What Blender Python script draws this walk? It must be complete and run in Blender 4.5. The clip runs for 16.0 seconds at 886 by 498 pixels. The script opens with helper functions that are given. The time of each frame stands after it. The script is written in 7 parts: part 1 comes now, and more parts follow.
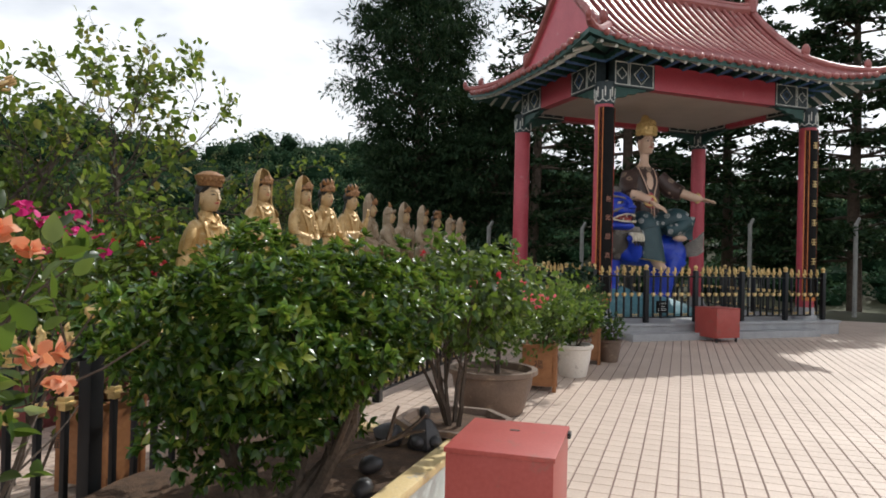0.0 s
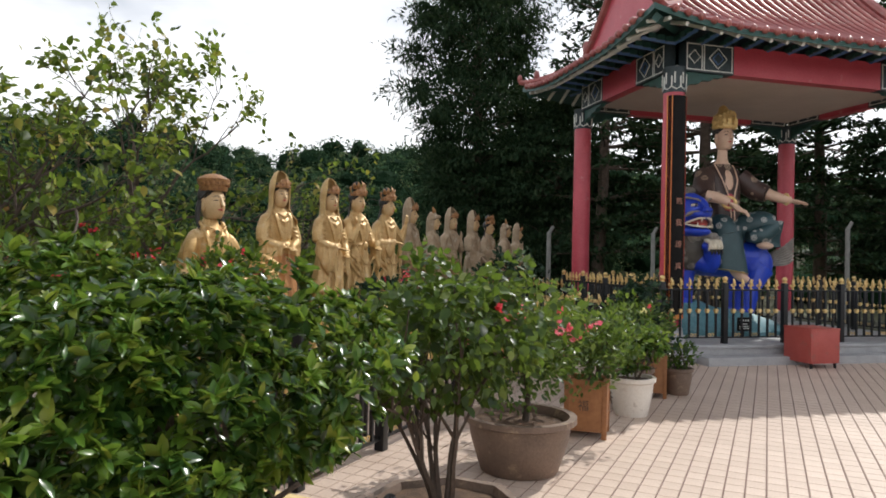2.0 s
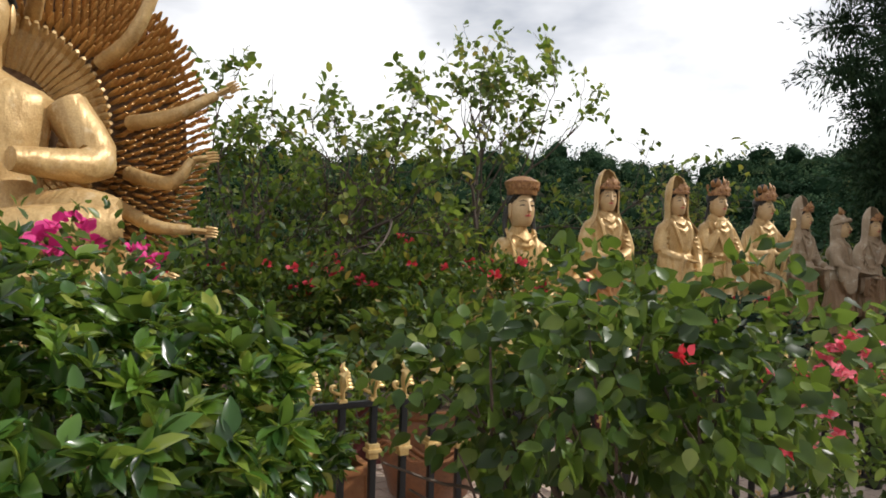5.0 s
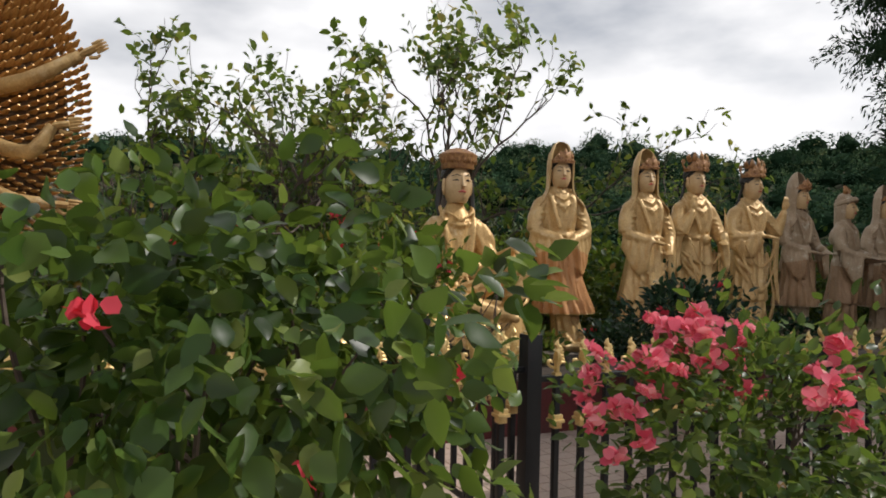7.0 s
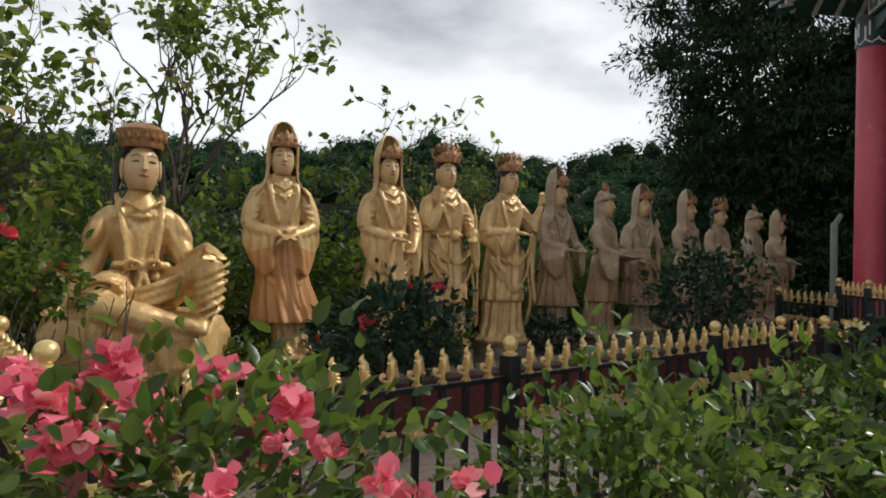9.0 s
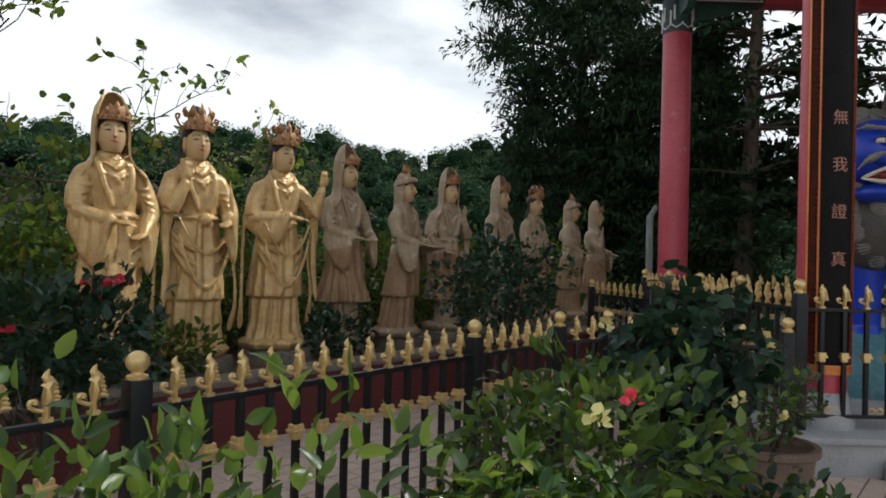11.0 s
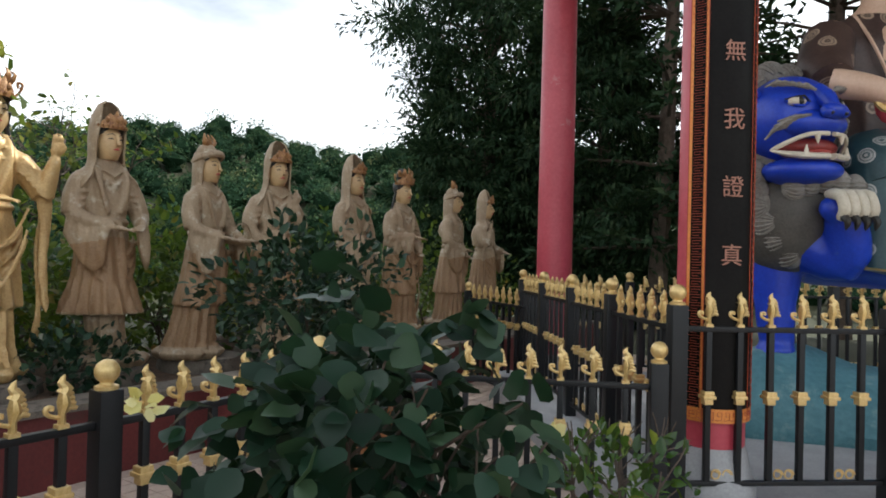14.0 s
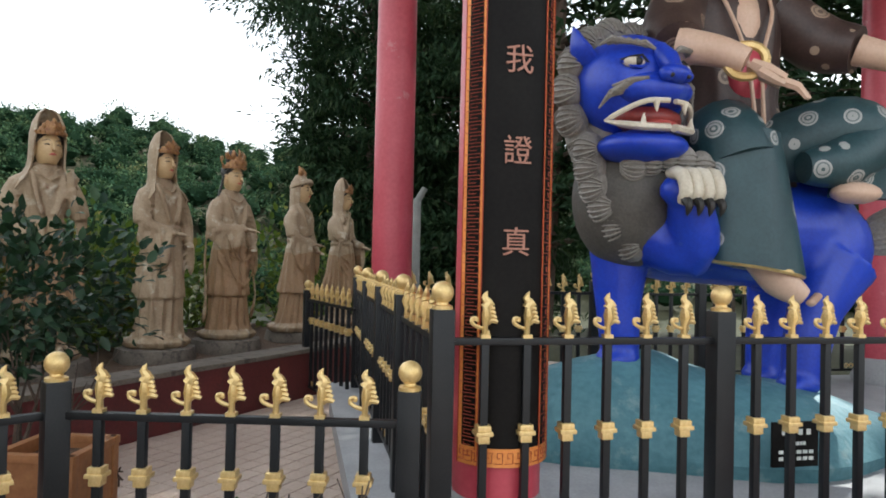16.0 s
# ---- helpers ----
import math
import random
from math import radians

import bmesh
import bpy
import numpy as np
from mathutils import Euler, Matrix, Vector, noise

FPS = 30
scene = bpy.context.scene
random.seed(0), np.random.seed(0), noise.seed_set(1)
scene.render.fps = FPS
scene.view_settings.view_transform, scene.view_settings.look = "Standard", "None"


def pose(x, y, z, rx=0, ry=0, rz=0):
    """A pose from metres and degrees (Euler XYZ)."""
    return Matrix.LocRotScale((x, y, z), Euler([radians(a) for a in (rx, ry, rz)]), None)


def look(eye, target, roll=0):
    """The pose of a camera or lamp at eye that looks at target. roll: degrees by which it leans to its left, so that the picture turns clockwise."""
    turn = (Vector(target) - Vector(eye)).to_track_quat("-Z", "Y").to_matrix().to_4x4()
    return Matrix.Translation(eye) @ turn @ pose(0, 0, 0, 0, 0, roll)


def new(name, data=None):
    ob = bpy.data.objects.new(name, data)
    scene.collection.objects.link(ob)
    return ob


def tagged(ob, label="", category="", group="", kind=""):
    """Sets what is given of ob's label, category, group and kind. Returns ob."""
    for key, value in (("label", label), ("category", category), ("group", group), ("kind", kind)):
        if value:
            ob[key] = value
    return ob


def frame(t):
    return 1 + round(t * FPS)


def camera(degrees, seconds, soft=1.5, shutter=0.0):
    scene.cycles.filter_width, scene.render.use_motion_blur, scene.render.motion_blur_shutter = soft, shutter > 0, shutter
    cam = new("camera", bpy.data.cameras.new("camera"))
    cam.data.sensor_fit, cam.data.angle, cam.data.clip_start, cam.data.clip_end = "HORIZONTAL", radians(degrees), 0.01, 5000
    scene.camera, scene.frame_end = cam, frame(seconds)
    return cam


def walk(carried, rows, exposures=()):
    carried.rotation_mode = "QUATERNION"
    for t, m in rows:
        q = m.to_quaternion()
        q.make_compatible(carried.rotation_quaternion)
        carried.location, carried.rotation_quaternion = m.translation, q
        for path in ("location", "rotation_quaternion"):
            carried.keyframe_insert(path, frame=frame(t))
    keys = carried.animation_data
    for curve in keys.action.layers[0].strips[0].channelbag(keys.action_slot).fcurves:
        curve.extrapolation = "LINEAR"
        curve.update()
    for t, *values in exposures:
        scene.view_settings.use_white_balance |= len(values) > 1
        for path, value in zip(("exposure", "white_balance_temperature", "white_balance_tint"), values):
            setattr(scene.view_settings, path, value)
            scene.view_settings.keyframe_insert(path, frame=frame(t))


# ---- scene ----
cam = camera(66.3, 16.0, soft=1.8)
METRES, EYE, TILT, LEAN, TURN = 10.6, 1.5, 0.0, 0.0, 19.5
ROWS = [
    (0.0, 0.0, 0.0, 0.0, -0.01, 0.39, -1.32),
    (0.5, 0.0091, 0.0357, 0.0024, 0.05, 0.25, -1.47),
    (1.0, 0.0148, 0.0674, 0.0056, 1.98, 0.37, -1.44),
    (1.5, 0.0263, 0.0987, 0.0118, 5.65, 0.57, -1.38),
    (2.0, 0.0421, 0.122, 0.0095, 6.13, 0.66, -1.25),
    (2.5, 0.0538, 0.1521, 0.0111, 7.89, 0.7, -1.42),
    (3.0, 0.0636, 0.1737, 0.0099, 10.61, 0.86, -1.46),
    (3.5, 0.0682, 0.2007, 0.0093, 16.54, 0.81, -1.64),
    (4.0, 0.0703, 0.2236, 0.008, 27.86, 1.03, -1.59),
    (6.5, 0.1291, 0.3651, -0.0017, 45.0, 1.16, -1.45),
    (7.0, 0.1309, 0.3929, -0.0045, 44.8, 0.84, -1.49),
    (7.5, 0.1365, 0.4336, 0.0005, 42.55, 0.79, -1.33),
    (8.0, 0.1439, 0.4645, 0.0001, 37.36, 0.93, -1.3),
    (8.5, 0.1514, 0.4968, 0.0011, 35.78, 0.9, -1.33),
    (9.0, 0.1583, 0.5248, 0.0002, 31.43, 0.89, -1.36),
    (9.5, 0.1679, 0.5573, 0.0024, 27.49, 0.84, -1.19),
    (10.0, 0.1771, 0.5863, 0.0006, 23.74, 0.73, -1.19),
    (12.5, 0.2111, 0.7448, -0.002, 19.1, 0.63, -1.48),
    (13.0, 0.2197, 0.7763, 0.0016, 18.51, 0.74, -1.38),
    (13.5, 0.2317, 0.8079, -0.0009, 16.14, 0.69, -1.31),
    (14.0, 0.2399, 0.8344, -0.0011, 15.3, 0.72, -1.48),
    (14.5, 0.2481, 0.8671, -0.0013, 15.09, 0.54, -1.48),
    (15.0, 0.2646, 0.8938, -0.0031, 13.33, 0.94, -1.41),
    (15.5, 0.282, 0.9177, -0.0015, 10.66, 0.85, -1.37),
    (16.0, 0.2983, 0.941, -0.003, 8.59, 0.8, -1.33),
]
walk(cam, [(t, pose(0, 0, EYE, TILT, LEAN, TURN) @ pose(METRES * x, METRES * y, METRES * z, 90 + pitch, roll, yaw)) for t, x, y, z, yaw, pitch, roll in ROWS],
     [(0.0, -0.5, 6300, 9), (2.0, -0.34, 6400, 10), (4.0, -0.32, 6500, 10), (6.5, -0.72, 6550, 11), (9.0, -0.78, 6350, 9), (10.2, -0.68, 6250, 8), (12.5, -0.55, 6150, 6), (14.5, 0.15, 6150, 6), (16.0, 0.38, 6150, 6)])

# ---- world and sun ----
SUN_AZ, SUN_EL = 20.0, 43.0  # degrees from +y towards +x; above the horizon
sun_way = Vector((math.sin(radians(SUN_AZ)) * math.cos(radians(SUN_EL)), math.cos(radians(SUN_AZ)) * math.cos(radians(SUN_EL)), math.sin(radians(SUN_EL))))
world = bpy.data.worlds.new("sky")
scene.world = world
world.use_nodes = True
wn, wl = world.node_tree.nodes, world.node_tree.links
wn.clear()
w_out = wn.new("ShaderNodeOutputWorld")
w_bg = wn.new("ShaderNodeBackground")
w_sky = wn.new("ShaderNodeTexSky")
w_sky.sky_type, w_sky.sun_disc = "NISHITA", False
w_sky.sun_elevation, w_sky.sun_rotation = radians(SUN_EL), radians(SUN_AZ)
w_co = wn.new("ShaderNodeTexCoord")
w_map = wn.new("ShaderNodeMapping")
w_map.inputs["Scale"].default_value = (1.0, 1.0, 2.6)
w_noise = wn.new("ShaderNodeTexNoise")
w_noise.inputs["Scale"].default_value, w_noise.inputs["Detail"].default_value = 2.2, 6.0
w_ramp = wn.new("ShaderNodeValToRGB")
w_ramp.color_ramp.elements[0].position, w_ramp.color_ramp.elements[1].position = 0.3, 0.52
w_ramp.color_ramp.elements[0].color = (0.3, 0.3, 0.3, 1)  # thin haze between the clouds
w_mix = wn.new("ShaderNodeMix")
w_mix.data_type = "RGBA"
w_mix.inputs["B"].default_value = (19.0, 19.1, 19.4, 1)
wl.new(w_co.outputs["Generated"], w_map.inputs["Vector"])
wl.new(w_map.outputs["Vector"], w_noise.inputs["Vector"])
w_sep = wn.new("ShaderNodeSeparateXYZ")
w_thin = wn.new("ShaderNodeMath")  # the cover breaks up towards the zenith
w_thin.operation = "MULTIPLY_ADD"
w_thin.inputs[1].default_value = -0.36
w_lift = wn.new("ShaderNodeMath")
w_lift.inputs[1].default_value = 0.13
wl.new(w_co.outputs["Generated"], w_sep.inputs["Vector"])
wl.new(w_sep.outputs["Z"], w_thin.inputs[0])
wl.new(w_noise.outputs["Fac"], w_lift.inputs[0])
wl.new(w_lift.outputs[0], w_thin.inputs[2])
wl.new(w_thin.outputs[0], w_ramp.inputs["Fac"])
wl.new(w_ramp.outputs["Color"], w_mix.inputs["Factor"])
wl.new(w_sky.outputs["Color"], w_mix.inputs["A"])
wl.new(w_mix.outputs["Result"], w_bg.inputs["Color"])
wl.new(w_bg.outputs["Background"], w_out.inputs["Surface"])
w_bg.inputs["Strength"].default_value = 0.09
sun = new("sun", bpy.data.lights.new("sun", "SUN"))
sun.data.energy, sun.data.angle, sun.data.color = 5.0, radians(0.6), (1.0, 0.965, 0.9)
sun.matrix_world = look((0, 0, 30), Vector((0, 0, 30)) - sun_way)


# ---- materials ----
def nodes_of(name):
    m = bpy.data.materials.new(name)
    m.use_nodes = True
    return m, m.node_tree.nodes, m.node_tree.links, m.node_tree.nodes["Principled BSDF"]


def surface(name, dark, light, rough=0.6, metal=0.0, scale=6.0, fine=60.0, bump=0.15, worn=None, wear=0.0, spec=0.5, rand=0.0):
    """Two-scale noise between two colours, fine bump, optional worn patches in a third colour."""
    m, n, l, b = nodes_of(name)
    co = n.new("ShaderNodeTexCoord")
    big, small = n.new("ShaderNodeTexNoise"), n.new("ShaderNodeTexNoise")
    big.inputs["Scale"].default_value, big.inputs["Detail"].default_value = scale, 5
    small.inputs["Scale"].default_value, small.inputs["Detail"].default_value = fine, 4
    add = n.new("ShaderNodeMath")
    add.operation = "MULTIPLY_ADD"
    add.inputs[1].default_value, add.inputs[2].default_value = 0.45, 0.0
    ramp = n.new("ShaderNodeValToRGB")
    ramp.color_ramp.elements[0].position, ramp.color_ramp.elements[1].position = 0.3, 0.68
    ramp.color_ramp.elements[0].color, ramp.color_ramp.elements[1].color = (*dark, 1), (*light, 1)
    mixf = n.new("ShaderNodeMath")
    mixf.operation = "MULTIPLY_ADD"
    mixf.inputs[1].default_value = 0.55
    l.new(co.outputs["Object"], big.inputs["Vector"])
    l.new(co.outputs["Object"], small.inputs["Vector"])
    l.new(small.outputs["Fac"], add.inputs[0])
    l.new(big.outputs["Fac"], mixf.inputs[0])
    l.new(add.outputs[0], mixf.inputs[2])
    last = mixf.outputs[0]
    if rand:
        info = n.new("ShaderNodeObjectInfo")
        r = n.new("ShaderNodeMath")
        r.operation = "MULTIPLY_ADD"
        r.inputs[1].default_value, r.inputs[2].default_value = rand, -rand / 2
        s = n.new("ShaderNodeMath")
        l.new(info.outputs["Random"], r.inputs[0])
        l.new(r.outputs[0], s.inputs[0])
        l.new(last, s.inputs[1])
        last = s.outputs[0]
    l.new(last, ramp.inputs["Fac"])
    col = ramp.outputs["Color"]
    if worn:
        wnoise = n.new("ShaderNodeTexNoise")
        wnoise.inputs["Scale"].default_value, wnoise.inputs["Detail"].default_value, wnoise.inputs["Roughness"].default_value = scale * 1.7, 8, 0.65
        wr = n.new("ShaderNodeValToRGB")
        wr.color_ramp.elements[0].position, wr.color_ramp.elements[1].position = 0.62 - wear, 0.7 - wear * 0.7
        mx = n.new("ShaderNodeMix")
        mx.data_type = "RGBA"
        mx.inputs["B"].default_value = (*worn, 1)
        l.new(co.outputs["Object"], wnoise.inputs["Vector"])
        l.new(wnoise.outputs["Fac"], wr.inputs["Fac"])
        l.new(wr.outputs["Color"], mx.inputs["Factor"])
        l.new(col, mx.inputs["A"])
        col = mx.outputs["Result"]
    l.new(col, b.inputs["Base Color"])
    b.inputs["Roughness"].default_value, b.inputs["Metallic"].default_value, b.inputs["Specular IOR Level"].default_value = rough, metal, spec
    if bump:
        bp = n.new("ShaderNodeBump")
        bp.inputs["Strength"].default_value, bp.inputs["Distance"].default_value = bump, 0.01
        l.new(small.outputs["Fac"], bp.inputs["Height"])
        l.new(bp.outputs["Normal"], b.inputs["Normal"])
    return m


def leafy(name, stops, rough=0.42, trans=0.35, warm=(0.35, 0.5, 0.06), spec=0.5, patch=0.0):
    """Leaves: colour by leaf, gloss above, light through the blade."""
    m, n, l, b = nodes_of(name)
    geo = n.new("ShaderNodeNewGeometry")
    ramp = n.new("ShaderNodeValToRGB")
    els = ramp.color_ramp.elements
    while len(els) < len(stops):
        els.new(0.5)
    for e, (p, c) in zip(els, stops):
        e.position, e.color = p, (*c, 1)
    src = geo.outputs["Random Per Island"]
    if patch:  # whole crowns differ as well as single leaves
        co, big = n.new("ShaderNodeTexCoord"), n.new("ShaderNodeTexNoise")
        big.inputs["Scale"].default_value, big.inputs["Detail"].default_value = patch, 3
        sub, add = n.new("ShaderNodeMath"), n.new("ShaderNodeMath")
        sub.operation, add.operation = "MULTIPLY_ADD", "MULTIPLY_ADD"
        sub.inputs[1].default_value, sub.inputs[2].default_value = 2.4, -0.95
        add.inputs[1].default_value = 0.4
        l.new(co.outputs["Object"], big.inputs["Vector"])
        l.new(big.outputs["Fac"], sub.inputs[0])
        l.new(src, add.inputs[0])
        l.new(sub.outputs[0], add.inputs[2])
        src = add.outputs[0]
    l.new(src, ramp.inputs["Fac"])
    l.new(ramp.outputs["Color"], b.inputs["Base Color"])
    b.inputs["Roughness"].default_value, b.inputs["Specular IOR Level"].default_value = rough, spec
    tr = n.new("ShaderNodeBsdfTranslucent")
    tint = n.new("ShaderNodeMix")
    tint.data_type = "RGBA"
    tint.inputs["Factor"].default_value = 0.5
    tint.inputs["B"].default_value = (*warm, 1)
    l.new(ramp.outputs["Color"], tint.inputs["A"])
    l.new(tint.outputs["Result"], tr.inputs["Color"])
    mix = n.new("ShaderNodeMixShader")
    mix.inputs["Fac"].default_value = trans
    l.new(b.outputs["BSDF"], mix.inputs[1])
    l.new(tr.outputs["BSDF"], mix.inputs[2])
    l.new(mix.outputs["Shader"], n["Material Output"].inputs["Surface"])
    return m


M = {}
M["tile"] = surface("floor_tile", (0.46, 0.35, 0.28), (0.66, 0.53, 0.44), 0.5, scale=1.3, fine=45, bump=0.12, rand=0.1)
M["grout"] = surface("grout", (0.16, 0.10, 0.08), (0.26, 0.18, 0.15), 0.85, scale=3, fine=80)
M["soil"] = surface("soil", (0.03, 0.017, 0.01), (0.14, 0.08, 0.045), 0.95, scale=14, fine=90, bump=0.9)
M["earth"] = surface("earth", (0.03, 0.035, 0.015), (0.08, 0.075, 0.035), 0.95, scale=0.5, fine=8, bump=0.6)
M["maroon"] = surface("maroon_paint", (0.085, 0.015, 0.016), (0.15, 0.027, 0.025), 0.6, scale=2, fine=40, worn=(0.08, 0.028, 0.025), wear=0.05)
M["ledge"] = surface("ledge_concrete", (0.1, 0.085, 0.07), (0.22, 0.185, 0.15), 0.85, scale=5, fine=60, worn=(0.07, 0.06, 0.05), wear=0.08)
M["platform"] = surface("platform_stone", (0.27, 0.27, 0.275), (0.42, 0.42, 0.425), 0.7, scale=4, fine=70)
M["red"] = surface("red_lacquer", (0.43, 0.045, 0.07), (0.55, 0.085, 0.115), 0.38, scale=2.5, fine=30, bump=0.04, worn=(0.52, 0.18, 0.2), wear=-0.02)
M["redbox"] = surface("red_metal", (0.33, 0.05, 0.04), (0.42, 0.085, 0.07), 0.45, scale=4, fine=60, bump=0.05, worn=(0.28, 0.09, 0.07), wear=0.03)
M["black"] = surface("black_iron", (0.005, 0.006, 0.007), (0.013, 0.014, 0.016), 0.4, scale=8, fine=120, bump=0.06, spec=0.35)
M["board"] = surface("black_lacquer", (0.005, 0.004, 0.004), (0.012, 0.011, 0.010), 0.5, scale=5, fine=60, bump=0.05, spec=0.1)
M["gilt"] = surface("gold_paint", (0.58, 0.38, 0.12), (0.82, 0.62, 0.3), 0.36, 0.5, scale=20, fine=160, bump=0.08, worn=(0.42, 0.3, 0.14), wear=-0.02)
M["gold"] = surface("statue_gold", (0.38, 0.22, 0.075), (0.66, 0.46, 0.21), 0.42, 0.25, scale=7, fine=70, bump=0.25, worn=(0.6, 0.44, 0.24), wear=0.04)
M["goldrich"] = surface("statue_gold_deep", (0.4, 0.23, 0.07), (0.68, 0.45, 0.19), 0.42, 0.28, scale=6, fine=70, bump=0.25, worn=(0.64, 0.48, 0.27), wear=0.04)
# first statue's overskirt: its shade is put into the colour as brown
M["robe"] = surface("statue_robe_shaded", (0.42, 0.19, 0.07), (0.55, 0.28, 0.11), 0.5, 0.15, scale=4, fine=60, bump=0.16)
M["robe2"] = surface("statue_gold_brown", (0.4, 0.2, 0.06), (0.62, 0.38, 0.14), 0.42, 0.3, scale=6, fine=60, bump=0.15)
M["robetan"] = surface("statue_robe_tan", (0.22, 0.125, 0.06), (0.36, 0.225, 0.12), 0.55, 0.08, scale=5, fine=60, bump=0.2)
M["stone"] = surface("statue_tan", (0.25, 0.17, 0.1), (0.43, 0.32, 0.205), 0.55, 0.08, scale=5, fine=60, bump=0.2, worn=(0.5, 0.42, 0.31), wear=0.06)
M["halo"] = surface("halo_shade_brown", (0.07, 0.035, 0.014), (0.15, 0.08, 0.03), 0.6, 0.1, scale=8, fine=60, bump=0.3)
M["face"] = surface("statue_face", (0.46, 0.3, 0.14), (0.62, 0.43, 0.23), 0.45, 0.08, scale=6, fine=40, bump=0.04)
M["hair"] = surface("black_hair", (0.01, 0.009, 0.008), (0.03, 0.026, 0.022), 0.5, scale=10, fine=100)
M["lips"] = surface("painted_lips", (0.4, 0.06, 0.05), (0.5, 0.1, 0.08), 0.45, bump=0)
M["crown"] = surface("crown_red_gold", (0.14, 0.045, 0.025), (0.46, 0.25, 0.09), 0.45, 0.25, scale=30, fine=90, bump=0.3)
M["blue"] = surface("blue_enamel", (0.008, 0.03, 0.36), (0.018, 0.065, 0.55), 0.36, scale=3, fine=50, bump=0.08, worn=(0.05, 0.09, 0.4), wear=0.0)
M["mane"] = surface("grey_mane", (0.12, 0.105, 0.09), (0.3, 0.28, 0.25), 0.6, scale=6, fine=50, bump=0.3)
M["breast"] = surface("breast_grey", (0.045, 0.04, 0.034), (0.11, 0.1, 0.085), 0.6, scale=5, fine=60, bump=0.3)
M["ivory"] = surface("ivory_paint", (0.5, 0.44, 0.33), (0.74, 0.68, 0.56), 0.45, scale=8, fine=60, bump=0.05)
M["mouth"] = surface("mouth_red", (0.16, 0.02, 0.02), (0.3, 0.04, 0.03), 0.4)
M["skin"] = surface("pale_paint", (0.55, 0.36, 0.25), (0.68, 0.48, 0.36), 0.4, scale=5, fine=50, bump=0.03)
M["rock"] = surface("teal_rock", (0.05, 0.15, 0.18), (0.12, 0.27, 0.31), 0.65, scale=2.2, fine=22, bump=0.6, worn=(0.2, 0.31, 0.32), wear=0.05)
M["cream"] = surface("cream_ceiling", (0.46, 0.39, 0.33), (0.56, 0.48, 0.41), 0.75, scale=2, fine=30)
M["rooftile"] = surface("glazed_roof_tile", (0.24, 0.06, 0.056), (0.4, 0.14, 0.125), 0.34, scale=4, fine=40, bump=0.1, rand=0.3, worn=(0.34, 0.19, 0.17), wear=0.04)
M["pgreen"] = surface("painted_green", (0.012, 0.05, 0.042), (0.03, 0.1, 0.085), 0.5, scale=8, fine=60)
M["pdark"] = surface("painted_dark", (0.012, 0.024, 0.03), (0.04, 0.06, 0.07), 0.5, scale=8, fine=60)
M["pwhite"] = surface("painted_white", (0.6, 0.62, 0.58), (0.78, 0.8, 0.76), 0.5, scale=8, fine=60)
M["pblue"] = surface("painted_blue", (0.05, 0.12, 0.3), (0.1, 0.2, 0.42), 0.5, scale=8, fine=60)
M["orange"] = surface("orange_gold", (0.62, 0.19, 0.04), (0.78, 0.32, 0.08), 0.45, 0.2, scale=8, fine=80)
M["clay"] = surface("brown_clay", (0.11, 0.075, 0.055), (0.22, 0.15, 0.11), 0.6, scale=5, fine=60, bump=0.25, worn=(0.3, 0.22, 0.15), wear=0.03)
M["terra"] = surface("terracotta_glaze", (0.12, 0.05, 0.025), (0.26, 0.11, 0.045), 0.4, scale=9, fine=60, bump=0.3)
M["whitepot"] = surface("white_pot", (0.62, 0.57, 0.5), (0.8, 0.76, 0.7), 0.5, scale=4, fine=50, worn=(0.45, 0.4, 0.34), wear=0.02)
M["wood"] = surface("planter_wood", (0.22, 0.085, 0.03), (0.4, 0.18, 0.07), 0.5, scale=3, fine=30, bump=0.2)
M["kerb"] = surface("kerb_yellow", (0.6, 0.43, 0.18), (0.76, 0.6, 0.33), 0.65, scale=5, fine=60, worn=(0.42, 0.36, 0.28), wear=0.05)
M["kerbwall"] = surface("kerb_wall", (0.5, 0.54, 0.5), (0.66, 0.7, 0.66), 0.65, scale=4, fine=60)
M["bark"] = surface("bark", (0.05, 0.035, 0.025), (0.16, 0.12, 0.09), 0.9, scale=9, fine=60, bump=0.8)
M["twig"] = surface("twig", (0.04, 0.028, 0.02), (0.11, 0.08, 0.06), 0.85, scale=12, fine=60, bump=0.4)
M["pole"] = surface("concrete_pole", (0.17, 0.17, 0.16), (0.27, 0.27, 0.25), 0.8)
M["bronze"] = surface("dark_figurine", (0.02, 0.02, 0.022), (0.06, 0.055, 0.055), 0.45)
M["rust"] = surface("rust_red_paint", (0.3, 0.035, 0.015), (0.42, 0.07, 0.03), 0.5, scale=8, fine=80)
M["copper"] = surface("faded_gilt", (0.28, 0.12, 0.085), (0.42, 0.21, 0.15), 0.5, 0.3, scale=20, fine=90)
M["ink"] = surface("dark_ink", (0.03, 0.02, 0.015), (0.07, 0.045, 0.03), 0.6, bump=0)
M["hedge"] = leafy("hedge_leaf", [(0.0, (0.009, 0.03, 0.007)), (0.6, (0.028, 0.078, 0.014)), (0.88, (0.07, 0.15, 0.024)), (1.0, (0.26, 0.3, 0.045))], 0.24, 0.25)
M["hedgetip"] = leafy("young_hedge_leaf", [(0.0, (0.05, 0.12, 0.015)), (0.7, (0.12, 0.22, 0.025)), (1.0, (0.3, 0.32, 0.05))], 0.3, 0.3)
M["hib"] = leafy("broad_leaf", [(0.0, (0.008, 0.022, 0.005)), (0.55, (0.03, 0.07, 0.013)), (0.88, (0.085, 0.145, 0.028)), (1.0, (0.2, 0.24, 0.06))], 0.38, 0.3, spec=0.35)
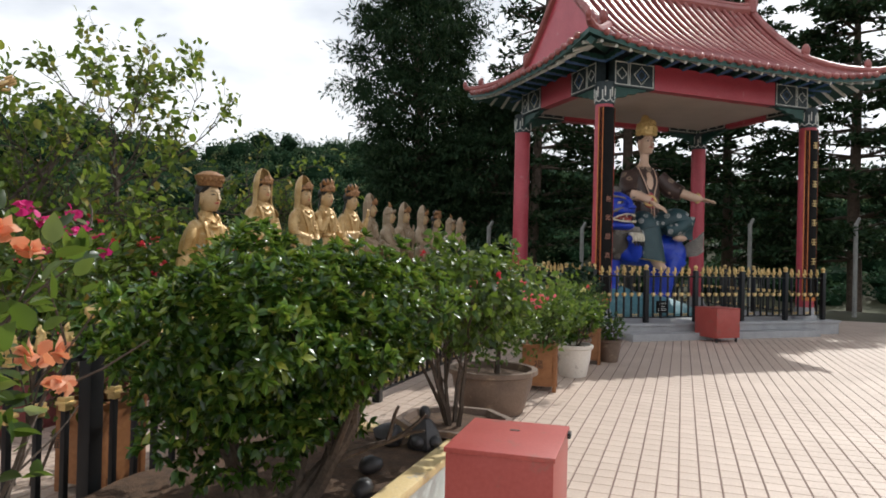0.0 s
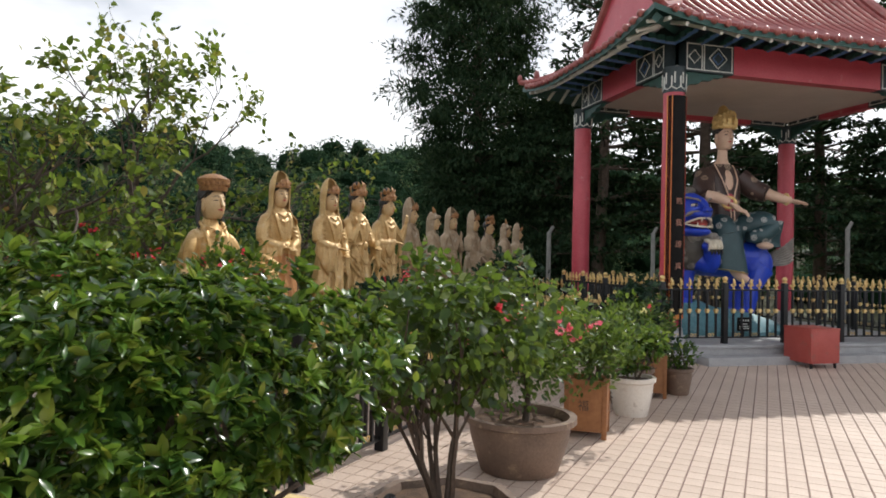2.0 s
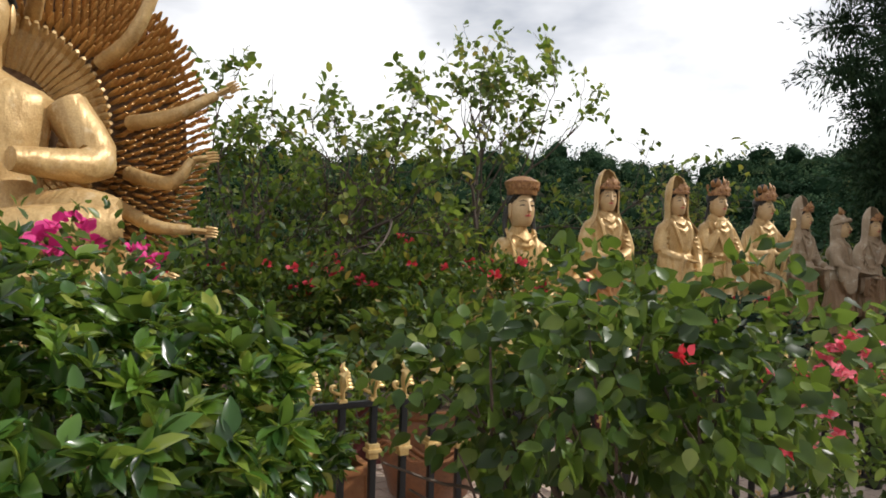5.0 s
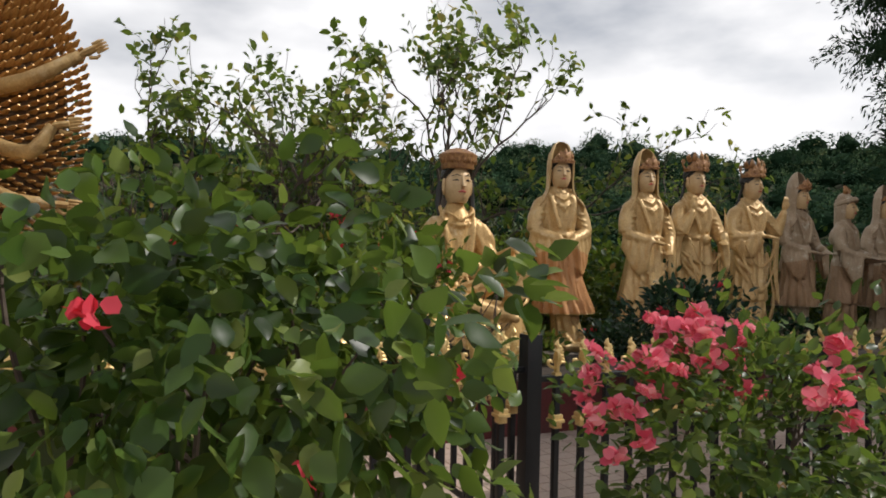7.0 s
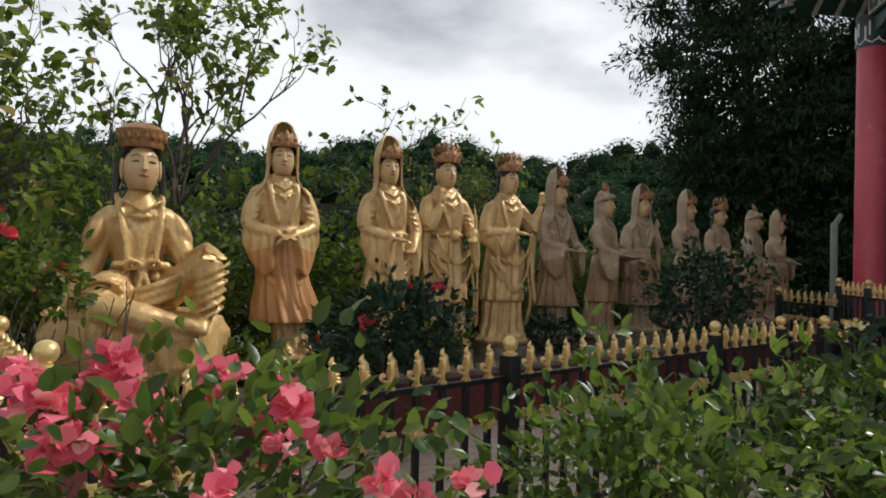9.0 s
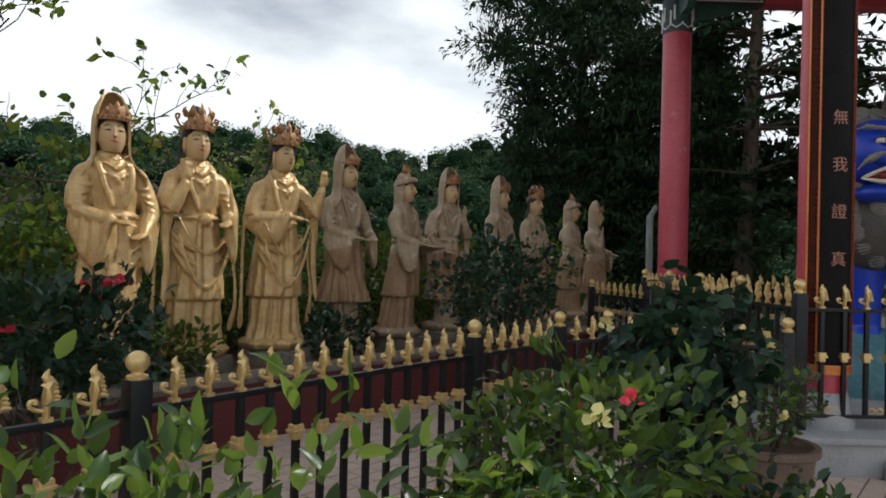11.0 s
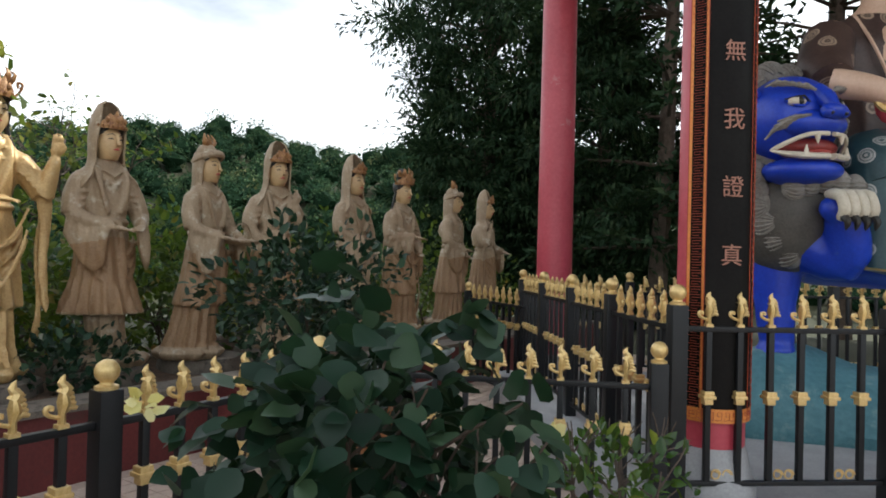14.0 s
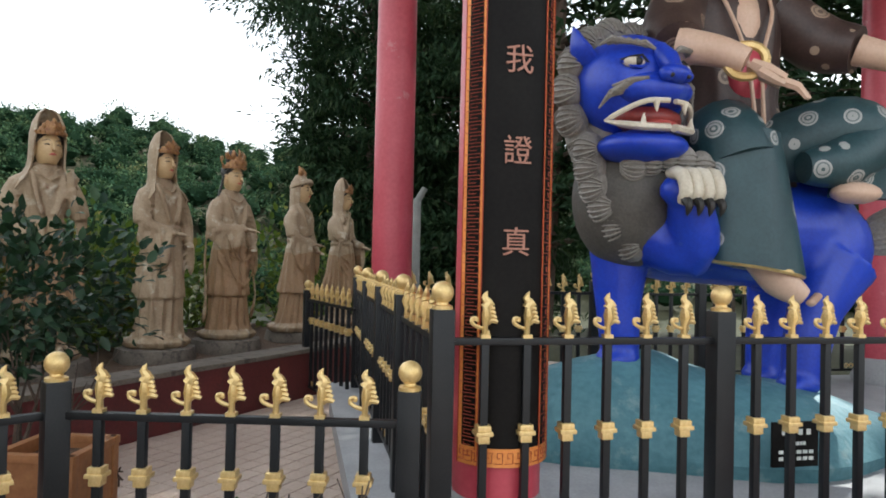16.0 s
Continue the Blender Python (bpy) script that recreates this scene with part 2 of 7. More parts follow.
M["dkleaf"] = leafy("dark_broad_leaf", [(0.0, (0.006, 0.02, 0.011)), (0.7, (0.016, 0.046, 0.024)), (1.0, (0.05, 0.09, 0.045))], 0.45, 0.16, (0.08, 0.16, 0.04), 0.3)
M["bougleaf"] = leafy("light_leaf", [(0.0, (0.01, 0.03, 0.007)), (0.6, (0.038, 0.088, 0.017)), (1.0, (0.16, 0.22, 0.05))], 0.36, 0.32, spec=0.35)
M["twigleaf"] = leafy("sparse_leaf", [(0.0, (0.018, 0.035, 0.009)), (0.5, (0.07, 0.11, 0.024)), (0.85, (0.18, 0.2, 0.045)), (1.0, (0.38, 0.27, 0.06))], 0.5, 0.4, spec=0.25)
M["shrub"] = leafy("shrub_leaf", [(0.0, (0.01, 0.026, 0.006)), (0.55, (0.036, 0.074, 0.014)), (0.9, (0.11, 0.14, 0.028)), (1.0, (0.26, 0.13, 0.03))], 0.5, 0.3, spec=0.25)
M["conifer"] = leafy("conifer_needles", [(0.0, (0.01, 0.025, 0.011)), (0.7, (0.025, 0.055, 0.024)), (1.0, (0.06, 0.09, 0.04))], 0.7, 0.12, (0.07, 0.12, 0.03), 0.15)
M["woods"] = leafy("far_woods", [(0.0, (0.016, 0.042, 0.026)), (0.5, (0.042, 0.088, 0.046)), (0.85, (0.12, 0.17, 0.08)), (1.0, (0.2, 0.19, 0.09))], 0.9, 0.12, (0.08, 0.13, 0.04), 0.05, patch=0.28)
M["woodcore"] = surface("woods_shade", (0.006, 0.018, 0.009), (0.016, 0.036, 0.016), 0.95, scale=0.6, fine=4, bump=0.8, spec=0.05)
M["pink"] = leafy("pink_bract", [(0.0, (0.7, 0.08, 0.15)), (0.6, (0.86, 0.22, 0.28)), (1.0, (0.93, 0.46, 0.46))], 0.6, 0.35, (0.95, 0.2, 0.28))
M["salmon"] = leafy("salmon_petal", [(0.0, (0.75, 0.25, 0.12)), (1.0, (0.9, 0.5, 0.32))], 0.6, 0.35, (0.9, 0.4, 0.2))
M["magenta"] = leafy("magenta_bract", [(0.0, (0.6, 0.02, 0.2)), (1.0, (0.8, 0.05, 0.3))], 0.6, 0.35, (0.8, 0.05, 0.25))
M["scarlet"] = leafy("scarlet_petal", [(0.0, (0.6, 0.03, 0.06)), (1.0, (0.8, 0.08, 0.12))], 0.55, 0.3, (0.8, 0.05, 0.05))
M["paleyellow"] = leafy("pale_yellow_petal", [(0.0, (0.7, 0.62, 0.2)), (1.0, (0.85, 0.8, 0.45))], 0.6, 0.35, (0.8, 0.7, 0.2))



def folded(name, depth):
    """Adds carved, hanging fold lines to a statue material's relief."""
    m = M[name]
    n, l = m.node_tree.nodes, m.node_tree.links
    co, wv = n.new("ShaderNodeTexCoord"), n.new("ShaderNodeTexWave")
    mp = n.new("ShaderNodeMapping")
    mp.inputs["Scale"].default_value = (1.0, 1.0, 0.28)
    wv.bands_direction = "DIAGONAL"
    wv.inputs["Scale"].default_value, wv.inputs["Distortion"].default_value, wv.inputs["Detail"].default_value, wv.inputs["Detail Scale"].default_value = 7.0, 7.0, 2.0, 1.4
    bp = n.new("ShaderNodeBump")
    bp.inputs["Strength"].default_value, bp.inputs["Distance"].default_value = depth, 0.03
    l.new(co.outputs["Object"], mp.inputs["Vector"])
    l.new(mp.outputs["Vector"], wv.inputs["Vector"])
    l.new(wv.outputs["Fac"], bp.inputs["Height"])
    old = n["Principled BSDF"].inputs["Normal"].links[0].from_socket
    l.new(old, bp.inputs["Normal"])
    l.new(bp.outputs["Normal"], n["Principled BSDF"].inputs["Normal"])


for key, depth in (("gold", 0.14), ("goldrich", 0.1), ("robe", 0.2), ("stone", 0.18), ("robetan", 0.2)):
    folded(key, depth)


# ---- mesh helpers ----
def part(name, bm, mats, parent=None, label="", smooth=True):
    """Links a bmesh as one mesh object under parent."""
    me = bpy.data.meshes.new(name)
    bmesh.ops.recalc_face_normals(bm, faces=bm.faces[:])
    bm.to_mesh(me)
    bm.free()
    for m in (mats if isinstance(mats, (list, tuple)) else [mats]):
        me.materials.append(M[m])
    if smooth:
        me.polygons.foreach_set("use_smooth", [True] * len(me.polygons))
        me.set_sharp_from_angle(angle=radians(42))
    ob = new(name, me)
    if parent:
        ob.parent = parent
    if label:
        ob["label"] = label
    return ob


def share(name, me, parent, m):
    """One more object on a mesh that exists."""
    ob = new(name, me)
    ob.parent = parent
    ob.matrix_basis = m
    return ob


def empty(name, m=None):
    ob = new(name)
    ob.empty_display_size = 0.1
    if m:
        ob.matrix_basis = m
    return ob


def box(bm, x0, y0, z0, x1, y1, z1, mat=0, bevel=0.0):
    vs = [bm.verts.new(p) for p in ((x0, y0, z0), (x1, y0, z0), (x1, y1, z0), (x0, y1, z0), (x0, y0, z1), (x1, y0, z1), (x1, y1, z1), (x0, y1, z1))]
    fs = [bm.faces.new([vs[i] for i in q]) for q in ((3, 2, 1, 0), (4, 5, 6, 7), (0, 1, 5, 4), (1, 2, 6, 5), (2, 3, 7, 6), (3, 0, 4, 7))]
    for f in fs:
        f.material_index = mat
    if bevel:
        es = list({e for f in fs for e in f.edges})
        r = bmesh.ops.bevel(bm, geom=es, offset=bevel, segments=2, profile=0.6, affect="EDGES")
        for f in r["faces"]:
            f.material_index = mat
    return vs


def boxed(*a, bevel=0.0):
    bm = bmesh.new()
    box(bm, *a, bevel=bevel)
    return bm


def loft(bm, rings, mat=0, caps=True, closed=True):
    """Skins rings of points."""
    vr = [[bm.verts.new(p) for p in r] for r in rings]
    k = len(vr[0])
    for a, b in zip(vr, vr[1:]):
        for i in range(k if closed else k - 1):
            f = bm.faces.new((a[i], a[(i + 1) % k], b[(i + 1) % k], b[i]))
            f.material_index = mat
    if caps and closed:
        for r in (vr[0][::-1], vr[-1]):
            f = bm.faces.new(r)
            f.material_index = mat
    return vr


def tube(bm, pts, rads, n=8, mat=0, flat=1.0):
    pts = [Vector(p) for p in pts]
    if not isinstance(rads, (list, tuple)):
        rads = [rads] * len(pts)
    rings, side = [], None
    for i, p in enumerate(pts):
        d = (pts[min(i + 1, len(pts) - 1)] - pts[max(i - 1, 0)]).normalized()
        if side is None:
            side = d.cross(Vector((0, 0, 1)) if abs(d.z) < 0.9 else Vector((1, 0, 0))).normalized()
        side = (side - d * side.dot(d)).normalized()
        up = d.cross(side)
        rings.append([p + (side * math.cos(a) + up * math.sin(a) * flat) * rads[i] for a in (2 * math.pi * j / n for j in range(n))])
    loft(bm, rings, mat)


def smooth_path(pts, k=4):
    """Catmull-Rom through the points."""
    P = [Vector(p) for p in pts]
    out = []
    for i in range(len(P) - 1):
        a, b, c, d = P[max(i - 1, 0)], P[i], P[i + 1], P[min(i + 2, len(P) - 1)]
        for j in range(k):
            t = j / k
            out.append(0.5 * (2 * b + (c - a) * t + (2 * a - 5 * b + 4 * c - d) * t * t + (3 * b - a - 3 * c + d) * t ** 3))
    return out + [P[-1]]


def ball(bm, c, r, mat=0, u=12, v=8, m=None):
    """An ellipsoid: r is a number or three radii."""
    r = (r, r, r) if not isinstance(r, (list, tuple)) else r
    t = Matrix.Translation(c) @ (m or Matrix.Identity(4)) @ Matrix.Diagonal((*r, 1))
    res = bmesh.ops.create_uvsphere(bm, u_segments=u, v_segments=v, radius=1, matrix=t)
    for f in {f for vv in res["verts"] for f in vv.link_faces}:
        f.material_index = mat


def lathe(bm, prof, n=20, mat=0, c=(0, 0, 0), wave=0.0, k=0):
    rings = [[(c[0] + r * math.cos(a) * (1 + wave * math.cos(k * a)), c[1] + r * math.sin(a) * (1 + wave * math.cos(k * a)), c[2] + z) for a in (2 * math.pi * j / n for j in range(n))] for r, z in prof]
    loft(bm, rings, mat)


RNG = np.random.default_rng(7)


def unit(a):
    return a / np.maximum(np.linalg.norm(a, axis=1, keepdims=True), 1e-9)


def leaf_mesh(name, P, D, L, wide=0.5, mats=("hedge",), parent=None, label="", fine=True, tilt=0.6, which=None, rich=False):
    """Leaves at P along D (unit), of lengths L, as one mesh: seven-point folded blades, or four-point ones."""
    n = len(P)
    D = unit(D)
    up = np.array([0, 0, 1.0]) + RNG.normal(0, tilt, (n, 3))
    S = unit(np.cross(D, up))
    U = np.cross(S, D)
    L = np.broadcast_to(np.asarray(L, float).reshape(-1, 1), (n, 1))
    W = L * wide
    if rich:
        prof = ((0.16, 0.34, 0.05), (0.4, 0.5, 0.04), (0.68, 0.37, 0.02), (0.88, 0.16, -0.05))
        spine = [P + D * L * t - U * L * (0.03 + 0.13 * t * t) for t, w, u in prof]
        V = np.stack([P, P + D * L - U * L * 0.18] + spine + [P + D * L * t + S * W * w * q + U * L * (u - 0.08 * t * t) for q in (1, -1) for t, w, u in prof], 1)
        T = [(0, 2, 6), (0, 10, 2), (5, 1, 9), (5, 13, 1)]
        for i in range(3):
            T += [(2 + i, 3 + i, 7 + i), (2 + i, 7 + i, 6 + i), (2 + i, 10 + i, 11 + i), (2 + i, 11 + i, 3 + i)]
        T = np.array(T)
    elif fine:
        V = np.stack([P, P + D * L * 0.5 - U * L * 0.03, P + D * L - U * L * 0.16,
                      P + D * L * 0.28 + S * W * 0.46 + U * L * 0.05, P + D * L * 0.68 + S * W * 0.40 + U * L * 0.02,
                      P + D * L * 0.28 - S * W * 0.46 + U * L * 0.05, P + D * L * 0.68 - S * W * 0.40 + U * L * 0.02], 1)
        T = np.array([(0, 1, 3), (1, 4, 3), (1, 2, 4), (0, 5, 1), (1, 5, 6), (1, 6, 2)])
    else:
        V = np.stack([P, P + D * L * 0.45 + S * W * 0.5 + U * L * 0.08, P + D * L - U * L * 0.1, P + D * L * 0.45 - S * W * 0.5 + U * L * 0.08], 1)
        T = np.array([(0, 2, 1), (0, 3, 2)])
    k = V.shape[1]
    F = (T[None] + (np.arange(n) * k)[:, None, None]).reshape(-1, 3)
    me = bpy.data.meshes.new(name)
    me.vertices.add(n * k)
    me.vertices.foreach_set("co", V.reshape(-1).astype(np.float32))
    me.loops.add(F.size)
    me.loops.foreach_set("vertex_index", F.reshape(-1).astype(np.int32))
    me.polygons.add(len(F))
    me.polygons.foreach_set("loop_start", np.arange(0, F.size, 3, dtype=np.int32))
    for m in mats:
        me.materials.append(M[m])
    if which is not None:
        me.polygons.foreach_set("material_index", np.repeat(which, len(T)).astype(np.int32))
    me.update(calc_edges=True)
    ob = new(name, me)
    if parent:
        ob.parent = parent
    if label:
        ob["label"] = label
    return ob


def cloud(c, r, n, shell=0.75, lumps=0.25, low=-1.0):
    """Points in an uneven ellipsoid, denser towards its skin, and the way outwards at each."""
    d = unit(RNG.normal(0, 1, (n * 2, 3)))
    d = d[d[:, 2] > low][:n]
    n = len(d)
    q = np.array([noise.noise(Vector((x * 2.1 + c[0] * 3, y * 2.1 + c[1] * 3, z * 2.1))) for x, y, z in d])
    f = np.where(RNG.random(n) < shell, 1 - 0.22 * RNG.random(n) ** 2, RNG.random(n) ** 0.5) * (1 + lumps * q * 2)
    return np.array(c) + d * f[:, None] * np.array(r), unit(d / np.array(r))


def bush(name, c, r, n, size, mats, parent=None, wide=0.5, out=0.8, low=-1.0, lumps=0.3, label="", fine=True, droop=0.0, tilt=0.6, rich=False):
    P, N = cloud(c, r, n, lumps=lumps, low=low)
    D = N * out + RNG.normal(0, 0.55, P.shape) + np.array([0, 0, 0.25 - droop])
    return leaf_mesh(name, P, D, size * RNG.uniform(0.6, 1.25, len(P)), wide, mats, parent, label, fine, tilt, rich=rich)


PETALS = {}


def flower_heads(name, C, size, mat, parent, petals=9, label=""):
    """Loose heads of papery petals at the points C, each a part of its own on one of four shared meshes."""
    key = (mat, size, petals)
    if key not in PETALS:
        PETALS[key] = []
        for k in range(4):
            D = RNG.normal(0, 1, (petals, 3))
            D[:, 2] = np.abs(D[:, 2]) * 0.8
            ob = leaf_mesh("flower", unit(D) * size * 0.15 + RNG.normal(0, size * 0.22, D.shape), D, size * RNG.uniform(0.6, 1.1, petals), 1.05, (mat,), None, "", True, 1.2)
            PETALS[key].append(ob.data)
            bpy.data.objects.remove(ob)
    for k, c in enumerate(C):
        share("flower", PETALS[key][k % 4], parent, Matrix.Translation(c) @ Matrix.Rotation(k * 2.4, 4, "Z"))


def rosettes(name, c, r, n, k, size, parent, lumps=0.2, tips=0.16, wide=0.48):
    """A clipped bush: n shoots on an uneven ellipsoid, each ending in a whorl of k leaves; some whorls are young and pale."""
    P, N = cloud(c, r, n, lumps=lumps, shell=0.86)
    P, N = np.repeat(P, k, 0), np.repeat(unit(N + RNG.normal(0, 0.35, N.shape) + np.array([0, 0, 0.25])), k, 0)
    T = unit(np.cross(N, RNG.normal(0, 1, N.shape)))
    D = N * RNG.uniform(0.25, 0.9, (len(N), 1)) + T
    young = np.repeat((RNG.random(n) < tips).astype(int), k)[:len(P)]
    return leaf_mesh(name, P - N * size * 0.3, D, size * RNG.uniform(0.65, 1.15, len(P)), wide, ("hedge", "hedgetip"), parent, "", True, 0.5, young, size < 0.06)


def branches(bm, base, way, length, rad, depth, spread=0.6, kids=3, up=0.15, tips=None, rnd=random, bend=0.16):
    """A limb that forks; tips gathers the points of the thin ends."""
    p, d = Vector(base), Vector(way).normalized()
    pts, steps = [p.copy()], 4
    for i in range(steps):
        d = (d + Vector((rnd.uniform(-1, 1), rnd.uniform(-1, 1), rnd.uniform(-1, 1) + up)) * bend).normalized()
        p = p + d * length / steps
        pts.append(p.copy())
    tube(bm, pts, [rad * (1 - 0.45 * i / steps) for i in range(steps + 1)], 6 if rad > 0.02 else 4)
    if depth == 0:
        if tips is not None:
            tips += [(q, d.copy()) for q in pts[1:]]
        return
    for k in range(kids):
        q = pts[rnd.choice((2, 3, 4, 4))]
        w = (d + Vector((rnd.uniform(-1, 1), rnd.uniform(-1, 1), rnd.uniform(-0.7, 1))) * spread).normalized()
        branches(bm, q, w, length * rnd.uniform(0.55, 0.8), rad * 0.55, depth - 1, spread, kids, up, tips, rnd, bend)


# ---- ground, far hill ----
def crest(az):
    """The far ridge's height in degrees, by the bearing left of +y."""
    return float(np.interp(az, [-180, -120, -70, -20, 0, 20, 40, 60, 90, 120, 180], [0.5, 1.0, 3.2, 4.8, 5.3, 6.8, 7.8, 7.8, 7.4, 3.7, 0.5]))


HC = Vector((-2.0, 9.0))  # the point round which the land lies


def land(x, y):
    dx, dy = x - HC.x, y - HC.y
    r = math.hypot(dx, dy)
    az = math.degrees(math.atan2(-dx, dy))
    top = math.tan(radians(crest(az))) * 125
    dip = -5.5 * min(1, max(0, (r - 17) / 26)) * min(1, max(0, (crest(az) - 0.5) / 6))
    s = min(1, max(0, (r - 40) / 85))
    rise = s * s * (3 - 2 * s)
    z = dip * (1 - rise) + (top + 1.5) * rise
    if r > 125:
        z = (top + 1.5) * max(0.0, 1 - (r - 125) / 300)
    return z + (noise.noise(Vector((x * 0.03, y * 0.03, 0))) * 3.0 * min(1, max(0, (r - 45) / 40)))


bm = bmesh.new()
rings = []
for r in (0.5, 6, 12, 17, 22, 28, 35, 43, 52, 60, 68, 76, 84, 92, 100, 108, 116, 124, 134, 160, 220, 330, 450, 900, 3000):
    rings.append([(HC.x + r * math.sin(a), HC.y + r * math.cos(a), land(HC.x + r * math.sin(a), HC.y + r * math.cos(a)) - 0.03) for a in (2 * math.pi * j / 120 for j in range(120))])
loft(bm, rings, 0, caps=False)
bm.faces.new([bm.verts.new(p) for p in rings[0]])
ground = tagged(part("ground", bm, "earth"), "dark earth and undergrowth of the hillside", "ground", kind="structure")

# canopies of the far hill
cP, cD, cL, cores = [], [], [], []
rnd = random.Random(3)
for i in range(2100):
    az, r = radians(rnd.uniform(-75, 105)), 58 + 70 * rnd.random() ** 0.8
    x, y = HC.x - r * math.sin(az), HC.y + r * math.cos(az)
    R = rnd.uniform(1.0, 1.8) * rnd.choice((1.0, 1.0, 1.4, 1.9))
    z = land(x, y) + R * 0.35 + rnd.uniform(-0.3, 0.6) + (rnd.uniform(0, 2.0) if rnd.random() < 0.25 else 0)
    cores.append((x, y, z, R))
    d = unit(RNG.normal(0, 1, (190, 3)))
    d[:, 2] = np.abs(d[:, 2])
    q = 0.66 + 0.46 * RNG.random(190)
    cP.append(np.array((x, y, z)) + d * q[:, None] * np.array((R, R, R * 0.8)))
    cD.append(d + RNG.normal(0, 0.6, d.shape))
    cL.append(RNG.uniform(0.55, 1.1, 190) * (0.22 + R * 0.09))
tagged(leaf_mesh("far_woods", np.concatenate(cP), np.concatenate(cD), np.concatenate(cL), 0.8, ("woods",), fine=False), "dense green subtropical woods on the far hillside", "woods", kind="stuff")

# dark cores inside the crowns; the shade behind the leaves is in their colour
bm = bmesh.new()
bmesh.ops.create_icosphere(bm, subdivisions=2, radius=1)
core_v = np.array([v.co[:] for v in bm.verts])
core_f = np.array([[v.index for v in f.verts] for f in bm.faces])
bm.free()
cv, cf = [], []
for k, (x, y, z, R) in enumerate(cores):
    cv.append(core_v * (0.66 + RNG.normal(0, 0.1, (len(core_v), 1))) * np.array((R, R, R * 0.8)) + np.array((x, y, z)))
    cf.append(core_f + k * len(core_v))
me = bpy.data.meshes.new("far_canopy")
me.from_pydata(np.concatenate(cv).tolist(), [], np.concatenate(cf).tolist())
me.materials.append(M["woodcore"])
tagged(new("far_canopy", me), "dark cores that stand in for the shade inside the far tree crowns", "woods", kind="stuff")

# ---- paved floor ----
bm = boxed(-5.0, -8.0, -0.2, 9.0, 20.0, -0.006)
floor = tagged(part("floor", bm, "grout", smooth=False), "terrace paved with small pinkish clay tiles", "floor", kind="structure")
TX, TY = 0.136, 0.164


def tile_bm():
    bm = bmesh.new()
    a, b, c = TX - 0.011, TY - 0.006, 0.002
    lo = [bm.verts.new((sx * a / 2, sy * b / 2, -0.006)) for sx, sy in ((-1, -1), (1, -1), (1, 1), (-1, 1))]
    hi = [bm.verts.new((sx * (a / 2 - c), sy * (b / 2 - c), 0.0)) for sx, sy in ((-1, -1), (1, -1), (1, 1), (-1, 1))]
    for i in range(4):
        bm.faces.new((lo[i], lo[(i + 1) % 4], hi[(i + 1) % 4], hi[i]))
    bm.faces.new(hi)
    return bm


# ---- statue terrace wall ----
bm = bmesh.new()
box(bm, -5.12, -2.0, -0.1, -4.9, 20.0, 0.46, 0)
box(bm, -5.2, -2.0, 0.46, -4.87, 20.0, 0.5, 1)
tagged(part("wall_terrace", bm, ["maroon", "ledge"], smooth=False), "low maroon painted retaining wall with concrete coping", "wall", kind="structure")
bm = bmesh.new()
xs, ys = np.linspace(-8.6, -5.15, 15), np.linspace(-2, 20, 60)
grid = [[(x, y, 0.44 + 0.04 * noise.noise(Vector((x * 1.5, y * 1.5, 1))) - 0.9 * max(0.0, -7.6 - x)) for x in xs] for y in ys]
loft(bm, grid, 0, closed=False)
tagged(part("terrace_bed", bm, "soil"), "bare soil bed behind the terrace wall", "flower bed", kind="structure")


# ---- iron fences ----
def finial_bm():
    """A flame-leaf spearhead: stem, five lobes on one side, a curl on the other, a twisted tip."""
    bm = bmesh.new()
    box(bm, -0.013, -0.013, 0, 0.013, 0.013, 0.012)
    tube(bm, [(0, 0, 0.01), (0, 0, 0.04), (0.004, 0, 0.07), (0.002, 0, 0.1)], [0.014, 0.013, 0.024, 0.013], 8, flat=0.6)
    for i in range(5):
        z = 0.042 + i * 0.013
        tube(bm, smooth_path([(0, 0, z), (0.016, 0, z + 0.014), (0.034 - i * 0.004, 0, z + 0.008)], 2), [0.008, 0.0095, 0.0095, 0.0085, 0.006], 6)
    tube(bm, smooth_path([(0, 0, 0.03), (-0.018, 0, 0.034), (-0.036, 0, 0.046), (-0.036, 0, 0.062), (-0.024, 0, 0.062), (-0.026, 0, 0.052)], 2), 0.0064, 6)
    tube(bm, smooth_path([(0, 0, 0.095), (0.008, 0, 0.112), (-0.003, 0, 0.128), (0.005, 0, 0.148)], 2), [0.016, 0.0155, 0.014, 0.012, 0.0095, 0.006, 0.001], 7)
    return bm


def collar_bm():
    bm = bmesh.new()
    for z, h in ((-0.022, 0.017), (0.005, 0.02)):
        box(bm, -h, -h, z - 0.004, h, h, z + 0.018, bevel=0.004)
    box(bm, -0.025, -0.025, -0.005, 0.025, 0.025, 0.007, bevel=0.003)
    return bm


def ring_bm():
    bm = bmesh.new()
    n = 16
    for s in (1, -1):
        tube(bm, [(s * 0.03 + 0.027 * math.cos(a) * (1 - 0.35 * a / 7), 0, 0.03 + 0.027 * math.sin(a) * (1 - 0.35 * a / 7)) for a in (i * 8.0 / n for i in range(n + 1))], 0.005, 5)
    return bm


def keep_mesh(bm, mat):
    """A mesh to share, held by no object yet."""
    me = bpy.data.meshes.new("shared")
    bmesh.ops.recalc_face_normals(bm, faces=bm.faces[:])
    bm.to_mesh(me)
    bm.free()
    me.materials.append(M[mat])
    me.polygons.foreach_set("use_smooth", [True] * len(me.polygons))
    me.set_sharp_from_angle(angle=radians(40))
    return me


FINIAL, COLLAR, SCROLL = keep_mesh(finial_bm(), "gilt"), keep_mesh(collar_bm(), "gilt"), keep_mesh(ring_bm(), "gilt")
BAR = {}


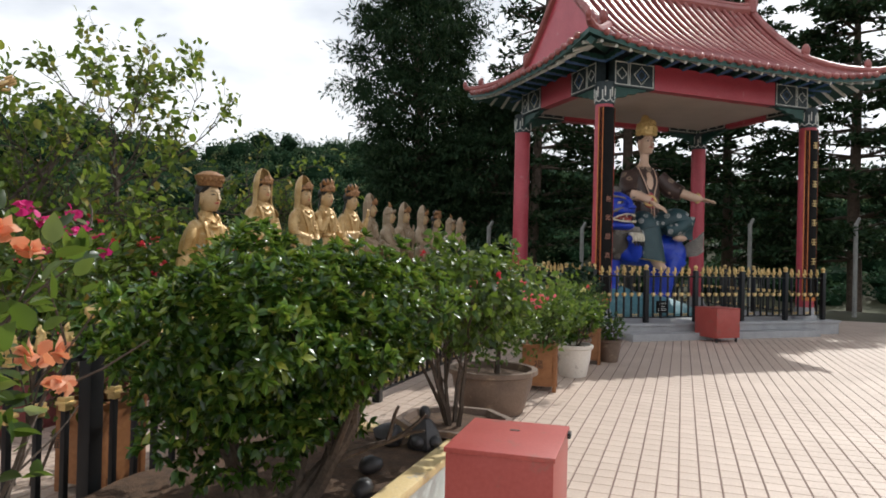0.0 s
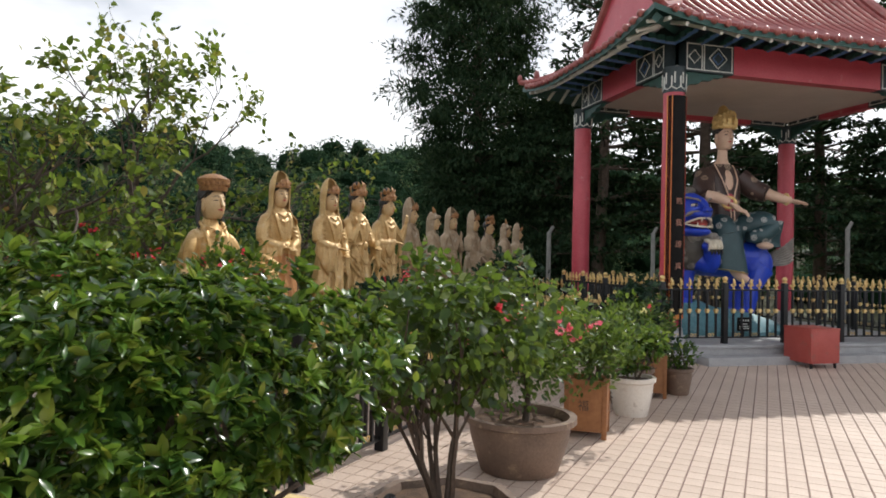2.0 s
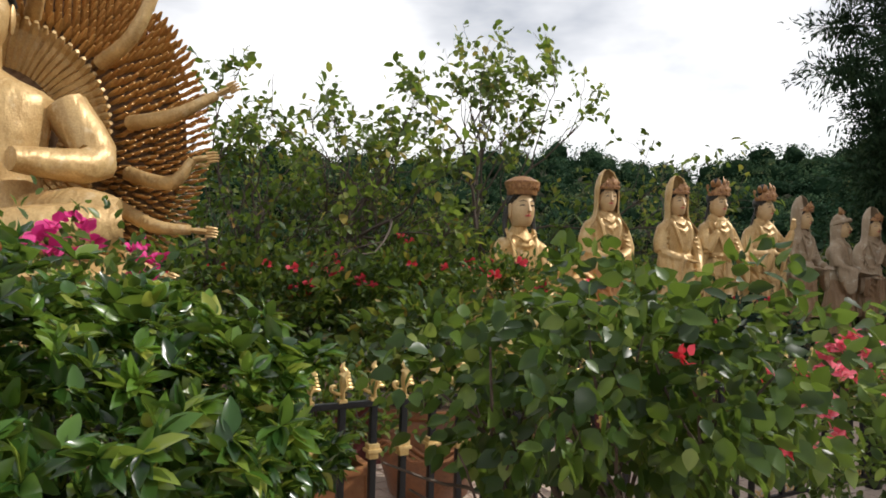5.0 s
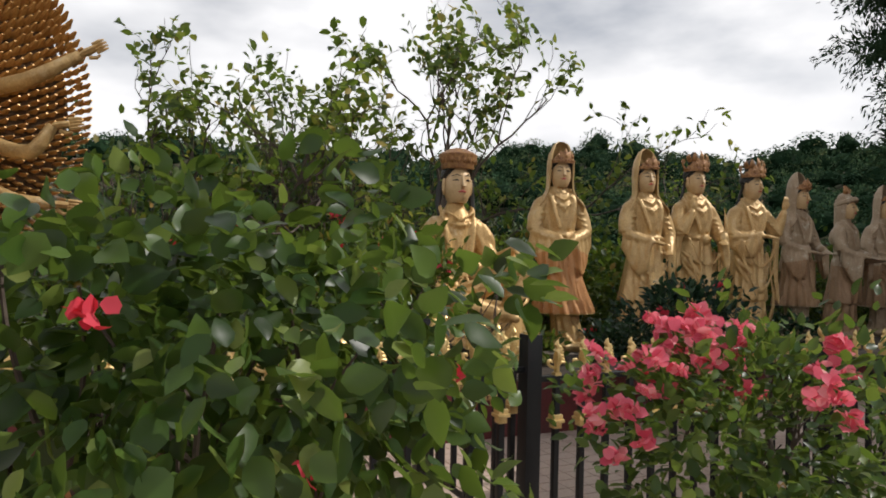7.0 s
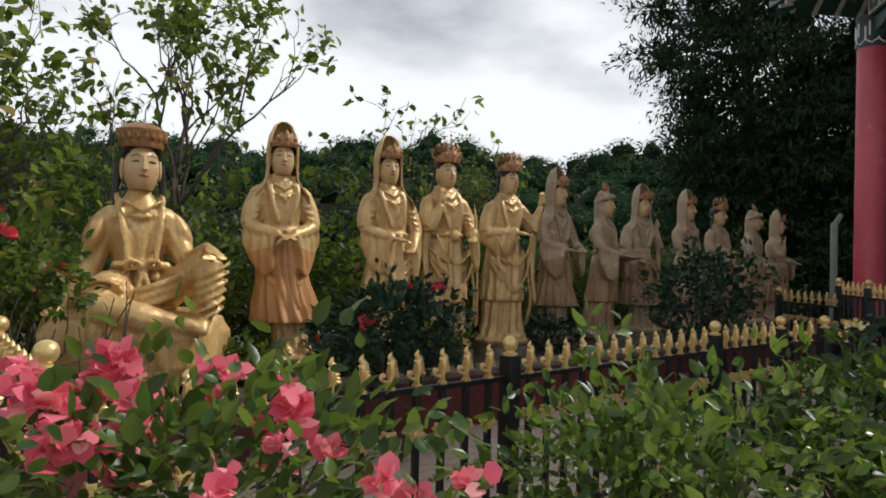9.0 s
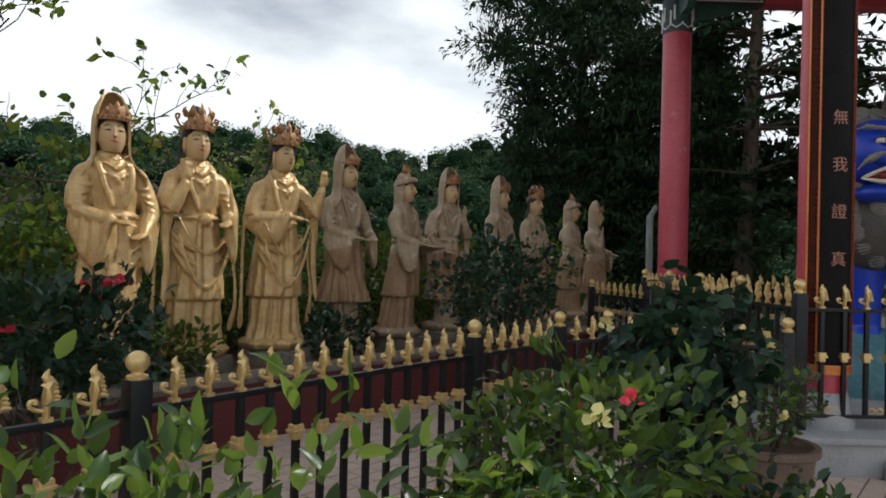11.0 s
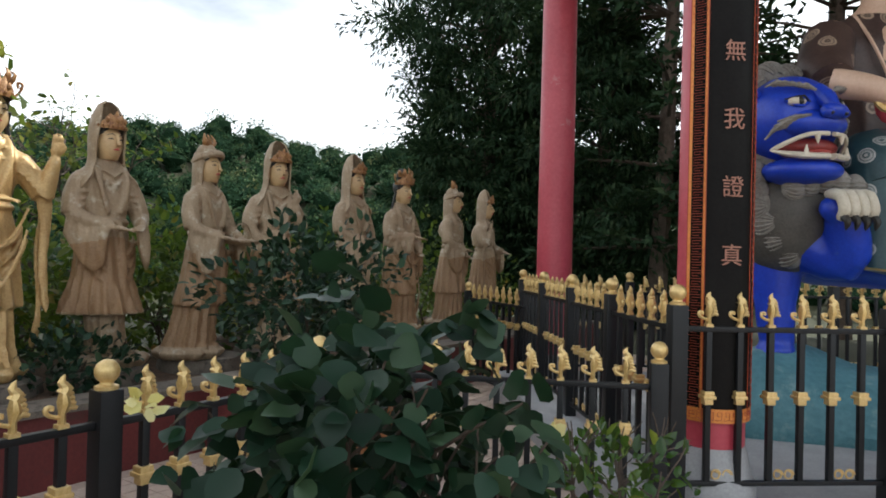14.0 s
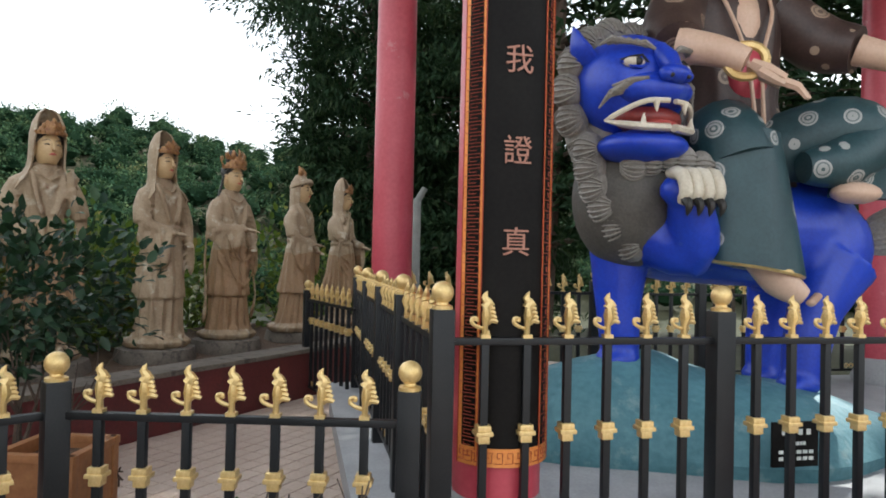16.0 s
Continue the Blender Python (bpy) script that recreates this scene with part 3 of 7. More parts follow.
def bar_mesh(h):
    if h not in BAR:
        BAR[h] = keep_mesh(boxed(-0.015, -0.015, 0.0, 0.015, 0.015, h, bevel=0.003), "black")
    return BAR[h]


def fence(a, b, z=0.0, rail=0.9, posts=(True, True), tall=1.0, group="iron fence", flip=1, space=0.152, drop=0.21):
    """A panel of black iron bars from a to b, with gilt finials, collars and scrolls; posts with gilt balls."""
    a, b = Vector((*a, z)), Vector((*b, z))
    run = (b - a).length
    th = math.atan2(b.y - a.y, b.x - a.x)
    f = empty("iron_fence", Matrix.Translation(a) @ Matrix.Rotation(th, 4, "Z"))
    tagged(f, "black iron fence panel with gilt leaf finials and collars", "fence", group)
    for zz, hh in ((rail, 0.028), (0.1, 0.024)):
        part("rail", boxed(0, -0.016, zz - hh / 2, run, 0.016, zz + hh / 2, bevel=0.004), "black", f)
    for x, on in ((0, posts[0]), (run, posts[1])):
        if on:
            p = part("post", boxed(x - 0.042, -0.042, 0, x + 0.042, 0.042, tall, bevel=0.006), "black", f)
            bm = bmesh.new()
            lathe(bm, [(0.04, tall), (0.04, tall + 0.012), (0.024, tall + 0.018), (0.022, tall + 0.026)] + [(0.043 * math.sin(q), tall + 0.062 - 0.043 * math.cos(q)) for q in np.linspace(0.5, 3.1, 9)], 14, c=(x, 0, 0))
            part("ball", bm, "gilt", p, "gilt ball cap")
    n = max(1, round(run / space) - 1)
    for i in range(n):
        x = run * (i + 1) / (n + 1)
        q = share("bar", bar_mesh(round(rail - 0.1, 2)), f, Matrix.Translation((x, 0, 0.1)))
        share("finial", FINIAL, q, Matrix.Translation((0, 0, rail - 0.088)) @ Matrix.Diagonal((1.4 * flip, 1.3, 1.2, 1)))
        share("collar", COLLAR, q, Matrix.Translation((0, 0, rail - 0.1 - drop)) @ Matrix.Diagonal((1.35, 1.35, 1.4, 1)))
        if i % 2 == 0 and i < n - 0:
            share("scroll", SCROLL, f, Matrix.Translation((x + run / (n + 1) / 2 if i < n - 1 else x, 0, 0.112)))
    return f


FX = -2.86
line = [-1.6, 0.55, 2.7, 5.1, 6.21, 8.38, 10.47, 11.5]
for i, (y0, y1) in enumerate(zip(line, line[1:])):
    t = 1.08 if y0 in (2.7, 5.1) else 1.0
    fence((FX, y0), (FX, y1), rail=0.93 if y0 < 6 else 0.88, posts=(True, y1 == 11.5), tall=1.1 if 2 < y0 < 7 else 1.0, group="fence along the walk")
fence((FX, 6.21), (-4.13, 6.21), rail=0.93, posts=(False, True), tall=1.08, group="fence along the walk")
fence((FX, 11.5), (-2.70, 11.955), rail=0.88, posts=(False, True), group="gate before the pavilion")
fence((-2.70, 11.955), (-1.575, 12.53), rail=0.88, posts=(False, True), group="gate before the pavilion")

# ---- pavilion ----
PO, PA = Vector((-1.45, 13.02, 0)), 40.0  # front-left column, turn
PM = Matrix.Translation(PO) @ Matrix.Rotation(radians(PA), 4, "Z")
LU, LV, PZ = 5.13, 3.35, 0.28


def pav(u, v):
    q = PM @ Vector((u, v, 0))
    return (q.x, q.y)


bm = bmesh.new()
box(bm, -0.5, -0.42, -0.1, LU + 0.5, LV + 0.42, PZ - 0.05, 0, bevel=0.01)
box(bm, -0.53, -0.45, PZ - 0.05, LU + 0.53, LV + 0.45, PZ, 0, bevel=0.012)
ob = tagged(part("pavilion_platform", bm, "platform"), "low grey stone platform under the pavilion", "platform", kind="structure")
ob.matrix_basis = PM
bm = bmesh.new()
box(bm, 0.2, -0.75, -0.1, LU - 0.4, -0.453, 0.13, 0, bevel=0.01)
ob = tagged(part("platform_step", bm, "platform"), "grey stone step before the pavilion", "step", kind="structure")
ob.matrix_basis = PM

us = [-0.28, 0.88, 2.04, 3.2, 4.36, 5.41]
for a, b in zip(us, us[1:]):
    fence(pav(a, -0.2), pav(b, -0.2), PZ, 0.88, (True, b == us[-1]), group="fence round the pavilion", space=0.166, drop=0.345)
    fence(pav(a, LV + 0.2), pav(b, LV + 0.2), PZ, 0.88, (True, b == us[-1]), group="fence round the pavilion", space=0.166, drop=0.345)
vs_ = [-0.2, 0.78, 1.7, 2.63, 3.55]
for a, b in zip(vs_, vs_[1:]):
    for u in (-0.28, 5.41):
        fence(pav(u, a), pav(u, b), PZ, 0.88, (a != -0.2, False), group="fence round the pavilion", space=0.166, drop=0.345)
fence(pav(-0.32, 3.3), (-5.0, 16.15), 0, 1.0, (False, True), tall=1.1, group="far gate")

pavilion = tagged(empty("pavilion", PM), "open red-columned pavilion with a glazed tile hip-and-gable roof", "pavilion")
EZ = 5.17  # eave height
RIDGE, OV = 7.35, 1.0


def column(u, v, plaque):
    bm = bmesh.new()
    lathe(bm, [(0.178, PZ + 0.22), (0.181, 1.0), (0.178, 2.5), (0.172, 4.72)], 24, c=(u, v, 0))
    c = part("column", bm, "red", pavilion, "red lacquered round column")
    bm = bmesh.new()
    lathe(bm, [(0.235, PZ), (0.24, PZ + 0.07), (0.21, PZ + 0.12), (0.195, PZ + 0.21), (0.179, PZ + 0.26)], 24, c=(u, v, 0))
    part("base", bm, "platform", c, "grey stone column base")
    bm = bmesh.new()
    lathe(bm, [(0.182, 4.36), (0.184, 4.4), (0.184, 4.72), (0.19, 4.74), (0.19, 4.78)], 24, 0, (u, v, 0))
    for k in range(8):
        a = 2 * math.pi * k / 8
        for da, z0, z1 in ((0.0, 4.44, 4.62), (0.26, 4.5, 4.68)):
            x, y = u + 0.186 * math.cos(a + da), v + 0.186 * math.sin(a + da)
            tube(bm, [(x, y, z0), (x, y, z1)], 0.014, 4, 1)
        p = [(u + 0.187 * math.cos(a + t * 0.785), v + 0.187 * math.sin(a + t * 0.785), 4.40 + 0.05 * abs(2 * t - 1)) for t in (0, 0.25, 0.5, 0.75, 1)]
        tube(bm, p, 0.009, 4, 1)
    part("capital", bm, ["pdark", "pwhite"], c, "painted dark capital with white key lines")
    if plaque:
        R, half, z0, z1 = 0.197, 1.15, 0.68, 4.3
        bm = bmesh.new()
        arc = lambda r, h, z: [(u + r * math.sin(t), v - r * math.cos(t), z) for t in np.linspace(-h, h, 17)]
        lo, hi = arc(R, half, z0) + arc(R - 0.022, half, z0)[::-1], arc(R, half, z1) + arc(R - 0.022, half, z1)[::-1]
        loft(bm, [lo, hi], 0)
        pq = part("plaque", bm, "board", c, "curved black lacquer couplet board")
        bm = bmesh.new()
        # orange border with a meander in relief, both sides and foot
        for s in (-1, 1):
            t0 = s * (half - 0.25)
            w = lambda t, z, r=R + 0.003: (u + r * math.sin(t), v - r * math.cos(t), z)
            loft(bm, [[w(t0 - 0.245, z0), w(t0 + 0.245, z0), w(t0 + 0.245, z0, R + 0.001), w(t0 - 0.245, z0, R + 0.001)], [w(t0 - 0.245, z1), w(t0 + 0.245, z1), w(t0 + 0.245, z1, R + 0.001), w(t0 - 0.245, z1, R + 0.001)]], 0)
            for k in range(int((z1 - z0) / 0.042)):
                z = z0 + 0.02 + k * 0.042
                q = [w(t0 + a, z + b, R + 0.005) for a, b in ((-0.19, 0), (0.19, 0), (0.19, 0.028), (-0.08, 0.028), (-0.08, 0.013), (0.09, 0.013))]
                tube(bm, q, 0.002, 3, 1)
            for e in (-0.245, 0.245):
                tube(bm, [w(t0 + e, z0, R + 0.004), w(t0 + e, z1, R + 0.004)], 0.0025, 4, 1)
        loft(bm, [[w(t, z0 + a, R + b) for a, b in ((0, 0.001), (0.07, 0.001), (0.07, 0.004), (0, 0.004))] for t in np.linspace(-half, half, 15)], 0)
        for k in range(10):
            t = -half + 0.1 + k * 0.2
            tube(bm, [w(t + a, z0 + b, R + 0.006) for a, b in ((-0.08, 0.015), (0.08, 0.015), (0.08, 0.055), (-0.02, 0.055), (-0.02, 0.035), (0.03, 0.035))], 0.002, 3, 1)
        part("border", bm, ["orange", "rust"], pq, "orange border with a rust-red meander")
    return c


def letters(text, size, m, mat, parent, name="character", depth=0.002):
    cu = bpy.data.curves.new("text", "FONT")
    cu.body, cu.size, cu.extrude, cu.align_x, cu.align_y = text, size, depth, "CENTER", "CENTER"
    tmp = bpy.data.objects.new("text", cu)
    me = bpy.data.meshes.new_from_object(tmp)
    bpy.data.objects.remove(tmp)
    me.materials.clear()
    me.materials.append(M[mat])
    ob = new(name, me)
    ob.parent = parent
    ob.matrix_basis = m
    return ob


for u, v, pq in ((0, 0, True), (LU, 0, True), (0, LV, False), (LU, LV, False)):
    c = column(u, v, pq)
    if pq and u == 0:
        for ch, z in (("無", 2.58), ("我", 2.23), ("證", 1.88), ("真", 1.53)):
            letters(ch, 0.118, Matrix.Translation((u, v - 0.2, z)) @ Matrix.Rotation(radians(90), 4, "X"), "copper", c)
        bm = bmesh.new()
        for k in range(6):
            box(bm, u - 0.115, v - 0.18, 1.28 - k * 0.06, u - 0.09, v - 0.155, 1.318 - k * 0.06)
        part("small_writing", bm, "gilt", c)
    elif pq:
        bm = bmesh.new()
        for k in range(7):
            z = 1.5 + k * 0.41
            for a, b in ((-0.05, 0.06), (-0.06, 0.0), (-0.05, -0.05)):
                box(bm, u + a, v - 0.203, z + b, u - a, v - 0.19, z + b + 0.018)
            box(bm, u - 0.01, v - 0.203, z - 0.05, u + 0.01, v - 0.19, z + 0.07)
        part("character", bm, "gilt", c)


def beam(a, b, z0, z1, th):
    """A red beam with painted ends between two column tops, in the pavilion's axes."""
    a, b = Vector((*a, 0)), Vector((*b, 0))
    run, ang = (b - a).length, math.atan2(b.y - a.y, b.x - a.x)
    bm = bmesh.new()
    box(bm, 0.16, -th / 2, z0, run - 0.16, th / 2, z1, 0)
    ob = part("beam", bm, "red", pavilion, "red lacquered beam", smooth=False)
    ob.matrix_basis = Matrix.Translation(a) @ Matrix.Rotation(ang, 4, "Z")
    for s in (0.0, 1.0):
        bm = bmesh.new()
        x0, x1 = (0.14, 1.05) if s == 0 else (run - 1.05, run - 0.14)
        box(bm, x0, -th / 2 - 0.004, z0 - 0.004, x1, th / 2 + 0.004, z1 + 0.004, 1)
        for side in (-1, 1):
            y = side * (th / 2 + 0.008)
            xs_ = (x0 + 0.02, x0 + 0.3, x0 + 0.34, x0 + 0.87) if s == 0 else (x1 - 0.02, x1 - 0.3, x1 - 0.34, x1 - 0.87)
            for xx in xs_:
                box(bm, xx - 0.008, y - 0.004, z0 + 0.02, xx + 0.008, y + 0.004, z1 - 0.02, 2)
            for zz in (z0 + 0.03, z1 - 0.03):
                box(bm, x0 + 0.02, y - 0.004, zz - 0.008, x1 - 0.02, y + 0.004, zz + 0.008, 2)
            for cx, rr in (((xs_[0] + xs_[1]) / 2, 0.11), ((xs_[2] + xs_[3]) / 2, 0.17), ((xs_[2] + xs_[3]) / 2, 0.1)):
                zc = (z0 + z1) / 2
                tube(bm, [(cx - rr, y, zc), (cx, y, zc + rr), (cx + rr, y, zc), (cx, y, zc - rr), (cx - rr, y, zc)], 0.011, 4, 2 if rr > 0.1 else 3)
        part("painted_end", bm, ["red", "pdark", "pwhite", "pblue"], ob, "beam end painted dark with white and blue lines", smooth=False)
        # scrolled bracket under the end
        bm = bmesh.new()
        sx = 1 if s == 0 else -1
        e = 0.16 if s == 0 else run - 0.16
        prof = [(0, 0), (0.75, 0), (0.7, -0.05), (0.55, -0.06), (0.5, -0.11), (0.33, -0.12), (0.27, -0.18), (0.1, -0.2), (0, -0.3)]
        loft(bm, [[(e + sx * px, -0.05, z0 - 0.004 + pz) for px, pz in prof], [(e + sx * px, 0.05, z0 - 0.004 + pz) for px, pz in prof]], 0)
        part("bracket", bm, "pgreen", ob, "green scrolled bracket", smooth=False)


corner = [(0, 0), (LU, 0), (LU, LV), (0, LV)]
for i in range(4):
    beam(corner[i], corner[(i + 1) % 4], 4.74, 5.22, 0.2)
part("ceiling_panel", boxed(0.1, 0.1, 4.84, LU - 0.1, LV - 0.1, 4.88), "cream", pavilion, "flat cream painted ceiling", smooth=False)


def lift(u, v):
    """How much the eave turns up near a corner."""
    a = max(0.0, 1 - min(abs(u + OV), abs(LU + OV - u)) / 1.7)
    b = max(0.0, 1 - min(abs(v + OV), abs(LV + OV - v)) / 1.7)
    return 0.24 * (a * b) ** 1.6


def slope(d, full):
    """Height above the eave at d metres in from it, on a curve that steepens upwards."""
    t = d / full
    return (RIDGE - EZ) * (0.52 * t + 0.48 * t * t)


FULL = LV / 2 + OV


def roof_point(side, s, d):
    """A point of the roof: side 0 front, 1 right, 2 back, 3 left; s along the eave; d in from it."""
    u, v = {0: (s, -OV + d), 2: (s, LV + OV - d), 3: (-OV + d, s), 1: (LU + OV - d, s)}[side]
    return Vector((u, v, EZ + slope(d, FULL) + lift(u, v) * max(0, 1 - d / 1.6)))


HIP = OV + 0.1  # where the hips meet the gables
for side in range(4):
    lo, hi = (-OV, LU + OV) if side in (0, 2) else (-OV, LV + OV)
    deep = FULL if side in (0, 2) else HIP
    bm = bmesh.new()
    rings = []
    for d in np.linspace(0, deep, 12):
        cut = min(d, HIP)
        rings.append([roof_point(side, s, d) for s in np.linspace(lo + cut, hi - cut, 34)])
    loft(bm, rings, 0, closed=False)
    under = [[p - Vector((0, 0, 0.09)) for p in r] for r in rings]
    loft(bm, under, 1, closed=False)
    loft(bm, [rings[0], under[0]], 1, closed=False)
    sheet = part("roof_slope", bm, ["rooftile", "pgreen"], pavilion, "red glazed tile slope")
    # cover tile rows with round ends
    k = round((hi - lo) / 0.225)
    for i in range(k):
        s = lo + (i + 0.5) * (hi - lo) / k
        edge = min(s - lo, hi - s)
        end = deep if edge >= HIP else min(deep, edge)
        if end < 0.12:
            continue
        bm = bmesh.new()
        pts = [roof_point(side, s, d) + Vector((0, 0, 0.03)) for d in np.linspace(-0.03, end, max(3, int(end / 0.16) + 2))]
        tube(bm, pts, 0.05, 7)
        p = pts[0]
        ball(bm, (p.x, p.y, p.z), 0.062, 0, 8, 6)
        part("roll_tile", bm, "rooftile", sheet)
    # rafters
    k2 = round((hi - lo) / 0.3)
    for i in range(1, k2):
        s = lo + i * (hi - lo) / k2
        edge = min(s - lo, hi - s)
        if edge < 0.25:
            continue
        a, b = roof_point(side, s, 0.06) - Vector((0, 0, 0.13)), roof_point(side, s, min(edge, 1.0)) - Vector((0, 0, 0.14))
        bm = bmesh.new()
        tube(bm, [a, b], 0.035, 5)
        part("rafter", bm, "pwhite", sheet)
# ridges
for pts, r in (([(0.0, LV / 2, RIDGE + 0.1), (0.6, LV / 2, RIDGE + 0.03), (LU / 2, LV / 2, RIDGE), (LU - 0.6, LV / 2, RIDGE + 0.03), (LU, LV / 2, RIDGE + 0.1)], 0.13),):
    bm = bmesh.new()
    tube(bm, smooth_path(pts, 5), r, 8, flat=1.0)
    tube(bm, smooth_path([(x, y, z + 0.13) for x, y, z in pts], 5), 0.07, 8)
    part("main_ridge", bm, "rooftile", pavilion)
for u, s in ((0.05, 1), (LU - 0.05, -1)):
    bm = bmesh.new()
    tube(bm, smooth_path([(u, LV / 2, RIDGE), (u - s * 0.05, LV / 2, RIDGE + 0.3), (u + s * 0.12, LV / 2, RIDGE + 0.5), (u + s * 0.2, LV / 2, RIDGE + 0.4)], 4), [0.2, 0.2, 0.19, 0.17, 0.15, 0.13, 0.12, 0.1, 0.09, 0.08, 0.07, 0.06, 0.04], 8, flat=0.6)
    for k in range(4):
        tube(bm, smooth_path([(u, LV / 2, RIDGE + 0.1 + k * 0.1), (u - s * 0.2, LV / 2, RIDGE + 0.2 + k * 0.1), (u - s * 0.26, LV / 2, RIDGE + 0.32 + k * 0.1)], 3), [0.05, 0.05, 0.045, 0.04, 0.03, 0.02, 0.008], 6)
    part("ridge_ornament", bm, "rooftile", pavilion, "curled glazed ridge-end ornament")
for su in (0, 1):
    for sv in (0, 1):
        bm = bmesh.new()
        f = lambda d: Vector(((-OV + d) if su == 0 else (LU + OV - d), (-OV + d) if sv == 0 else (LV + OV - d), EZ + slope(d, FULL) + lift(-OV + d, -OV + d) * max(0, 1 - d / 1.6) + 0.1))
        pts = [f(d) for d in np.linspace(-0.05, HIP, 9)]
        pts[0].z += 0.06
        tube(bm, pts, [0.05, 0.075, 0.085] + [0.09] * 6, 8)
        ball(bm, pts[2] + Vector((0, 0, 0.14)), (0.07, 0.07, 0.11), 0, 8, 6)
        ball(bm, pts[0] + Vector((0, 0, 0.08)), (0.06, 0.06, 0.09), 0, 8, 6)
        g = [Vector((0.0 if su == 0 else LU, (-OV + d) if sv == 0 else (LV + OV - d), EZ + slope(d, FULL) + 0.1)) for d in np.linspace(HIP, FULL, 8)]
        tube(bm, g, 0.09, 8)
        ball(bm, g[0] + Vector((0, 0, 0.16)), (0.09, 0.09, 0.15), 0, 8, 6)
        part("hip_ridge", bm, "rooftile", pavilion)
        # corner beam below the eave
        bm = bmesh.new()
        a, b = f(0.1) - Vector((0, 0, 0.27)), f(OV) - Vector((0, 0, 0.42))
        tube(bm, [a, b], 0.08, 4)
        part("corner_beam", bm, "pgreen", pavilion, "green painted corner beam")
    u = 0.06 if su == 0 else LU - 0.06
    bm = bmesh.new()
    tri = [(d, EZ + slope(d, FULL)) for d in np.linspace(HIP, FULL, 8)]
    outline = [(-OV + d, z) for d, z in tri] + [(LV + OV - d, z) for d, z in tri[::-1]]
    loft(bm, [[(u - 0.05, v, z) for v, z in outline], [(u + 0.05, v, z) for v, z in outline]], 0)
    part("gable", bm, "red", pavilion, "red gable wall")
# frieze that closes the eave underside
bm = bmesh.new()
ov = 0.98
for i in range(4):
    a, b = Vector((*corner[i], 0)), Vector((*corner[(i + 1) % 4], 0))
    d = (b - a).normalized()
    nrm = Vector((d.y, -d.x, 0))
    loft(bm, [[a + Vector((0, 0, 5.22)), b + Vector((0, 0, 5.22))], [a + Vector((0, 0, 5.6)), b + Vector((0, 0, 5.6))]], 0, closed=False)
    k = round((b - a).length / 0.42)
    for j in range(k + 1):
        p = a + (b - a) * (j / k)
        for w in (0.14, 0.3, 0.46):
            q = p + nrm * w
            box(bm, q.x - 0.07, q.y - 0.07, 5.22 - 0.03 + w * 0.08, q.x + 0.07, q.y + 0.07, 5.27 + w * 0.08, 1)
        tube(bm, [p + Vector((0, 0, 5.21)), p + nrm * 0.62 + Vector((0, 0, 5.24))], 0.04, 4, 2)
part("bracket_frieze", bm, ["pdark", "pgreen", "pblue"], pavilion, "painted bracket frieze under the eaves", smooth=False)


# ---- plants ----
def potted(name, label, at, pot, soil_z, mat, category="potted plant", group="potted plants along the fence"):
    """An empty at the base with a lathed or cornered pot under it. pot: (n sides, [(r, z), ...])."""
    e = tagged(empty(name, Matrix.Translation((*at, 0))), label, category, group)
    n, prof = pot
    bm = bmesh.new()
    rings = [[(r * math.cos(a), r * math.sin(a), z) for a in (2 * math.pi * (j + 0.5) / n for j in range(n))] for r, z in prof]
    loft(bm, rings, 0)
    part("pot", bm, mat, e)
    r = prof[-1][0] * 0.99
    bm = bmesh.new()
    bm.faces.new([bm.verts.new((r * math.cos(a), r * math.sin(a), soil_z + 0.015 * noise.noise(Vector((a * 3, at[1], 0))))) for a in (2 * math.pi * (j + 0.5) / n for j in range(n))])
    part("soil", bm, "soil", e)
    return e


def stems(e, base_z, top_z, k, spread, rad, seed, mat="twig", depth=2):
    rr = random.Random(seed)
    tips = []
    for i in range(k):
        bm = bmesh.new()
        a = rr.uniform(0, 6.28)
        b = Vector((0.06 * math.cos(a), 0.06 * math.sin(a), base_z))
        branches(bm, b, Vector((spread * math.cos(a), spread * math.sin(a), 1)), (top_z - base_z) * 0.5, rad, depth, 0.8, 3, 0.3, tips, rr)
        part("stem", bm, mat, e)
    return tips


round_pot = lambda r, h: (24, [(r * 0.7, 0), (r * 0.74, 0.01), (r * 0.93, h * 0.6), (r * 0.97, h * 0.86), (r * 1.08, h * 0.9), (r * 1.08, h), (r * 0.94, h), (r * 0.9, h * 0.8)])

# hedge in its raised bed
bm = bmesh.new()
box(bm, -1.4, -3.0, -0.1, -1.30, 4.35, 0.25, 1)
box(bm, -1.42, -3.0, 0.25, -1.29, 4.35, 0.3, 0, bevel=0.012)
box(bm, -2.7, 4.25, -0.1, -1.4, 4.35, 0.25, 1)
box(bm, -2.7, 4.24, 0.25, -1.42, 4.36, 0.3, 0, bevel=0.012)
tagged(part("planter_kerb", bm, ["kerb", "kerbwall"]), "raised bed kerb, cream-yellow top over pale green side", "kerb", kind="structure")
bm = bmesh.new()
loft(bm, [[(x, y, 0.27 + 0.04 * noise.noise(Vector((x * 3, y * 3, 0)))) for x in np.linspace(-2.75, -1.41, 10)] for y in np.linspace(-3, 4.24, 50)], 0, closed=False)
tagged(part("planter_soil", bm, "soil"), "crumbly brown soil strewn with husks in the raised bed", "soil", kind="structure")
hedge = tagged(empty("hedge_bush", Matrix.Translation((-1.79, 2.83, 0.27))), "rounded glossy dark green bush with bright tips", "bush")
bm = bmesh.new()
rr = random.Random(5)
for i in range(5):
    branches(bm, (rr.uniform(-0.1, 0.1), rr.uniform(-0.1, 0.1), 0), (rr.uniform(-0.7, 0.7), rr.uniform(-0.7, 0.7), 1), 0.45, 0.045, 2, 0.7, 3, 0.2, None, rr)
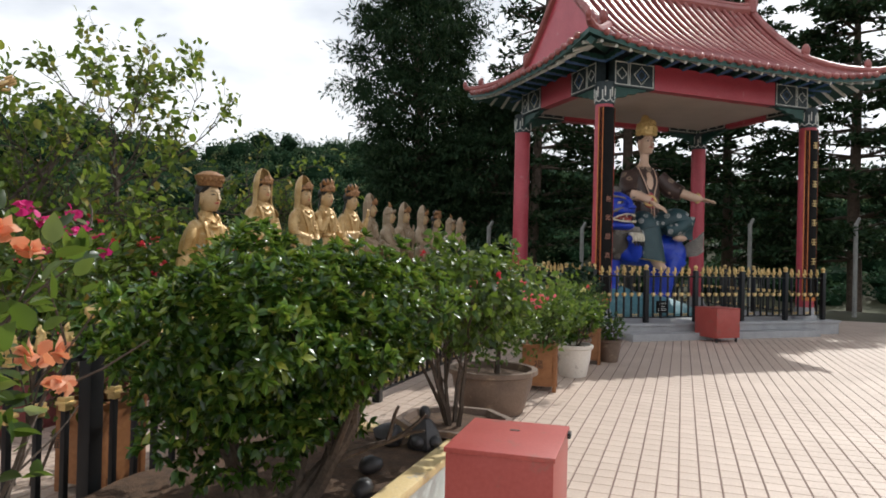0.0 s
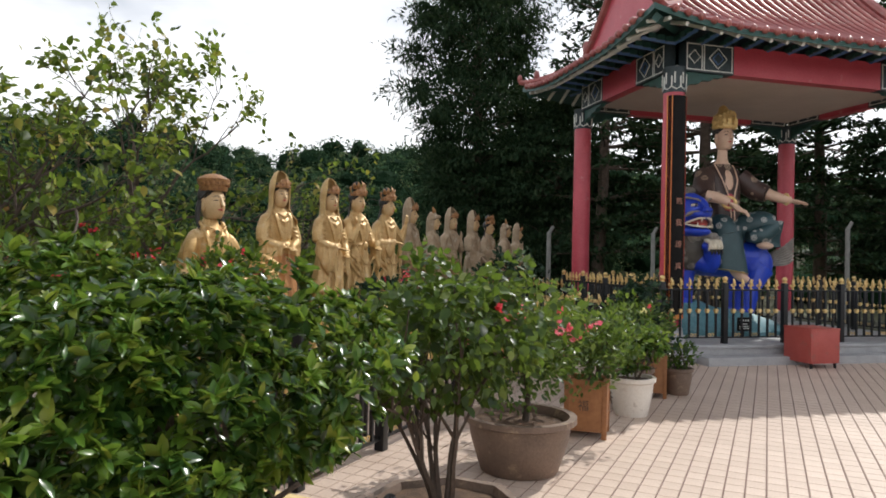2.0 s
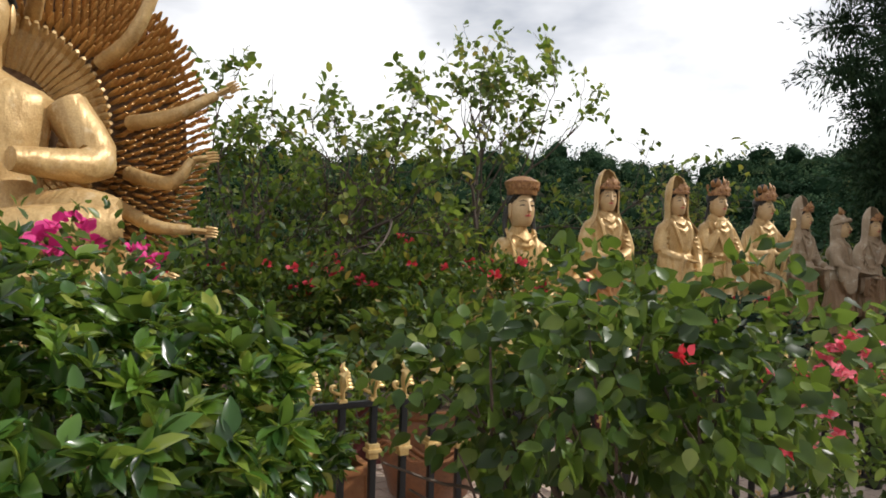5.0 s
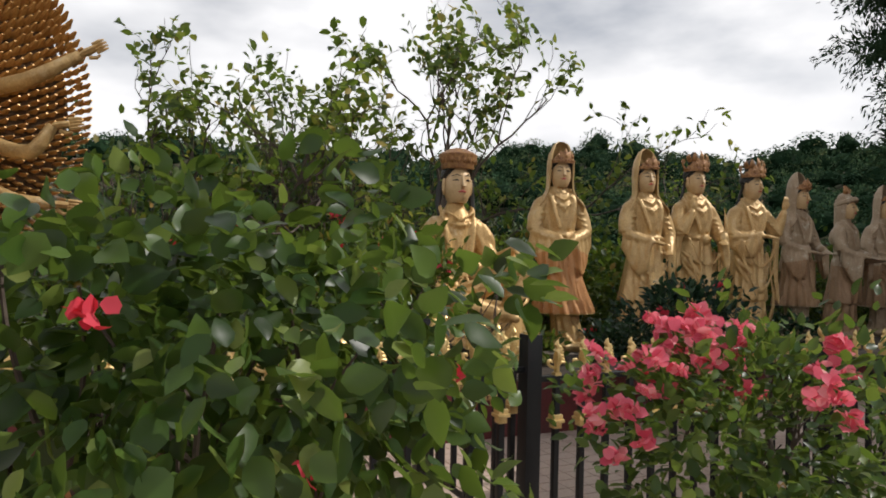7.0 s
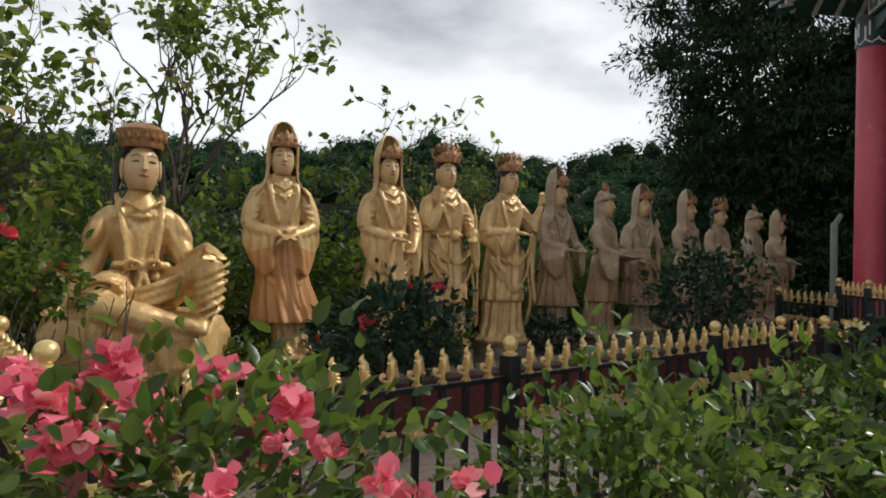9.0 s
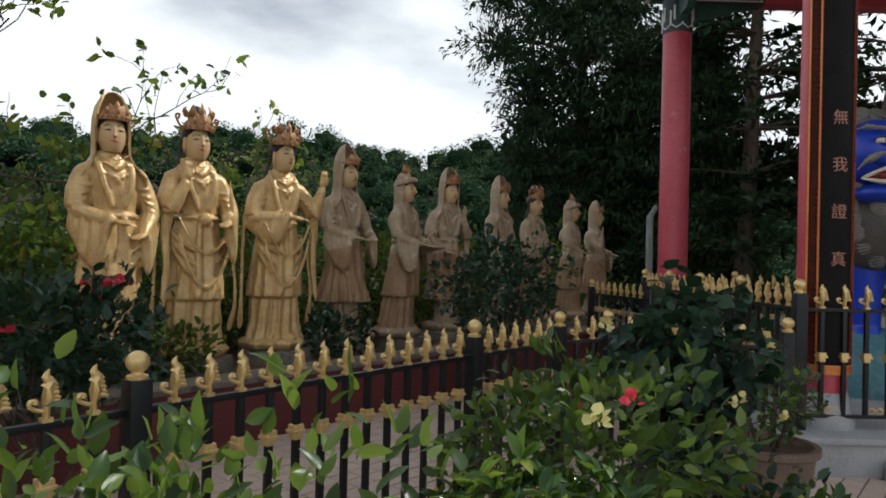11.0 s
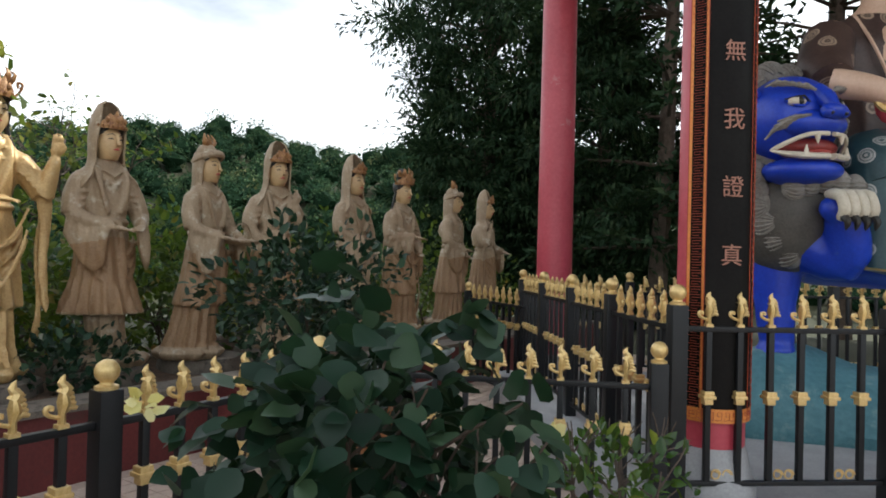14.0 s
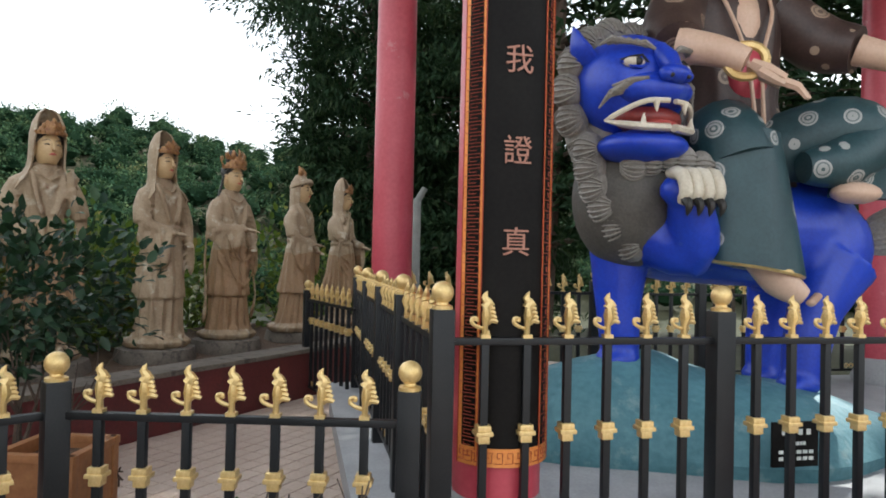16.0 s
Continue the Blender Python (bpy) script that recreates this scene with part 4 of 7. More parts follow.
part("trunk", bm, "bark", hedge)
rosettes("foliage", (0, 0.03, 0.87), (0.7, 0.8, 0.42), 2900, 9, 0.057, hedge, 0.24, 0.32)
rosettes("foliage", (-0.1, -0.05, 0.48), (0.48, 0.55, 0.28), 650, 8, 0.055, hedge, 0.3, 0.02)


def bin_box(name, at, turn, w, d, h, legs, label):
    e = tagged(empty(name, Matrix.Translation((*at, 0)) @ Matrix.Rotation(radians(turn), 4, "Z")), label, "box")
    z0 = 0.08 if legs else 0.0
    part("body", boxed(-w / 2, -d / 2, z0, w / 2, d / 2, h - 0.02, bevel=0.006), "redbox", e)
    bm = boxed(-w / 2 - 0.006, -d / 2 - 0.006, h - 0.02, w / 2 + 0.006, d / 2 + 0.006, h, bevel=0.004)
    lid = part("lid", bm, "redbox", e)
    part("slot", boxed(-0.02, -0.008 + d * 0.18, h, 0.02, 0.012 + d * 0.18, h + 0.002), "ink", lid)
    part("hasp", boxed(w / 2 + 0.006, d * 0.3, h - 0.03, w / 2 + 0.02, d * 0.4, h - 0.006, bevel=0.003), "black", e)
    if legs:
        for sx in (-1, 1):
            for sy in (-1, 1):
                part("leg", boxed(sx * w * 0.42 - 0.015, sy * d * 0.42 - 0.015, 0, sx * w * 0.42 + 0.015, sy * d * 0.42 + 0.015, 0.08), "black", e)
    return e


bin_box("donation_box", (-0.66, 2.76), 3, 0.42, 0.5, 0.75, False, "dark red metal donation box with a slot in its lid")
bin_box("donation_box", (0.62, 13.6), 42, 0.55, 0.55, 0.62, True, "red metal box on short legs before the pavilion")

# hibiscus in a cornered clay pot
e = potted("hibiscus_pot", "broad-leaved hibiscus with red buds in a cornered clay pot", (-1.5, 4.56), (8, [(0.27, 0), (0.3, 0.02), (0.37, 0.26), (0.42, 0.3), (0.42, 0.34), (0.37, 0.34), (0.35, 0.28)]), 0.3, "clay")
stems(e, 0.3, 1.35, 7, 0.35, 0.018, 11)
bush("foliage", (0, 0, 1.23), (0.5, 0.52, 0.32), 3300, 0.058, ("hib",), e, 0.72, 0.6, lumps=0.42, droop=0.7, tilt=0.9, rich=True)
flower_heads("flowers", [(0.35, -0.2, 1.35), (0.1, 0.5, 1.2), (-0.3, 0.1, 1.5), (0.42, 0.1, 1.12)], 0.032, "scarlet", e, 9)
# bougainvillea
e = potted("bougainvillea_pot", "pink bougainvillea with a thin trunk in a round brown clay pot", (-1.7, 6.3), round_pot(0.4, 0.42), 0.36, "clay")
stems(e, 0.36, 1.05, 1, 0.05, 0.03, 21, depth=3)
bush("foliage", (0, 0, 0.92), (0.42, 0.44, 0.36), 2100, 0.055, ("bougleaf",), e, 0.6, 0.7, lumps=0.45, rich=True)
P2, N2 = cloud((0, 0, 0.97), (0.43, 0.45, 0.37), 18, shell=1.0, low=-0.3)
P2 = np.repeat(P2, 4, 0) + RNG.normal(0, 0.045, (len(P2) * 4, 3))
flower_heads("flower", P2, 0.042, "pink", e, 14)
# wooden box planter
def wood_planter(at, turn, w, h, plant_seed, leaf, n, rad, zc, label, words=()):
    e = tagged(empty("wooden_planter", Matrix.Translation((*at, 0)) @ Matrix.Rotation(radians(turn), 4, "Z")), label, "planter", "wooden planters")
    for k, (dx, dy) in enumerate(((0, -1), (1, 0), (0, 1), (-1, 0))):
        bm = boxed(-w / 2 + 0.03, -0.012, 0.06, w / 2 - 0.03, 0.012, h - 0.03)
        p = part("side_panel", bm, "wood", e, smooth=False)
        p.matrix_basis = Matrix.Rotation(radians(90 * k), 4, "Z") @ Matrix.Translation((0, -w / 2 + 0.02, 0))
        bm = boxed(-w / 2 - 0.005, -0.02, h - 0.035, w / 2 + 0.005, 0.02, h, bevel=0.004)
        p2 = part("rim", bm, "wood", e)
        p2.matrix_basis = Matrix.Rotation(radians(90 * k), 4, "Z") @ Matrix.Translation((0, -w / 2 + 0.018, 0.0))
        part("corner_post", boxed(-w / 2, -w / 2, 0, -w / 2 + 0.045, -w / 2 + 0.045, h - 0.036, bevel=0.004), "wood", e).matrix_basis = Matrix.Rotation(radians(90 * k), 4, "Z")
        for i, ch in enumerate(words):
            letters(ch, 0.1, Matrix.Rotation(radians(90 * k), 4, "Z") @ Matrix.Translation((0, -w / 2 + 0.006, h - 0.2 - 0.17 * i)) @ Matrix.Rotation(radians(90), 4, "X"), "ink", p)
    bm = bmesh.new()
    bm.faces.new([bm.verts.new((sx * (w / 2 - 0.03), sy * (w / 2 - 0.03), h - 0.06)) for sx, sy in ((-1, -1), (1, -1), (1, 1), (-1, 1))])
    part("soil", bm, "soil", e)
    if n:
        stems(e, h - 0.06, zc + 0.1, 4, 0.4, 0.014, plant_seed)
        bush("foliage", (0, 0, zc), rad, int(n * 1.6), 0.06, (leaf,), e, 0.5, 0.6, lumps=0.65, tilt=0.9, rich=True)
    return e


wood_planter((-1.5, 7.62), 8, 0.38, 0.52, 31, "bougleaf", 1500, (0.42, 0.42, 0.32), 0.84, "reddish wooden planter box with a light-leaved shrub", ("福",))
e = potted("white_pot_shrub", "small bright green shrub in a cream-white plastic pot", (-1.28, 8.62), round_pot(0.23, 0.4), 0.36, "whitepot")
stems(e, 0.36, 0.8, 4, 0.5, 0.012, 41)
rosettes("foliage", (0, 0, 0.72), (0.33, 0.33, 0.24), 150, 8, 0.085, e, 0.25, 0.3, 0.4)
for k, (x, y) in enumerate(((-1.4, 9.12), (-1.45, 11.55))):
    e = potted("dark_pot_shrub", "dense dark green shrub in a dark clay pot", (x, y), round_pot(0.26, 0.42), 0.38, "clay")
    stems(e, 0.38, 0.95, 4, 0.5, 0.014, 50 + k)
    bush("foliage", (0, 0, 0.88 if k == 0 else 0.66), (0.4, 0.4, 0.28) if k == 0 else (0.26, 0.26, 0.2), 1300 if k == 0 else 350, 0.065, ("hib",) if k == 0 else ("hedge",), e, 0.5, 0.7)
    if k == 0:
        flower_heads("flower", [(0.25, -0.22, 1.1)], 0.035, "scarlet", e, 9)
        flower_heads("flower", [(0.2, -0.33, 1.06)], 0.035, "paleyellow", e, 9)
e = potted("broadleaf_pot", "staked dark broad-leaved shrub with pale yellow flowers in a clay pot", (-1.52, 10.3), round_pot(0.28, 0.4), 0.36, "clay")
stems(e, 0.36, 1.25, 6, 0.3, 0.016, 61)
bush("foliage", (0, 0, 1.0), (0.3, 0.31, 0.36), 1150, 0.07, ("dkleaf",), e, 0.95, 0.8, lumps=0.32, droop=0.8, rich=True)
flower_heads("flowers", [(0.35, -0.35, 0.95), (0.45, -0.1, 0.85), (0.2, -0.5, 0.8), (0.3, 0.3, 1.1), (-0.2, -0.4, 1.2)], 0.034, "paleyellow", e, 9)

wood_planter((-1.26, 9.8), 8, 0.36, 0.5, 35, "dkleaf", 350, (0.24, 0.24, 0.16), 0.62, "wooden planter box with a dense dark shrub", ("福",))
e = potted("white_pot_shrub", "small leafy plant in a brown clay pot", (-0.98, 10.05), round_pot(0.17, 0.32), 0.28, "clay")
stems(e, 0.28, 0.5, 3, 0.5, 0.01, 43)
bush("foliage", (0, 0, 0.46), (0.2, 0.2, 0.14), 260, 0.08, ("hedge",), e, 0.45, 0.7)

# ---- trees ----
def twiggy_tree(at, height, seed, n_leaf, lean, label, leaf=0.1):
    e = tagged(empty("sparse_tree", Matrix.Translation((*at, 0))), label, "tree")
    bm, tips, rr = bmesh.new(), [], random.Random(seed)
    for i in range(3):
        branches(bm, (rr.uniform(-0.15, 0.15), rr.uniform(-0.15, 0.15), 0), (lean[0] + rr.uniform(-0.3, 0.3), lean[1] + rr.uniform(-0.3, 0.3), 1), height * 0.36, 0.05, 4, 0.9, 3, 0.2, tips, rr, 0.34)
    part("trunk", bm, "twig", e)
    pick = [tips[rr.randrange(len(tips))] for i in range(n_leaf)]
    P = np.array([p for p, d in pick]) + RNG.normal(0, 0.05, (n_leaf, 3))
    D = np.array([d for p, d in pick]) + RNG.normal(0, 0.7, (n_leaf, 3)) + np.array([0, 0, -0.7])
    leaf_mesh("crown", P, D, leaf * RNG.uniform(0.6, 1.2, n_leaf), 0.65, ("twigleaf",), e)
    return e


twiggy_tree((-8.3, 8.7), 5.6, 4, 1900, (0.05, 0.16), "sparse twiggy tree with yellowing leaves behind the statues", 0.13)
twiggy_tree((-8.6, 5.9), 4.8, 9, 2300, (0.0, 0.1), "scrubby tree with thin bare twigs", 0.125)
twiggy_tree((-9.3, 13.2), 4.0, 14, 1100, (0.15, 0.2), "thin shrubby tree behind the statues")


def conifer(at, z0, height, spread, seed, n, lean=(0, 0), start=0.15, gap=0.5, label="tall dark conifer with layered boughs"):
    e = tagged(empty("conifer", Matrix.Translation((*at, z0))), label, "tree", "tall conifers")
    rr = random.Random(seed)
    bm = bmesh.new()
    top = Vector((lean[0] * height, lean[1] * height, height))
    tube(bm, [top * t + Vector((rr.uniform(-0.05, 0.05), rr.uniform(-0.05, 0.05), 0)) for t in np.linspace(0, 1, 8)], [0.24 * (1 - 0.85 * t) for t in np.linspace(0, 1, 8)], 8)
    bb = bmesh.new()
    P, D = [], []
    z = height * start
    while z < height * 0.99:
        t = z / height
        reach = spread * (1 - t) ** 0.6 * rr.uniform(0.75, 1.1) + 0.3
        for k in range(6):
            a = rr.uniform(0, 6.28)
            w = Vector((math.cos(a), math.sin(a), rr.uniform(-0.05, 0.3)))
            b = top * t
            pts = [b + w * reach * q + Vector((0, 0, -0.12 * reach * q * q)) for q in (0, 0.35, 0.7, 1)]
            tube(bb, pts, [0.05, 0.035, 0.022, 0.008], 4)
            m = int(1.35 * n * reach)
            q = RNG.uniform(0.2, 1.0, m) ** 0.8
            base = np.array([b[:]]) + np.array([w[:]]) * (reach * q)[:, None]
            base[:, 2] -= 0.12 * reach * q * q
            side = np.array([-w.y, w.x, 0.0])
            off = RNG.normal(0, 1, m) * 0.24 * reach * (1.1 - q)
            P.append(base + side * off[:, None] + RNG.normal(0, 0.05, (m, 3)))
            D.append(np.array([w[:]]) * 0.6 + side * np.sign(off)[:, None] * 0.6 + RNG.normal(0, 0.45, (m, 3)))
        z += gap * rr.uniform(0.7, 1.2)
    part("trunk", bm, "bark", e)
    part("bough", bb, "bark", e)["kind"] = "stuff"
    P, D = np.concatenate(P), np.concatenate(D)
    leaf_mesh("crown", P, D, RNG.uniform(0.16, 0.34, len(P)), 0.42, ("conifer",), e, fine=False, tilt=0.8)
    return e


def dense_tree(at, z0, height, rad, seed, clumps, label="tall dense dark evergreen with a lumpy crown"):
    e = tagged(empty("evergreen_tree", Matrix.Translation((*at, z0))), label, "tree", "tall evergreens")
    r_ = random.Random(seed)
    bm = bmesh.new()
    tube(bm, [(r_.uniform(-0.1, 0.1), r_.uniform(-0.1, 0.1), height * t) for t in np.linspace(0, 0.95, 7)], [0.28 * (1 - 0.85 * t) for t in np.linspace(0, 1, 7)], 8)
    P, D = [], []
    for k in range(clumps):
        t = (k + 0.5) / clumps
        a = k * 2.4
        wide = rad * (0.6 + 0.62 * math.sin(math.pi * min(1, (t * 0.95) ** 1.35 + 0.02))) * (1 if t < 0.8 else (1 - t) / 0.2 * 0.7 + 0.3)
        rr2 = wide * r_.uniform(0.45, 0.85)
        c = Vector((rr2 * math.cos(a), rr2 * math.sin(a), height * (0.06 + 0.9 * t)))
        tube(bm, [Vector((0, 0, c.z - 0.6)), c * 0.6 + Vector((0, 0, (c.z - 0.3) * 0.4)), c], [0.06, 0.04, 0.015], 5)
        q, n_ = cloud(tuple(c), (r_.uniform(0.55, 1.05), r_.uniform(0.55, 1.05), r_.uniform(0.22, 0.42)), 1000, shell=0.55, lumps=0.9)
        P.append(q)
        D.append(n_ * 0.9 + RNG.normal(0, 0.3, q.shape) + np.array([0, 0, -0.15]))
    part("trunk", bm, "bark", e)
    P, D = np.concatenate(P), np.concatenate(D)
    leaf_mesh("crown", P, D, RNG.uniform(0.11, 0.24, len(P)), 0.3, ("conifer",), e, fine=False, tilt=0.8)
    return e


dense_tree((-9.7, 24.3), -0.4, 14.0, 2.3, 1, 100)
dense_tree((-6.8, 24.8), -0.8, 8.5, 2.0, 2, 50)
conifer((-5.2, 24.0), -0.6, 16.0, 2.8, 3, 26, (0.04, 0.0), gap=0.9)
conifer((-1.8, 26.0), -0.6, 20.0, 4.3, 4, 40, (-0.03, 0.0), gap=0.55)
conifer((1.5, 27.0), -0.8, 15.0, 3.2, 5, 36, gap=0.6)
conifer((5.2, 25.0), -0.5, 14.0, 3.6, 6, 44, gap=0.5)
conifer((9.0, 24.0), -0.5, 13.0, 3.8, 7, 40, gap=0.5)
conifer((13.5, 26.0), -0.8, 14.0, 4.2, 8, 40, gap=0.5)

# shrubs behind the statues
rr = random.Random(77)
for i in range(24):
    x, y = rr.uniform(-8.6, -6.9), -1.0 + i * 0.92 + rr.uniform(-0.3, 0.3)
    h = rr.uniform(0.7, 1.25)
    e = tagged(empty("undergrowth_shrub", Matrix.Translation((x, y, 0.2))), "tangled green shrub behind the statues", "shrub", "shrubs behind the statues")
    stems(e, 0, h, 3, 0.5, 0.02, 100 + i)
    bush("foliage", (0, 0, h * 0.75), (0.85, 0.85, h * 0.7), 750, 0.12, ("shrub",), e, 0.55, 0.7, lumps=0.5)

for i, (x, y, h) in enumerate(((-8.2, 4.2, 2.2), (-8.6, 5.6, 2.7), (-8.4, 6.9, 2.4), (-9.2, 8.0, 2.3), (-9.0, 9.8, 1.9))):
    e = tagged(empty("tall_shrub", Matrix.Translation((x, y, 0.1))), "tall loose green shrub with thin twigs", "shrub", "tall shrubs behind the statues")
    stems(e, 0, h, 5, 0.4, 0.03, 400 + i, depth=3)
    bush("foliage", (0, 0, h * 0.62), (0.95, 0.95, h * 0.45), 1700, 0.1, ("shrub",), e, 0.6, 0.7, lumps=0.6)


# ---- statues ----
def fuse(bm, voxel, mat=0, rule=None, ease=1):
    """Melts the overlapping pieces of a bmesh into one carved skin. rule: face centre to material index."""
    me = bpy.data.meshes.new("carving")
    bmesh.ops.recalc_face_normals(bm, faces=bm.faces[:])
    bm.to_mesh(me)
    bm.free()
    tmp = new("carving", me)
    r = tmp.modifiers.new("melt", "REMESH")
    r.mode, r.voxel_size = "VOXEL", voxel
    sm = tmp.modifiers.new("ease", "SMOOTH")
    sm.factor, sm.iterations = 0.5, ease
    bpy.context.view_layer.update()
    out = bmesh.new()
    done = bpy.data.meshes.new_from_object(tmp.evaluated_get(bpy.context.evaluated_depsgraph_get()))
    out.from_mesh(done)
    bpy.data.objects.remove(tmp)
    bpy.data.meshes.remove(done)
    for f in out.faces:
        f.material_index = rule(f.calc_center_median()) if rule else mat
    return out


def prof_at(prof, z):
    zs = [p[0] for p in prof]
    return [float(np.interp(z, zs, [p[i] for p in prof])) for i in range(1, len(prof[0]))]


def robe(bm, prof, z0, z1, levels, mat, folds, phase=0.0, n=72):
    """A draped body: ellipses along the height whose skin is broken into hanging folds. prof rows: z, depth, width, forward, fold."""
    rings = []
    for z in np.linspace(z0, z1, levels):
        rx, ry, cx, amp = prof_at(prof, z)
        ring = []
        for j in range(n):
            a = 2 * math.pi * j / n
            w = 1 + 1.5 * amp * (math.sin(folds * a + phase + z * 1.7) * 0.6 + math.sin(folds * 1.7 * a + phase * 2 - z * 2.6) * 0.4 + 0.5 * math.sin(3 * a + z * 5 + phase))
            ring.append((cx + rx * math.cos(a) * w, ry * math.sin(a) * w, z))
        rings.append(ring)
    loft(bm, rings, mat)


def limb(bm, pts, rads, mat, n=9):
    tube(bm, smooth_path(pts, 4), [float(np.interp(i / (4 * (len(pts) - 1)), np.linspace(0, 1, len(rads)), rads)) for i in range(4 * (len(pts) - 1) + 1)], n, mat)


def palm(bm, p, d, up, s, mat):
    """A palm and four fingers and a thumb, from the wrist p along d."""
    p, d, up = Vector(p), Vector(d).normalized(), Vector(up).normalized()
    side = d.cross(up).normalized()
    tube(bm, [p, p + d * 0.04 * s, p + d * 0.085 * s], [0.024 * s, 0.036 * s, 0.03 * s], 7, mat, 0.6)
    for k in range(4):
        o = p + d * 0.08 * s + side * (k - 1.5) * 0.017 * s
        tube(bm, [o, o + d * 0.04 * s + up * 0.006 * s, o + d * (0.075 - 0.006 * abs(k - 1.5)) * s - up * 0.006 * s], [0.01 * s, 0.009 * s, 0.005 * s], 5, mat)
    o = p + d * 0.03 * s + side * 0.03 * s
    tube(bm, [o, o + d * 0.035 * s + side * 0.018 * s, o + d * 0.06 * s + side * 0.012 * s], [0.012 * s, 0.011 * s, 0.006 * s], 5, mat)


def head_on(bm, c, s, mats, turn=0.0, ears=True):
    """A calm carved head: skull, brow, nose, lids, lips, long ears, hair. mats: face, hair, lips."""
    skin, hair, lip = mats
    m = Matrix.Translation(c) @ Matrix.Rotation(turn, 4, "Z") @ Matrix.Diagonal((s, s, s, 1))
    b0 = len(bm.verts)
    bm.verts.ensure_lookup_table()
    rings = []
    for z in np.linspace(-0.125, 0.12, 14):
        t = (z + 0.125) / 0.245
        rx, ry = 0.095 * math.sin(math.pi * min(1, 0.16 + t * 0.8)) ** 0.55, 0.083 * math.sin(math.pi * min(1, 0.17 + t * 0.78)) ** 0.6
        ring = []
        for j in range(20):
            a = 2 * math.pi * j / 20
            x, y = rx * math.cos(a), ry * math.sin(a)
            if x > 0:
                x += 0.006 * math.exp(-((z - 0.03) / 0.02) ** 2) * abs(math.cos(a)) - 0.007 * math.exp(-((z - 0.008) / 0.016) ** 2) * math.exp(-((abs(y) - 0.035) / 0.02) ** 2)
                x += 0.006 * math.exp(-((z + 0.1) / 0.02) ** 2) * math.cos(a) ** 4
            ring.append(m @ Vector((x, y, z)))
        rings.append(ring)
    loft(bm, rings, skin)
    w = lambda x, y, z: m @ Vector((x, y, z))
    tube(bm, [w(0.086, 0, 0.035), w(0.1, 0, 0.0), w(0.112, 0, -0.03), w(0.092, 0, -0.04)], [0.008 * s, 0.01 * s, 0.016 * s, 0.008 * s], 6, skin)
    for sy in (-1, 1):
        tube(bm, [w(0.083, sy * 0.016, 0.003), w(0.087, sy * 0.034, 0.008), w(0.07, sy * 0.056, 0.004)], [0.002 * s, 0.005 * s, 0.002 * s], 5, hair)
        tube(bm, [w(0.088, sy * 0.012, 0.03), w(0.088, sy * 0.035, 0.04), w(0.066, sy * 0.062, 0.03)], [0.002 * s, 0.0028 * s, 0.0015 * s], 5, hair)
        if ears:
            ball(bm, w(-0.005, sy * 0.086, -0.025), (0.02 * s, 0.012 * s, 0.055 * s), skin, 8, 6)
    tube(bm, [w(0.084, -0.024, -0.063), w(0.097, 0, -0.06), w(0.084, 0.024, -0.063)], [0.003 * s, 0.009 * s, 0.003 * s], 6, lip)
    ball(bm, w(-0.03, 0, 0.05), (0.098 * s, 0.092 * s, 0.09 * s), hair, 16, 10)
    tube(bm, [w(-0.02, 0.088, 0.02), w(0.045, 0.072, 0.082), w(0.074, 0, 0.1), w(0.045, -0.072, 0.082), w(-0.02, -0.088, 0.02)], 0.013 * s, 7, hair)


def veil(bm, c, s, mat, down=0.5, tall=0.27, turn=0.0):
    """A hood over the head that falls to the shoulders, open in front."""
    spec = [(tall, 0.025, 1.7), (tall - 0.03, 0.066, 1.95), (0.16, 0.104, 2.1), (0.08, 0.118, 2.1), (0.0, 0.12, 2.0), (-0.08, 0.118, 1.95), (-0.15, 0.122, 1.95), (-0.2, 0.145, 2.05), (-0.245, 0.185, 2.15), (-0.29, 0.212, 2.05), (-0.36, 0.22, 1.7), (-down, 0.19, 1.4)]
    m = Matrix.Translation(c) @ Matrix.Rotation(turn, 4, "Z") @ Matrix.Diagonal((s, s, s, 1))
    rings = []
    for k, (z, r, h) in enumerate(spec):
        arcs = []
        for rr_, rev in ((r, False), (max(r - 0.014, 0.005), True)):
            p = []
            for j in range(25):
                a = math.pi + (2 * j / 24 - 1) * h
                w = 1 + 0.05 * math.sin(9 * a + z * 7) * min(1, max(0, -z * 4))
                p.append(m @ Vector((rr_ * math.cos(a) * (0.78 if z < -0.17 else 1) * w - 0.01, rr_ * math.sin(a) * w, z)))
            arcs += p[::-1] if rev else p
        rings.append(arcs)
    loft(bm, rings, mat)


